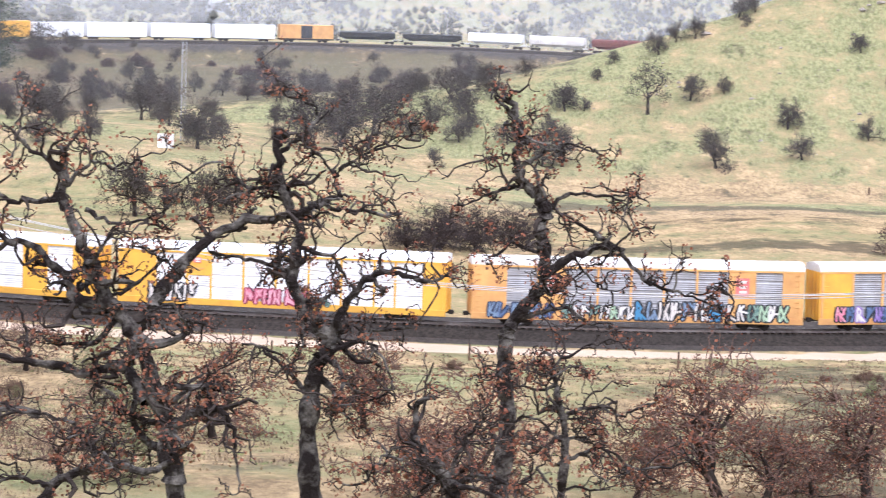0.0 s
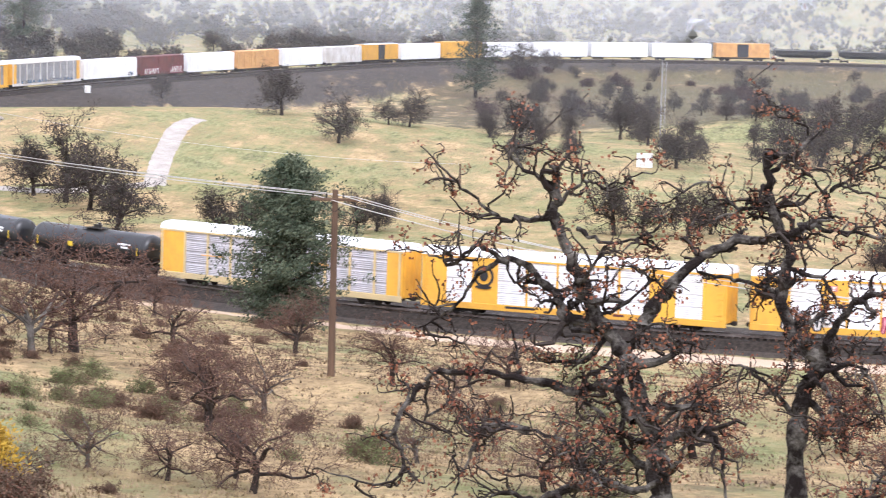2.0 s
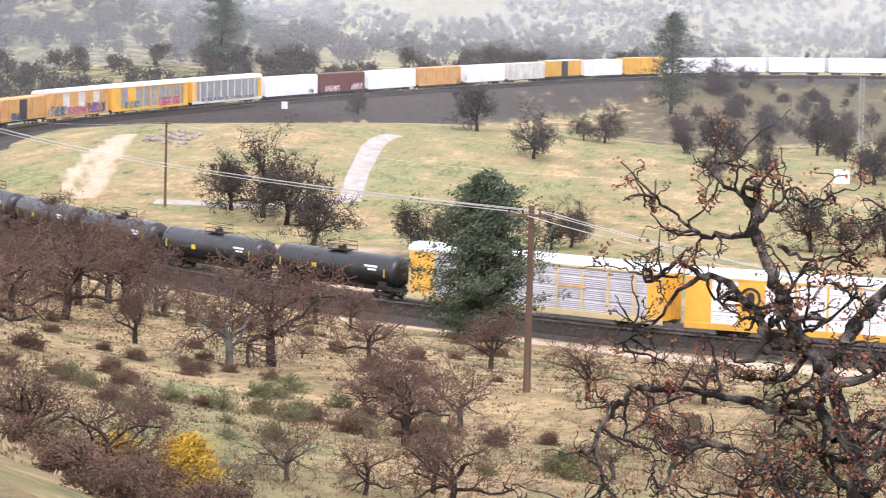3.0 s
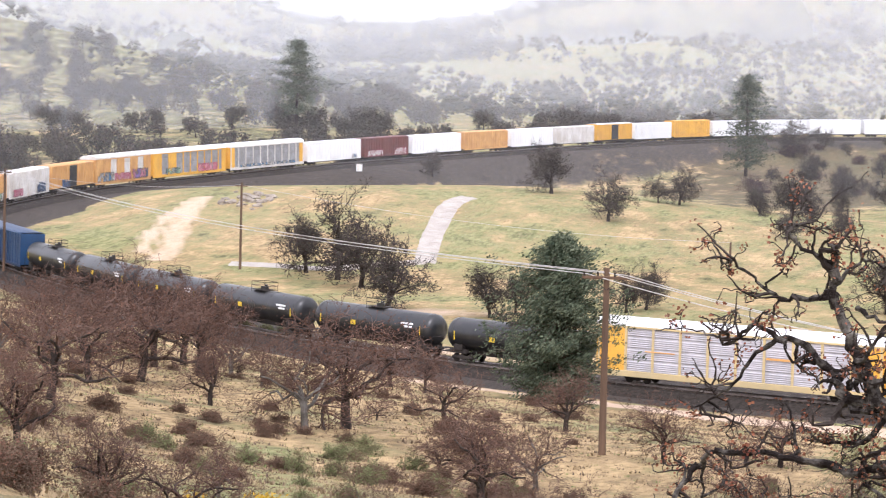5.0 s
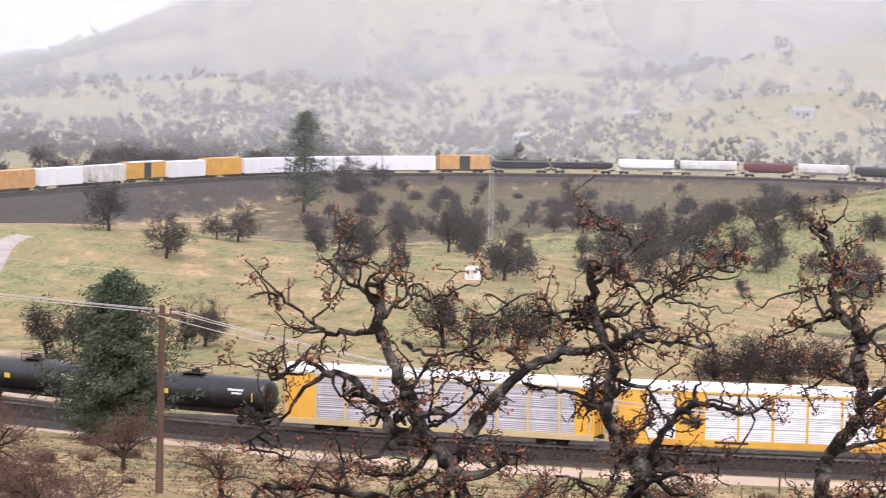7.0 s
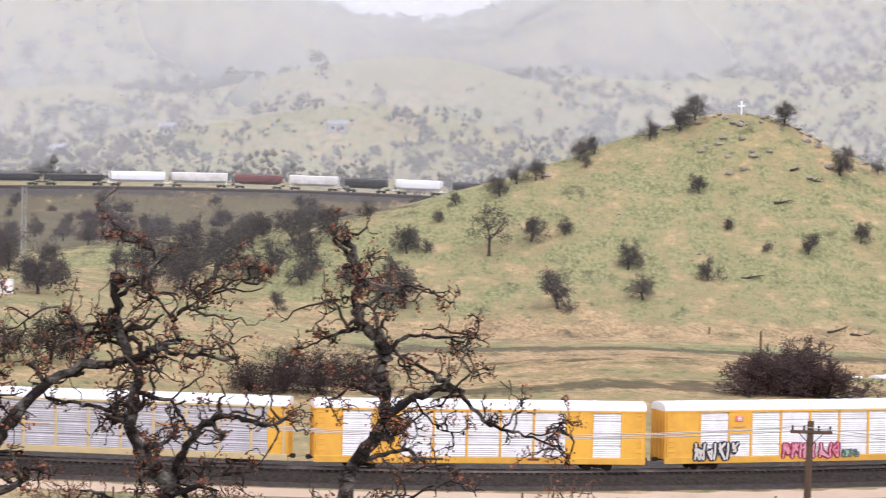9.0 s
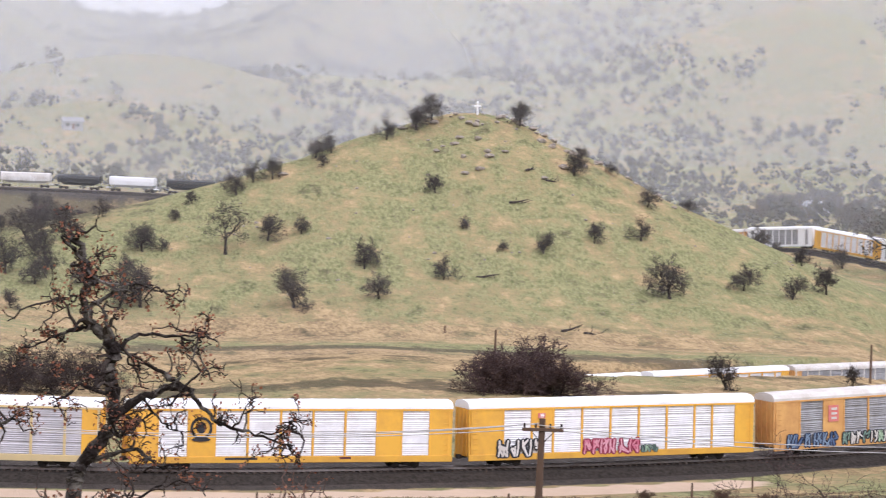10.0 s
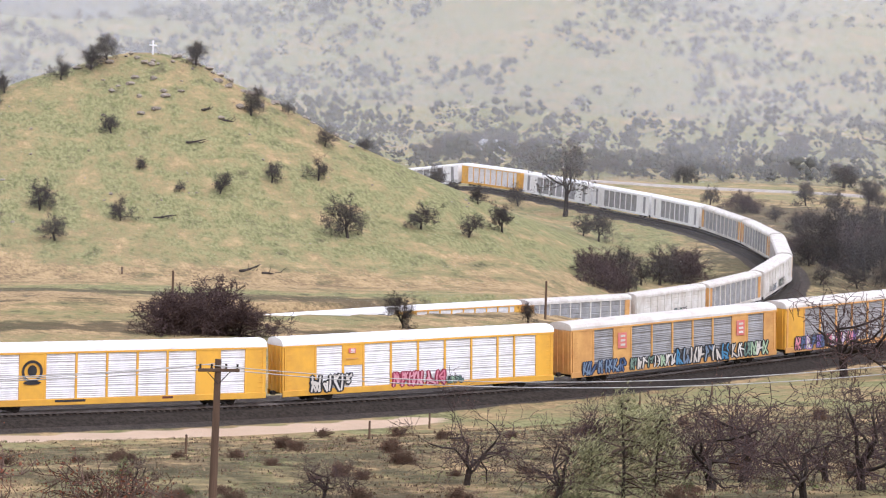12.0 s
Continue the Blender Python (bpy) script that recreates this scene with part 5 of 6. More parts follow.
plant(FAR_OAKS, LOOP_OAKS[:11] + LOOP_OAKS[14:], 4, "oaks along the loop")
plant(BUSHES, LOOP_OAKS[11:14], 22, "bushes behind the line", 1.25)
plant(BUSHES[:1] + FAR_OAKS[:3] + BUSHES[1:], LOOP_THICKET, 41, "thicket inside the loop", 1.0)
plant(FAR_OAKS[:2] + BUSHES[:1] + FAR_OAKS[2:], OUTER_WOOD, 42, "dark woods outside the loop", 0.95)
plant(BARE, BARE_OAKS, 5, "bare oaks below the line")
plant(FAR_OAKS, VALLEY_OAKS, 6, "oaks in the valley")
plant(FAR_OAKS, [(-3.64, 503, 5.5), (-2.38, 510, 5.8), (-5.98, 557, 5.9), (-3.53, 473, 3.8), (-4.26, 660, 4.9), (-3.86, 729, 4.0), (-4.99, 442, 5.4), (-5.46, 460, 3.8), (-3.69, 703, 3.5), (-2.68, 688, 4.0), (-2.21, 496, 4.2), (-2.31, 525, 5.2), (-5.28, 436, 5.2), (-2.27, 493, 4.2), (-4.69, 677, 3.9), (-5.85, 630, 5.0), (-6.07, 506, 4.3), (-4.87, 466, 4.7), (-6.31, 541, 5.3), (-8.63, 420, 3.6), (-2.35, 503, 3.5), (-2.03, 535, 4.9), (-9.08, 648, 4.0), (-0.52, 543, 5.4), (-0.71, 502, 4.4), (-5.95, 531, 5.4), (-8.17, 438, 5.5), (-1.39, 711, 5.9), (-8.34, 592, 5.0), (-0.85, 534, 5.8), (-4.23, 554, 4.3), (-7.57, 645, 3.9), (-2.9, 483, 3.9), (-8.7, 419, 4.8)], 28, "oaks in the valley")
plant(FAR_OAKS, WOOD_OAKS, 7, "oaks in the wood")
plant(DOMES, BUSH_OAKS[:4], 8, "bushes behind the line", 1.1)
plant(FAR_OAKS, BUSH_OAKS[4:8], 19, "oaks behind the line", 1.1)
plant(BROWN, NEAR_OAKS_A, 9, "brown oaks on the slope", 1.05)
plant(BROWN, NEAR_OAKS_B, 10, "brown oaks on the slope", 1.15)
plant(BROWN, [(-11.32, 130, 3.8), (-10.0, 122, 3.4), (-8.8, 133, 3.6), (-7.2, 110, 3.0), (-10.8, 82, 2.4), (-8.0, 75, 2.4), (-9.5, 98, 2.8)], 27, "brown oaks on the slope", 1.0)
plant(RUSTY, RUST_OAKS[:9], 11, "rusty oaks below the rim", 1.15)
plant(BARE, RUST_OAKS[9:], 18, "bare oaks below the line", 1.15)
plant(BARE, [(19.6, 132, 4.6), (21.2, 140, 4.2), (22.0, 118, 4.4), (24.4, 121, 4.6), (25.8, 134, 4.2)], 20, "bare oaks below the line", 1.1)

rngw = random.Random(77)
plant(BUSHES, [(rngw.uniform(-9.5, 2.2), rngw.uniform(600, 745), rngw.uniform(1.8, 4.5)) for _ in range(46)], 43, "brush on the bank below the far line", 1.0)
plant(FAR_OAKS, [(rngw.uniform(-8.5, 2.8), rngw.uniform(490, 765), rngw.uniform(2.5, 6.5)) for _ in range(70)], 12, "oaks in the wood")
plant(FAR_OAKS, [(rngw.uniform(23.6, 27.5), rngw.uniform(600, 800), rngw.uniform(3, 7)) for _ in range(20)], 13, "oaks along the loop")
plant(BROWN, [(rngw.uniform(-27, -13.5), rngw.uniform(100, 215), rngw.uniform(1.2, 2)) for _ in range(5)], 14, "brown oaks on the slope")
plant(LOW, [(rngw.uniform(-26, 24), rngw.uniform(95, 200), rngw.uniform(0.4, 1.0)) for _ in range(60)], 17, "low brush on the slope", 1.0)
behind = [(rngw.uniform(-30, -9), rngw.uniform(600, 940), rngw.uniform(5, 9)) for _ in range(340)]
LIGHT = [oak("oak_tree", "oak tree", s, 7.0, (0, 4, 4, 3), 4, 0.3, 5, 0.42, 0.3, 0.5, limbs=5, bole=0.28, wide=62, thin=0.03) for s in (91, 92, 93)]
woods(LIGHT, [(a, d, h) for a, d, h in behind if d > 590 + (a + 19) * 19], 23, "oak_woods", "dark oak woods behind the far railway")
woods(LIGHT, [(rngw.uniform(15.5, 28), rngw.uniform(875, 1050), rngw.uniform(4, 9)) for _ in range(70)], 24, "oak_woods", "grey oak woods beyond the loop")
retire(LIGHT)
plant(LOW, [(rngw.uniform(7, 27), rngw.uniform(95, 205), rngw.uniform(0.4, 1.1)) for _ in range(35)], 21, "low brush on the slope", 1.0)
plant(LOW, [(rngw.uniform(-28, -12), rngw.uniform(58, 110), rngw.uniform(0.4, 0.9)) for _ in range(22)] + [(rngw.uniform(-26, -13), rngw.uniform(95, 205), rngw.uniform(0.5, 1.1)) for _ in range(60)] + [(rngw.uniform(-29, -19), rngw.uniform(36, 58), rngw.uniform(0.5, 1.0)) for _ in range(22)], 25, "low brush on the slope", 1.0)
plant(GREENS, [(-20.23, 282, 1.8), (-19.87, 279, 1.8), (-19.44, 276, 1.8)] + [(rngw.uniform(-27, -9), rngw.uniform(60, 125), rngw.uniform(0.6, 1.5)) for _ in range(22)] + [(rngw.uniform(8, 26), rngw.uniform(95, 150), rngw.uniform(0.5, 1.2)) for _ in range(10)], 26, "green bushes on the slope", 1.0)
retire(FAR_OAKS + SLIM + BARE + BROWN + RUSTY + BUSHES + DOMES + LOW + GREENS)

GREEN_PINE = [PINE_BARK, PINE_LEAF, PINE_LEAF_B]
PALE_PINE = [PINE_BARK, PALE_LEAF, PALE_LEAF]
for i, (az, d, h) in enumerate(PINES):
    t = pine("pine_tree", ("dense green pine tree beside the railway" if i == 0 else "dark pine tree standing over the far railway" if i < 3 else "small dark pine on the skyline"), 100 + i, h * 1.03, GREEN_PINE,
             rows=(44, 32, 30, 12, 8, 12, 10)[i], fan=(20, 12, 12, 8, 6, 8, 8)[i], width=(0.42, 0.36, 0.32, 0.3, 0.3, 0.35, 0.3)[i], needle=(0.17, 0.3, 0.3, 0.35, 0.3, 0.35, 0.3)[i], bare=(0.02, 0.12, 0.28, 0.1, 0.1, 0.1, 0.1)[i], density=(72, 44, 52, 36, 24, 36, 28)[i])
    t.matrix_basis = Matrix.Translation(place(az, d, -0.1))
for i, (az, d, h) in enumerate(PALE_PINES):
    t = pine("grey_pine", "pale grey-green young pine with drooping needles", 120 + i, h * 0.92, PALE_PINE, rows=14, fan=7, width=0.5, needle=0.16, bare=0.04, density=30, slim=0.14)
    t.matrix_basis = Matrix.Translation(place(az, d, -0.1))
for i, (az, d, h) in enumerate(GOLD):
    t = pine("yellow_shrub", "bright yellow-leaved shrub among brown brush", 130 + i, h * 0.75, [TWIG, GOLD_LEAF, GOLD_LEAF], rows=12, fan=10, width=0.5, needle=0.07, bare=0.02, density=60)
    t.matrix_basis = Matrix.Translation(place(az, d, -0.05))

# ---- the gnarled oaks in front of the viewer: each limb by its girth and its bends (across, up) ----
OAK_A = (50, -4.91, 17.21, [
    (0.34, (0.0, 0.0), (-0.2, 1.1), (-0.7, 2.6), (-1.3, 3.4), (-1.8, 4.4), (-2.2, 5.3), (-2.2, 6.0)),
    (0.22, (-0.5, 1.5), (-1.1, 2.1), (-1.8, 1.9), (-2.7, 2.0), (-3.8, 2.1), (-4.7, 2.0), (-4.9, 1.7), (-5.0, 0.9)),
    (0.20, (-1.3, 3.3), (-2.0, 3.4), (-2.3, 3.8), (-3.1, 4.4), (-3.6, 4.2), (-4.3, 3.4), (-5.0, 2.9)),
    (0.10, (-2.2, 5.3), (-3.1, 5.2), (-3.7, 5.5), (-4.2, 5.9), (-4.4, 5.8)),
    (0.09, (-2.2, 5.9), (-2.8, 6.2), (-3.1, 6.5), (-2.7, 6.6), (-2.1, 6.4)),
    (0.09, (-1.8, 5.1), (-1.2, 4.9), (-0.6, 5.0), (-0.1, 5.3)),
    (0.10, (-3.1, 4.4), (-3.7, 4.7), (-4.2, 4.3), (-4.5, 4.4), (-5.1, 4.5)),
    (0.09, (-1.5, 3.5), (-1.0, 3.6), (-0.4, 4.1), (-0.6, 4.4)),
    (0.12, (-0.3, 1.4), (0.4, 1.8), (0.8, 1.9)),
    (0.10, (-4.7, 2.0), (-5.1, 1.2), (-4.9, 0.4), (-5.4, 0.1), (-6.5, 0.4)),
    (0.13, (-2.6, 1.2), (-3.5, 1.2), (-3.8, 0.4), (-4.1, -0.3)),
    (0.20, (-0.0, 1.1), (0.7, 1.5), (1.1, 1.1), (1.3, 0.1)),
    (0.24, (-0.5, 3.3), (-0.1, 3.9), (0.8, 4.8), (2.1, 5.1), (2.6, 5.3), (3.0, 5.2), (3.9, 5.1)),
    (0.08, (-2.2, 5.5), (-1.7, 6.0), (-1.3, 5.9), (-0.6, 6.2)),
])
OAK_B = (55, -2.53, 15.58, [
    (0.36, (0.0, 0.0), (-0.1, 1.9), (0.0, 3.2), (0.3, 3.7), (-0.2, 4.3), (-0.5, 5.0), (-0.4, 6.1), (-0.8, 7.0), (-0.9, 8.0)),
    (0.20, (0.2, 3.7), (0.6, 4.5), (1.0, 5.1), (1.6, 5.3), (2.3, 5.2), (2.7, 5.4)),
    (0.12, (-0.5, 5.2), (-1.1, 5.3), (-1.7, 5.4), (-2.3, 5.5), (-2.7, 5.8)),
    (0.14, (-0.4, 6.2), (-0.1, 6.6), (0.4, 6.8), (0.3, 7.2), (0.8, 7.6), (1.5, 8.0), (2.1, 8.1)),
    (0.10, (-0.8, 6.9), (-1.5, 6.9), (-2.1, 7.4), (-3.1, 6.9)),
    (0.09, (-0.8, 7.7), (-0.3, 8.1), (-0.1, 8.6), (-0.4, 8.8)),
    (0.07, (0.3, 7.2), (0.1, 7.5), (-0.2, 7.8)),
    (0.05, (0.8, 7.5), (1.2, 8.3)),
    (0.08, (-0.7, 6.7), (-1.2, 6.7), (-2.3, 6.6)),
    (0.10, (-0.5, 5.7), (0.3, 5.5), (0.7, 5.0), (1.3, 5.4)),
    (0.09, (0.0, 3.3), (0.9, 3.8), (1.5, 3.4), (1.7, 2.7)),
    (0.10, (-0.1, 2.6), (-0.8, 3.3), (-1.4, 3.6), (-1.7, 3.3)),
])
OAK_C = (58, 1.38, 15.13, [
    (0.34, (0.0, 0.0), (0.2, 2.1), (0.1, 3.5), (0.2, 4.3), (0.7, 5.0), (0.9, 5.5), (0.8, 6.5), (0.9, 6.8), (0.7, 7.2), (0.4, 7.4), (0.2, 8.0), (0.3, 8.6), (-0.0, 9.2)),
    (0.17, (0.9, 5.5), (1.6, 5.9), (2.4, 6.1), (2.7, 5.8), (3.2, 5.3), (4.0, 5.1), (4.8, 4.8)),
    (0.12, (2.4, 6.1), (1.9, 6.4), (1.4, 6.7), (1.0, 6.8)),
    (0.10, (0.9, 6.9), (1.4, 7.2), (2.3, 7.2), (2.9, 7.2)),
    (0.11, (0.2, 7.7), (0.8, 8.1), (1.2, 8.3), (2.0, 8.2)),
    (0.10, (0.4, 7.4), (-0.3, 7.2), (-0.9, 6.9)),
    (0.06, (0.2, 8.1), (-0.3, 8.0)),
    (0.06, (0.2, 8.3), (0.5, 8.6), (0.6, 8.9)),
    (0.12, (0.5, 4.5), (1.3, 4.7), (1.9, 4.4), (2.4, 4.4)),
    (0.05, (1.5, 5.9), (2.0, 5.3), (2.4, 5.1)),
    (0.05, (2.4, 6.1), (2.9, 6.5)),
    (0.04, (4.0, 5.1), (4.6, 5.2), (4.8, 5.4)),
    (0.07, (0.1, 3.5), (0.8, 3.4), (1.3, 2.9)),
])
OAK_D = (52, 2.46, 16.32, [
    (0.16, (0.0, 0.0), (0.1, 1.6), (-0.1, 2.6), (-0.2, 3.2)),
    (0.06, (-0.1, 3.1), (0.5, 3.5), (1.1, 3.6)),
    (0.09, (0.1, 2.0), (0.5, 2.3), (1.2, 2.2), (1.7, 2.5)),
    (0.07, (0.0, 1.6), (-0.6, 2.0), (-1.0, 1.8)),
    (0.08, (0.0, 1.1), (0.8, 1.4), (1.6, 1.0), (2.2, 1.4)),
])
OAK_E = (48, -0.04, 16.81, [
    (0.22, (0.0, 0.0), (0.4, 0.8), (0.1, 1.2), (-0.3, 1.7), (-0.3, 2.3)),
    (0.12, (0.4, 0.8), (1.0, 1.1), (1.5, 0.9), (2.0, 1.3)),
    (0.10, (0.1, 1.2), (-0.7, 1.4), (-1.2, 1.1)),
    (0.10, (0.3, 0.9), (0.6, 1.7), (0.9, 2.1)),
])
OAK_F = (46, -6.94, 16.98, [
    (0.20, (0.0, 0.0), (0.3, 0.8), (1.2, 1.2), (2.0, 1.1), (2.6, 1.5)),
    (0.10, (2.6, 1.5), (2.3, 2.1), (2.9, 2.7)),
    (0.10, (1.2, 1.2), (0.7, 1.8), (-0.0, 2.0), (-0.8, 2.0)),
    (0.09, (0.3, 0.8), (-0.4, 0.9), (-1.0, 0.7)),
])


def near_oak(spec, seed, label, majors=0):
    """A crooked old oak: main limbs as they bend, with crooked side shoots and dead leaves at the tips."""
    d0, bx, bz, limbs = spec
    rng = random.Random(seed)
    wood, crown = Tubes(), Tubes()
    tree = new("gnarled_oak")
    tagged(tree, label, "tree", group="gnarled oaks below the rim")

    def fine(p, d, length, r, level):
        n = 7
        pts = wander(rng, p, d, length, n, 0.55, 0.05)
        radii = [max(0.012, r * (1 - 0.62 * i / n)) for i in range(n + 1)]
        (wood if level == 0 else crown).tube(pts, radii, 5 if level == 0 else 4 if level == 1 else 3)
        if level < 2:
            for _ in range((3, 3)[level]):
                i = rng.randint(1, n)
                fine(pts[i], turned(rng, pts[i] - pts[i - 1], radians(rng.uniform(35, 85))), length * rng.uniform(0.35, 0.6), radii[i] * 0.62, level + 1)
        tips = pts[-3:] if level else pts[-1:]
        if rng.random() < (0.35, 0.45, 0.55)[level]:
            c = tips[-1]
            for _ in range(rng.randint(3, 8)):
                crown.leaf(c + Vector((rng.gauss(0, 0.07), rng.gauss(0, 0.07), rng.gauss(0, 0.06))), rng.uniform(0.045, 0.085), rng, 1 if rng.random() < 0.75 else 2)

    for k, (girth, *bends) in enumerate(limbs):
        depth, pts, drift = 0.0, [], rng.uniform(-0.25, 0.25)
        ctrl = []
        for i, (x, z) in enumerate(bends):
            if i and k:
                depth += drift + rng.gauss(0, 0.12)
            ctrl.append(Vector((x, depth, z)))
        # round the bends and roughen them
        q = [2 * ctrl[0] - ctrl[1]] + ctrl + [2 * ctrl[-1] - ctrl[-2]]
        for i in range(1, len(q) - 2):
            for j in range(6):
                t = j / 6
                a, b, c, e = q[i - 1:i + 3]
                v = 0.5 * (2 * b + (c - a) * t + (2 * a - 5 * b + 4 * c - e) * t * t + (3 * b - a - 3 * c + e) * t ** 3)
                pts.append(v + Vector((rng.gauss(0, 0.026), rng.gauss(0, 0.026), rng.gauss(0, 0.026))))
        pts.append(ctrl[-1])
        n = len(pts)
        r0 = girth * 0.6
        r1 = max(0.014, r0 * (0.42 if k == 0 else 0.16))
        radii = [(r0 + (r1 - r0) * (i / (n - 1)) ** 0.8) * rng.choice((0.85, 0.95, 1.0, 1.05, 1.25)) for i in range(n)]
        wood.tube(pts, radii, 9 if girth > 0.15 else 6)
        total = sum((a - b).length for a, b in zip(pts, pts[1:]))
        shoots = int(total * (2.1 if k else 1.2)) + 2
        for _ in range(shoots):
            i = rng.randint(int(n * (0.15 if k else 0.35)), n - 1)
            d = turned(rng, pts[i] - pts[i - 1], radians(rng.uniform(40, 95)))
            d.y *= 0.6
            fine(pts[i], d, rng.uniform(0.5, 1.5), min(max(radii[i] * 0.7, 0.030), 0.075), rng.choice((0, 1, 1)))
        fine(pts[-1], pts[-1] - pts[-3], rng.uniform(0.5, 0.8), radii[-1], 0)
        for _ in range(majors if k == 0 else 0):
            # stout crooked boughs from the lower bole
            i = rng.randint(2, int(n * 0.6))
            d = turned(rng, pts[i] - pts[i - 1], radians(rng.uniform(50, 95)))
            bough = wander(rng, pts[i], d, rng.uniform(1.2, 2.4), 9, 0.38, 0.02)
            g0 = radii[i] * rng.uniform(0.35, 0.55)
            wood.tube(bough, [g0 * (1 - 0.7 * j / 9) * rng.choice((0.9, 1.0, 1.15)) for j in range(10)], 7)
            for j in (3, 4, 5, 6, 7, 8, 9):
                fine(bough[j], turned(rng, bough[j] - bough[j - 1], radians(rng.uniform(35, 90))), rng.uniform(0.4, 1.1), max(0.018, g0 * 0.35), rng.choice((0, 1, 1)))
    # the foot of the bole, down to the ground
    foot = ground_at(bx, d0) - bz - 0.2
    g = limbs[0][0] / 2
    wood.tube([(0.25, 0, foot), (0.12, 0.05, foot * 0.5), (0, 0, 0)], [g * 1.5, g * 1.15, g], 9)
    wood.make("trunk", OLD_BARK, tree)
    crown.make("crown", [BARK, RUST_LEAF, BROWN_LEAF], tree)
    tree.matrix_basis = Matrix.Translation((bx, d0, bz))
    return tree


near_oak(OAK_A, 201, "gnarled old oak with lichen-grey limbs and few rust-red leaves", 7)
near_oak(OAK_B, 202, "gnarled old oak with arching limbs and rust-red leaf clusters", 7)
near_oak(OAK_C, 203, "gnarled leaning oak with a crooked crown of rust-red leaves", 4)
near_oak(OAK_D, 204, "small crooked oak with rust-red leaves below the rim", 3)
near_oak(OAK_E, 205, "low crooked oak with bare grey limbs below the rim", 4)
near_oak(OAK_F, 206, "low sprawling oak with bare grey limbs below the rim", 4)


# ---- poles, wires and small things ----
def utility_pole(az, d, height, arm=1.2, label="weathered timber utility pole with a crossarm", turn=0.0, lean=0.0):
    p = place(az, d, -0.1)
    pole = new("utility_pole")
    tagged(pole, label, "utility pole", group="utility poles")
    part("shaft", add_rod(bmesh.new(), (0, 0, 0), (0, 0, height), 0.19, 12, 0.145), POLE_WOOD, pole)
    if arm:
        part("crossarm", box(-arm, arm, -0.20, -0.10, height - 0.55, height - 0.40, 0.02), POLE_WOOD, pole)
        for x in (-arm + 0.1, -arm * 0.35, arm * 0.35, arm - 0.1):
            part("insulator", add_rod(bmesh.new(), (x, -0.15, height - 0.4), (x, -0.15, height - 0.2), 0.05, 8), DARK, pole)
        bm = bmesh.new()
        for s in (-1, 1):
            add_rod(bm, (s * arm * 0.6, -0.16, height - 0.5), (0, -0.13, height - 1.1), 0.02, 5)
        part("brace", bm, DARK, pole)
        part("reflective_band", add_rod(bmesh.new(), (0, 0, height - 1.25), (0, 0, height - 1.12), 0.14, 12), SIGN_YELLOW, pole, "yellow band")
    pole.matrix_basis = Matrix.Translation(p) @ Matrix.Rotation(radians(turn), 4, "Z") @ Matrix.Rotation(radians(lean), 4, "Y")
    return p + Vector((0, 0, height))


def wire(a, b, sag, r=0.022, across=0.0):
    pts = []
    for i in range(25):
        t = i / 24
        q = a.lerp(b, t)
        pts.append(q - Vector((0, 0, sag * 4 * t * (1 - t))))
    T = Tubes()
    T.tube(pts, [r] * 25, 5)
    tagged(T.make("power_line", WIRE), "thin pale power line strung between poles", "cable", group="power lines")


POLE_A = utility_pole(-12.64, 132, 9.4, turn=8)
POLE_B = utility_pole(11.28, 118, 6.4, arm=0.95, turn=5, lean=1.0)
POLE_C = utility_pole(-20.40, 369, 12.1, arm=0.9)
POLE_D = utility_pole(-25.41, 340, 13.7, arm=1.0)
for az, d, h in [(10.19, 360, 6.2), (18.19, 382, 5.6), (9.09, 459, 1.3), (-9.9, 391, 3.7)]:
    SMALL_TOP = utility_pole(az, d, h, arm=0, label="slim dark timber post in the field")
for dx in (-1.0, 0.0, 1.0):
    o = Vector((dx, 0, -0.2 - 0.12 * abs(dx)))
    wire(POLE_A + o, POLE_D + o * 0.9, 1.3)
    wire(POLE_A + o, POLE_B + o, 2.2)
for o in (Vector((-0.4, 0, -0.25)), Vector((0.8, 0, -0.5))):
    wire(POLE_B + o, Vector((52.2, 105.8, 16.2)) + o, 0.8)
wire(POLE_C + Vector((0, 0, -0.3)), SMALL_TOP, 1.5)
wire(POLE_C + Vector((0, 0, -0.3)), POLE_D + Vector((0, 0, -0.3)), 1.0)


def hill_cross():
    p = place(HILL_AZ - 0.12, HILL_D - 2, -0.1)
    c = new("hilltop_cross")
    tagged(c, "white painted cross standing on the rocky hilltop", "cross")
    part("upright", box(-0.16, 0.16, -0.13, 0.13, 0, 2.9, 0.03), WHITE, c)
    part("crossbar", box(-0.75, 0.75, -0.11, 0.11, 1.75, 2.07, 0.03), WHITE, c)
    c.matrix_basis = Matrix.Translation(p)


hill_cross()


def rocks(name, label, spots, seed):
    """Weathered stones that lie half sunk in the grass."""
    rng = random.Random(seed)
    for az, d, size in spots:
        bm = bmesh.new()
        bmesh.ops.create_icosphere(bm, subdivisions=2, radius=size / 2)
        ph = [rng.uniform(0, 6) for _ in range(6)]
        for v in bm.verts:
            n = v.co.normalized()
            v.co *= 1 + 0.22 * math.sin(3 * n.x + ph[0]) + 0.18 * math.sin(4 * n.y + ph[1]) + 0.12 * math.sin(7 * n.z + 5 * n.x + ph[2])
            v.co.z *= 0.55
        ob = part(name, bm, ROCK)
        tagged(ob, label, "rock", group="stones in the grass")
        ob.matrix_basis = Matrix.Translation(place(az, d, size * 0.08)) @ Matrix.Rotation(rng.uniform(0, 6), 4, "Z")


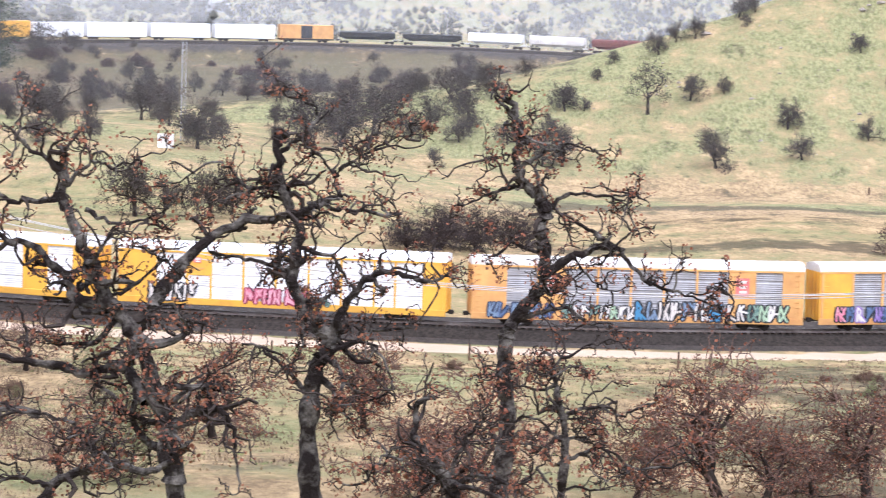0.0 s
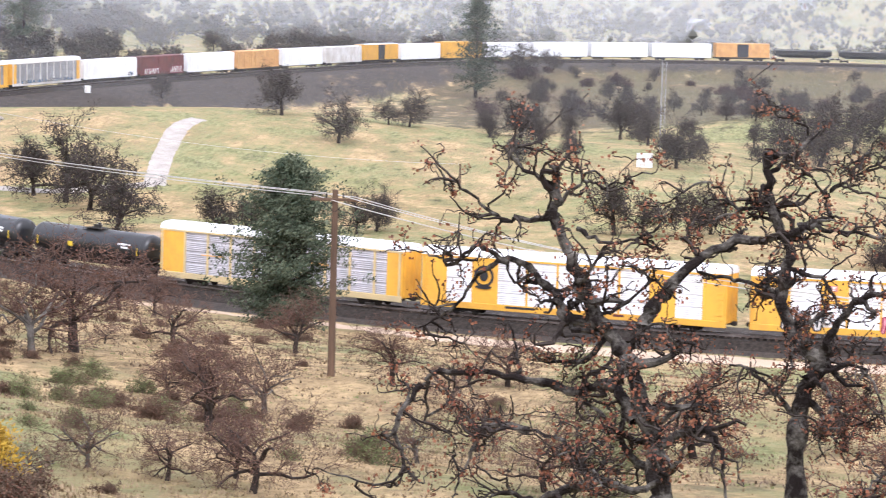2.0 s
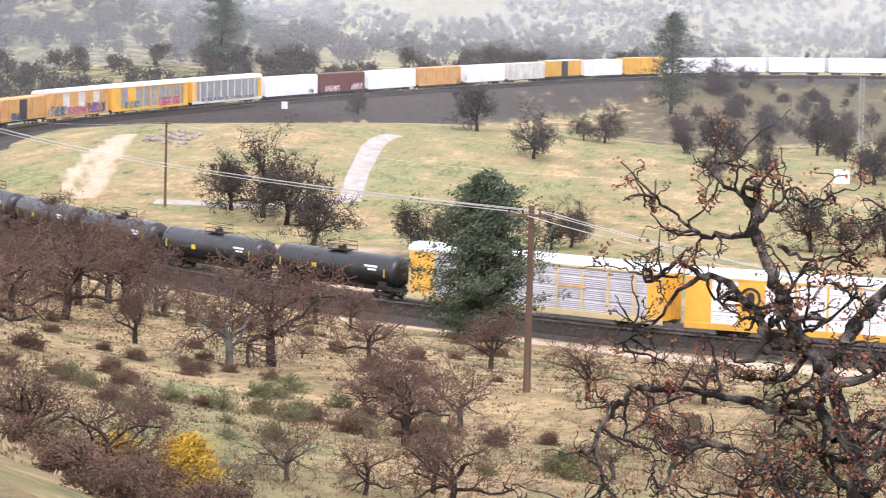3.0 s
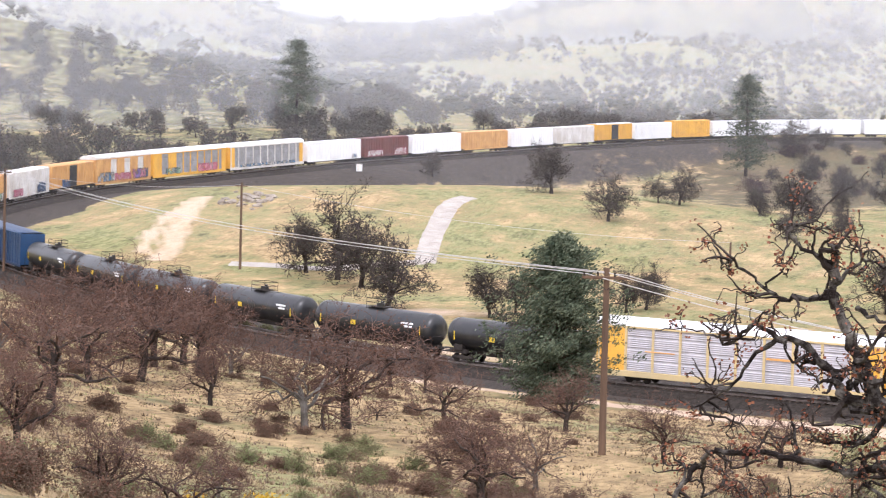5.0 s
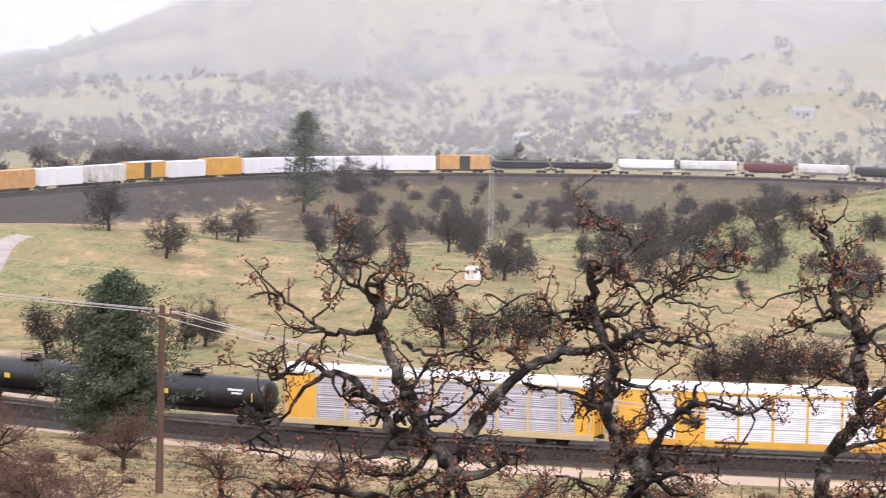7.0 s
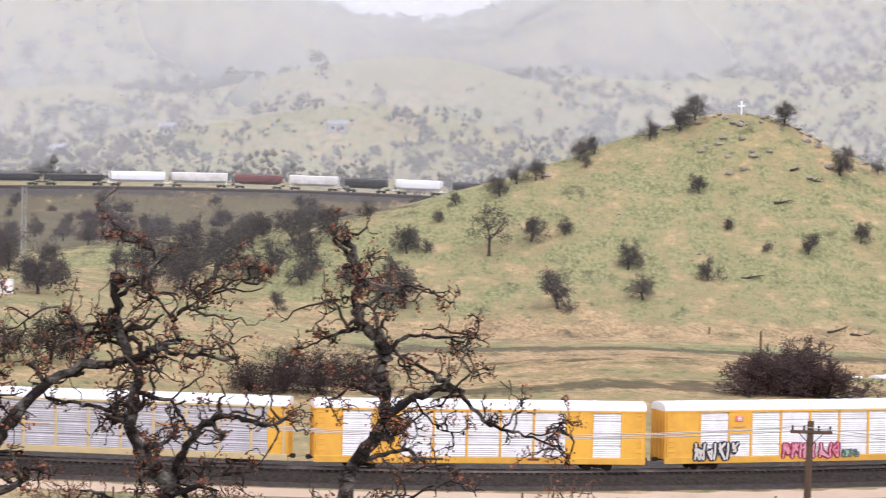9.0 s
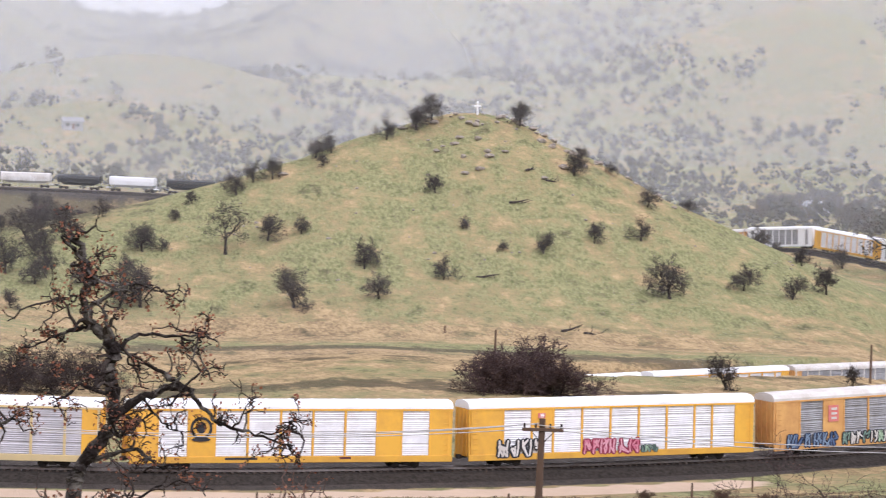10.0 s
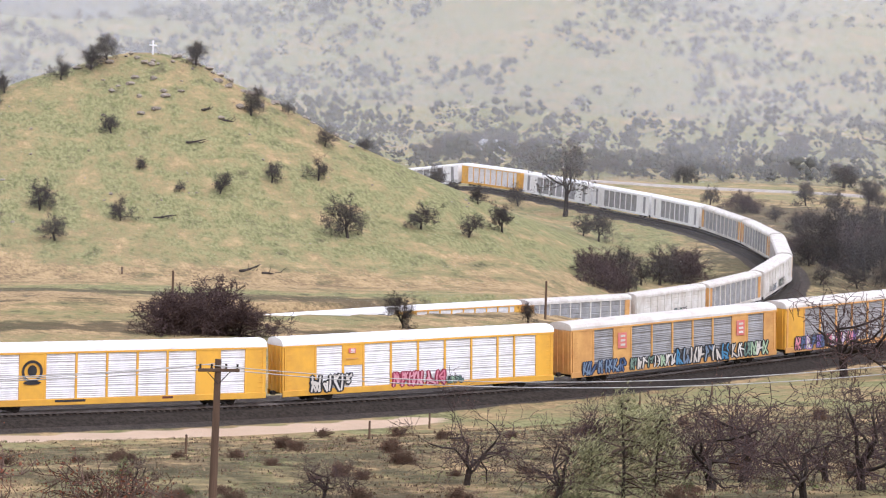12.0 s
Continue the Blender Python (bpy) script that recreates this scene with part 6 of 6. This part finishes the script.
rngr = random.Random(5)
rocks("boulder", "weathered brown boulder half sunk in grass", [(HILL_AZ + rngr.gauss(0.5, 1.3), HILL_D - abs(rngr.gauss(4, 9)), rngr.uniform(0.6, 2.0)) for _ in range(64)], 6)
rocks("boulder", "weathered brown boulder half sunk in grass", [(rngr.uniform(3, 17), rngr.uniform(485, 540), rngr.uniform(0.3, 0.9)) for _ in range(40)], 7)
rocks("boulder", "pale rubble stone heaped beside the dirt yard", [(rngr.gauss(-20.3, 0.35), rngr.gauss(428, 4), rngr.uniform(0.6, 1.8)) for _ in range(36)], 8)
rocks("boulder", "grey boulder on the far rocky slope", [(rngr.uniform(16, 27), rngr.uniform(950, 1250), rngr.uniform(1.5, 5)) for _ in range(60)], 9)


def strip(name, label, mat, ctrl, width, rise=0.06):
    """A track that lies on the ground, its edges a little ragged."""
    line = spline([(a, d, 0) for a, d in ctrl], 1.5)
    rng = random.Random(len(ctrl))
    t = np.gradient(line[:, :2], axis=0)
    t /= np.linalg.norm(t, axis=1)[:, None]
    cols = np.linspace(-0.5, 0.5, 7)
    X, Y = [], []
    for p, q in zip(line, t):
        for c in cols:
            w = width * c * (1 + rng.uniform(-0.08, 0.08) * (abs(c) > 0.4))
            X.append(p[0] + q[1] * w)
            Y.append(p[1] - q[0] * w)
    Z = ground_height(X, Y) + np.tile(np.where(np.abs(cols) > 0.45, -0.05, rise + 0.06 * np.sin(cols * 14)), len(line))
    k = len(cols)
    faces = [(i * k + j, i * k + j + 1, (i + 1) * k + j + 1, (i + 1) * k + j) for i in range(len(line) - 1) for j in range(k - 1)]
    return tagged(mesh_object(name, list(zip(X, Y, Z)), faces, mat, smooth=True), label, "road", kind="structure")


strip("road_gravel", "pale gravel track climbing over the green mound", GRAVEL, [(-16.44, 380), (-16.38, 390), (-16.27, 404), (-16.13, 414), (-15.97, 424), (-15.71, 432), (-15.42, 436)], 3.8, 0.10)
strip("road_dirt", "pale dirt track behind the railway", GRAVEL, [(-20.62, 374), (-19.65, 373), (-18.68, 371), (-17.47, 376), (-16.5, 381)], 4.0, 0.12)
strip("road_far", "pale gravel road beyond the loop", GRAVEL, [(18.95, 861), (20.04, 848), (21.48, 838), (23.28, 826), (25.18, 805)], 7.0, 0.5)


def cabinet(az, d, w, h, label):
    c = new("equipment_cabinet")
    tagged(c, label, "cabinet")
    part("housing", box(-w / 2, w / 2, -w / 3, w / 3, 0, h, 0.04), WHITE, c)
    part("lid", box(-w / 2 - 0.06, w / 2 + 0.06, -w / 3 - 0.06, w / 3 + 0.06, h, h + 0.12, 0.02), CREAM, c)
    part("door", box(-w * 0.35, w * 0.1, -w / 3 - 0.03, -w / 3, h * 0.12, h * 0.9), CREAM, c)
    c.matrix_basis = Matrix.Translation(place(az, d, -0.05))


cabinet(-5.95, 425, 2.4, 2.1, "white equipment cabinet in the valley grass")
cabinet(-17.87, 555, 1.1, 1.4, "small white relay cabinet beside the far track")


def signal(az, d):
    s = new("railway_signal")
    tagged(s, "slim railway signal mast with a white head", "signal")
    part("mast", add_rod(bmesh.new(), (0, 0, 0), (0, 0, 4.6), 0.07, 8), DULL, s)
    part("head", box(-0.28, 0.28, -0.2, 0.2, 3.9, 5.0, 0.08), WHITE, s)
    part("hood", box(-0.3, 0.3, -0.34, -0.2, 4.3, 4.7, 0.05), DARK, s)
    part("ladder", box(0.2, 0.5, 0.06, 0.1, 0.1, 4.0), DULL, s)
    s.matrix_basis = Matrix.Translation(place(az, d, -0.05))


signal(21.01, 536)


def lattice_mast(az, d, height):
    m = new("lattice_mast")
    tagged(m, "slender grey lattice mast standing among oaks", "mast")
    for a in range(3):
        x, y = 0.45 * math.cos(a * 2.094), 0.45 * math.sin(a * 2.094)
        part("leg", add_rod(bmesh.new(), (x, y, 0), (x, y, height), 0.035, 6), DULL, m)
    bm = bmesh.new()
    n = int(height / 0.9)
    for i in range(n):
        for a in range(3):
            p = (0.45 * math.cos(a * 2.094), 0.45 * math.sin(a * 2.094), i * 0.9)
            q = (0.45 * math.cos((a + 1) * 2.094), 0.45 * math.sin((a + 1) * 2.094), (i + 1) * 0.9)
            add_rod(bm, p, q, 0.018, 4)
    part("lacing", bm, DULL, m)
    m.matrix_basis = Matrix.Translation(place(az, d, -0.1))


lattice_mast(-5.61, 437, 16.2)



def fallen_log(az, d, length, turn):
    T = Tubes()
    rng = random.Random(int(az * 100))
    T.tube(wander(rng, (-length / 2, 0, 0.2), (1, 0, 0.02), length, 6, 0.10), [0.22, 0.24, 0.2, 0.18, 0.15, 0.1, 0.05], 8)
    for x in (-length * 0.2, length * 0.1, length * 0.3):
        T.tube(wander(rng, (x, 0, 0.25), (0.5, rng.uniform(-1, 1), 0.6), 1.6, 4, 0.3), [0.09, 0.07, 0.05, 0.03, 0.02], 5)
    ob = tagged(T.make("fallen_log", BARK), "dark fallen oak log lying in the grass", "log", group="fallen logs")
    ob.matrix_basis = Matrix.Translation(place(az, d)) @ Matrix.Rotation(radians(turn), 4, "Z")


for az, d, l, a in [(11.82, 465, 4.0, 10), (12.31, 464, 4.0, -8), (9.97, 494, 4.5, -25), (10.59, 521, 4.0, 5), (10.81, 532, 2.5, 20), (11.3, 530, 3.0, -10)]:
    fallen_log(az, d, l, a)

# fence posts below the near line
post = new("fence_post")
tagged(post, "short dark timber fence post in the grass", "fence post", group="fence posts")
part("post", add_rod(bmesh.new(), (0, 0, -0.2), (0.03, 0, 1.25), 0.09, 8, 0.075), POLE_WOOD, post)
part("cap", add_rod(bmesh.new(), (0.03, 0, 1.25), (0.03, 0, 1.30), 0.078, 8, 0.05), DARK, post)
for i, (az, d) in enumerate([(14.54, 188), (15.81, 220), (10.62, 173), (21.84, 238), (20.31, 232), (24.06, 244), (24.85, 239), (-3.58, 198), (0.69, 200), (5.2, 190)]):
    o = post if i == 0 else copy_thing(post, Matrix())
    o.matrix_basis = Matrix.Translation(place(az, d)) @ Matrix.Rotation(radians((i * 37) % 9 - 4), 4, "X")


def tufts(count, seed, az0, az1, d0, d1, name, label, mat, size):
    """Coarse grass that grows in clumps."""
    rng = np.random.default_rng(seed)
    az, d = rng.uniform(az0, az1, count * 2), np.sqrt(rng.uniform(d0 ** 2, d1 ** 2, count * 2))
    x, y = d * np.sin(np.radians(az)), d * np.cos(np.radians(az))
    keep = (ripples(x, y, 17, 5) + 0.7 * ripples(x, y, 6, 25) > rng.uniform(-1.2, 1.2, count * 2)) & (near_to(MAIN, x, y)[0] > 16)
    x, y = x[keep][:count], y[keep][:count]
    z = ground_height(x, y)
    verts, faces = [], []
    r = random.Random(seed)
    for px, py, pz in zip(x, y, z):
        s = size * r.uniform(0.5, 1.3)
        for _ in range(6):
            a, l = r.uniform(0, 6.28), r.uniform(0.3, 1.0)
            ox, oy = px + s * 0.5 * r.gauss(0, 1), py + s * 0.5 * r.gauss(0, 1)
            w = s * 0.2
            n0 = len(verts)
            verts += [(ox - w * math.sin(a), oy + w * math.cos(a), pz - 0.03), (ox + w * math.sin(a), oy - w * math.cos(a), pz - 0.03),
                      (ox + s * l * math.cos(a) * 0.6, oy + s * l * math.sin(a) * 0.6, pz + s * r.uniform(0.25, 0.6))]
            faces.append((n0, n0 + 1, n0 + 2))
    return tagged(mesh_object(name, verts, faces, mat), label, "grass", kind="stuff")


tufts(16000, 31, -27, 27, 80, 215, "dry_grass", "pale dry grass in clumps on the slope", STRAW_BLADE, 0.22)
tufts(9000, 34, -28, -8, 40, 110, "dry_grass", "pale dry grass in clumps below the rim", STRAW_BLADE, 0.16)
tufts(4500, 32, -27, 27, 85, 215, "green_grass", "fresh green grass in clumps on the slope", GREEN_BLADE, 0.16)
tufts(6000, 33, -27, 27, 85, 215, "brown_brush", "low brown brush in clumps on the slope", BRUSH_BLADE, 0.27)


# ---- far woods and settlement on the slopes behind ----
def far_woods(count, seed, lo, hi, name, label, az0=-30, az1=30, tall=1.0):
    """Oak crowns dotted over the far slopes, thicker in the hollows."""
    rng = np.random.default_rng(seed)
    n = count * 4
    az = rng.uniform(az0, az1, n)
    d = lo * (hi / lo) ** rng.uniform(0, 1, n)
    x, y = d * np.sin(np.radians(az)), d * np.cos(np.radians(az))
    e = np.where(d > 1400, 110.0, 55.0)
    lap = (bare_ground(x + e, y) + bare_ground(x - e, y) + bare_ground(x, y + e) + bare_ground(x, y - e)) / 4 - bare_ground(x, y)
    hollow = np.clip(lap / np.where(d > 1400, 3.6, 1.2), -1.7, 2.4) + 0.35 * ripples(x, y, 110, 17) + 0.4 * ripples(x, y, 330, 27)
    keep = rng.uniform(-2.4, 2.4, n) < hollow * 1.3
    az, d, x, y = az[keep][:count], d[keep][:count], x[keep][:count], y[keep][:count]
    z = ground_height(x, y)
    verts, faces = [], []
    r = random.Random(seed)
    for px, py, pz in zip(x, y, z):
        h = r.uniform(2.0, 5.5) if r.random() < 0.85 else r.uniform(6, 10)
        h *= tall
        w = h * r.uniform(0.35, 0.6)
        for _ in range(r.randint(7, 12)):
            a, q = r.uniform(0, 6.28), r.random() ** 0.5
            cx, cy, cz = px + w * q * math.cos(a), py + w * q * math.sin(a), pz + h * r.uniform(0.3, 0.95)
            s = h * r.uniform(0.14, 0.26)
            n0 = len(verts)
            for vx, vy, vz in ((1, 0, 0), (-0.5, 0.85, 0.1), (-0.5, -0.85, -0.1), (0, 0.1, 0.9), (0.1, 0, -0.8)):
                verts.append((cx + s * vx * r.uniform(0.6, 1.3), cy + s * vy * r.uniform(0.6, 1.3), cz + s * vz * r.uniform(0.6, 1.2)))
            faces += [(n0, n0 + 1, n0 + 3), (n0 + 1, n0 + 2, n0 + 3), (n0 + 2, n0, n0 + 3), (n0 + 1, n0, n0 + 4), (n0 + 2, n0 + 1, n0 + 4), (n0, n0 + 2, n0 + 4)]
    return tagged(mesh_object(name, verts, faces, DARK_LEAF), label, "woods", kind="stuff")


far_woods(6500, 3, 880, 1600, "far_woods", "scattered grey-green oaks over misty slopes", tall=0.95)
far_woods(13000, 4, 1400, 3300, "far_woods", "hazy oak woods on the distant mountains", tall=0.85)


def house(az, d, w, h, label):
    b = new("house")
    tagged(b, label, "house", group="far settlement")
    part("wall", box(-w / 2, w / 2, -3, 3, -1, h), DULL, b)
    bm = bmesh.new()
    v = [bm.verts.new(c) for c in ((-w / 2 - 0.4, -3.5, h), (w / 2 + 0.4, -3.5, h), (w / 2 + 0.4, 3.5, h), (-w / 2 - 0.4, 3.5, h), (-w / 2 - 0.4, 0, h + 1.8), (w / 2 + 0.4, 0, h + 1.8))]
    for f in ((0, 1, 5, 4), (2, 3, 4, 5), (1, 2, 5), (3, 0, 4), (3, 2, 1, 0)):
        bm.faces.new([v[i] for i in f])
    part("roof", bm, DULL, b)
    for x in (-w * 0.28, w * 0.2):
        part("window", box(x - 0.6, x + 0.6, -3.05, -2.98, h * 0.35, h * 0.75), INK, b)
    part("door", box(-0.5, 0.5, -3.06, -2.98, 0, 2.1), MAROON, b)
    b.matrix_basis = Matrix.Translation(place(az, d, 0)) @ Matrix.Rotation(radians(az * 7), 4, "Z")


for az, d, w in ((-4.9, 1060, 7), (-2.6, 1100, 6), (1.0, 1090, 8), (-19.5, 1350, 12), (-11.8, 1700, 12), (3.4, 1900, 14), (16.9, 1010, 9)):
    house(az, d, w, 3.0, "small pale house with a low roof in the valley")

# ---- haze of distance, imitated by added translucent sheets across the valley ----
HAZE = bpy.data.materials.new("distance_haze")
HAZE.use_nodes = True
mn, ml = HAZE.node_tree.nodes, HAZE.node_tree.links
mn.remove(mn["Principled BSDF"])
clear, lit, back, both, veil = mn.new("ShaderNodeBsdfTransparent"), mn.new("ShaderNodeBsdfDiffuse"), mn.new("ShaderNodeBsdfTranslucent"), mn.new("ShaderNodeMixShader"), mn.new("ShaderNodeMixShader")
lit.inputs[0].default_value = back.inputs[0].default_value = (0.925, 0.943, 0.98, 1)
mtc, mtn, mtr = mn.new("ShaderNodeTexCoord"), mn.new("ShaderNodeTexNoise"), mn.new("ShaderNodeMapRange")
mtn.inputs["Scale"].default_value, mtn.inputs["Detail"].default_value = 0.004, 3
mtr.inputs[1].default_value, mtr.inputs[2].default_value, mtr.inputs[3].default_value, mtr.inputs[4].default_value = 0.3, 0.7, 0.13, 0.24
ml.new(mtc.outputs["Object"], mtn.inputs["Vector"])
ml.new(mtn.outputs[0], mtr.inputs[0])
mts, mtd, mta, mtm = mn.new("ShaderNodeSeparateXYZ"), mn.new("ShaderNodeMath"), mn.new("ShaderNodeMapRange"), mn.new("ShaderNodeMath")
mtd.operation, mtm.operation = "DIVIDE", "MULTIPLY"
mta.inputs[1].default_value, mta.inputs[2].default_value, mta.inputs[3].default_value, mta.inputs[4].default_value = 0.12, 0.36, 1.0, 0.74
ml.new(mtc.outputs["Object"], mts.inputs[0])
ml.new(mts.outputs[0], mtd.inputs[0])
ml.new(mts.outputs[1], mtd.inputs[1])
ml.new(mtd.outputs[0], mta.inputs[0])
ml.new(mtr.outputs[0], mtm.inputs[0])
ml.new(mta.outputs[0], mtm.inputs[1])
mto, mtk = mn.new("ShaderNodeObjectInfo"), mn.new("ShaderNodeMath")
mtk.operation = "MULTIPLY"
ml.new(mtm.outputs[0], mtk.inputs[0])
ml.new(mto.outputs["Alpha"], mtk.inputs[1])
ml.new(mtk.outputs[0], veil.inputs[0])
ml.new(lit.outputs[0], both.inputs[1])
ml.new(back.outputs[0], both.inputs[2])
ml.new(clear.outputs[0], veil.inputs[1])
ml.new(both.outputs[0], veil.inputs[2])
ml.new(veil.outputs[0], mn["Material Output"].inputs[0])
# each haze sheet by its distance and how strongly it veils
for r, thick in ((395, 0.15), (565, 0.25), (850, 1.0), (960, 1.1), (1130, 1.3), (1450, 1.4), (1850, 1.5), (2450, 1.5)):
    verts, faces = [], []
    for i in range(61):
        a = radians(-45 + 1.5 * i)
        # the sheet near 850 m is bent to stand behind the far railway
        q = (r + (25 * min(1, max(0, (i * 1.5 - 34) / 6)) - 75 * min(1, max(0, (34 - i * 1.5) / 8)) if 700 < r < 900 else 0)) * (1 + 0.02 * math.sin(i * 0.7 + r) + 0.015 * math.sin(i * 0.23 + r))
        for z in (-60, 60, 200, 700):
            verts.append((q * math.sin(a), q * math.cos(a), z))
    faces = [(i * 4 + j, i * 4 + j + 1, (i + 1) * 4 + j + 1, (i + 1) * 4 + j) for i in range(60) for j in range(3)]
    bank = tagged(mesh_object("mist_bank", verts, faces, HAZE, smooth=True), "translucent pale sheet standing in for distance haze", "mist", kind="structure")
    bank.color = (1, 1, 1, thick)


motions()
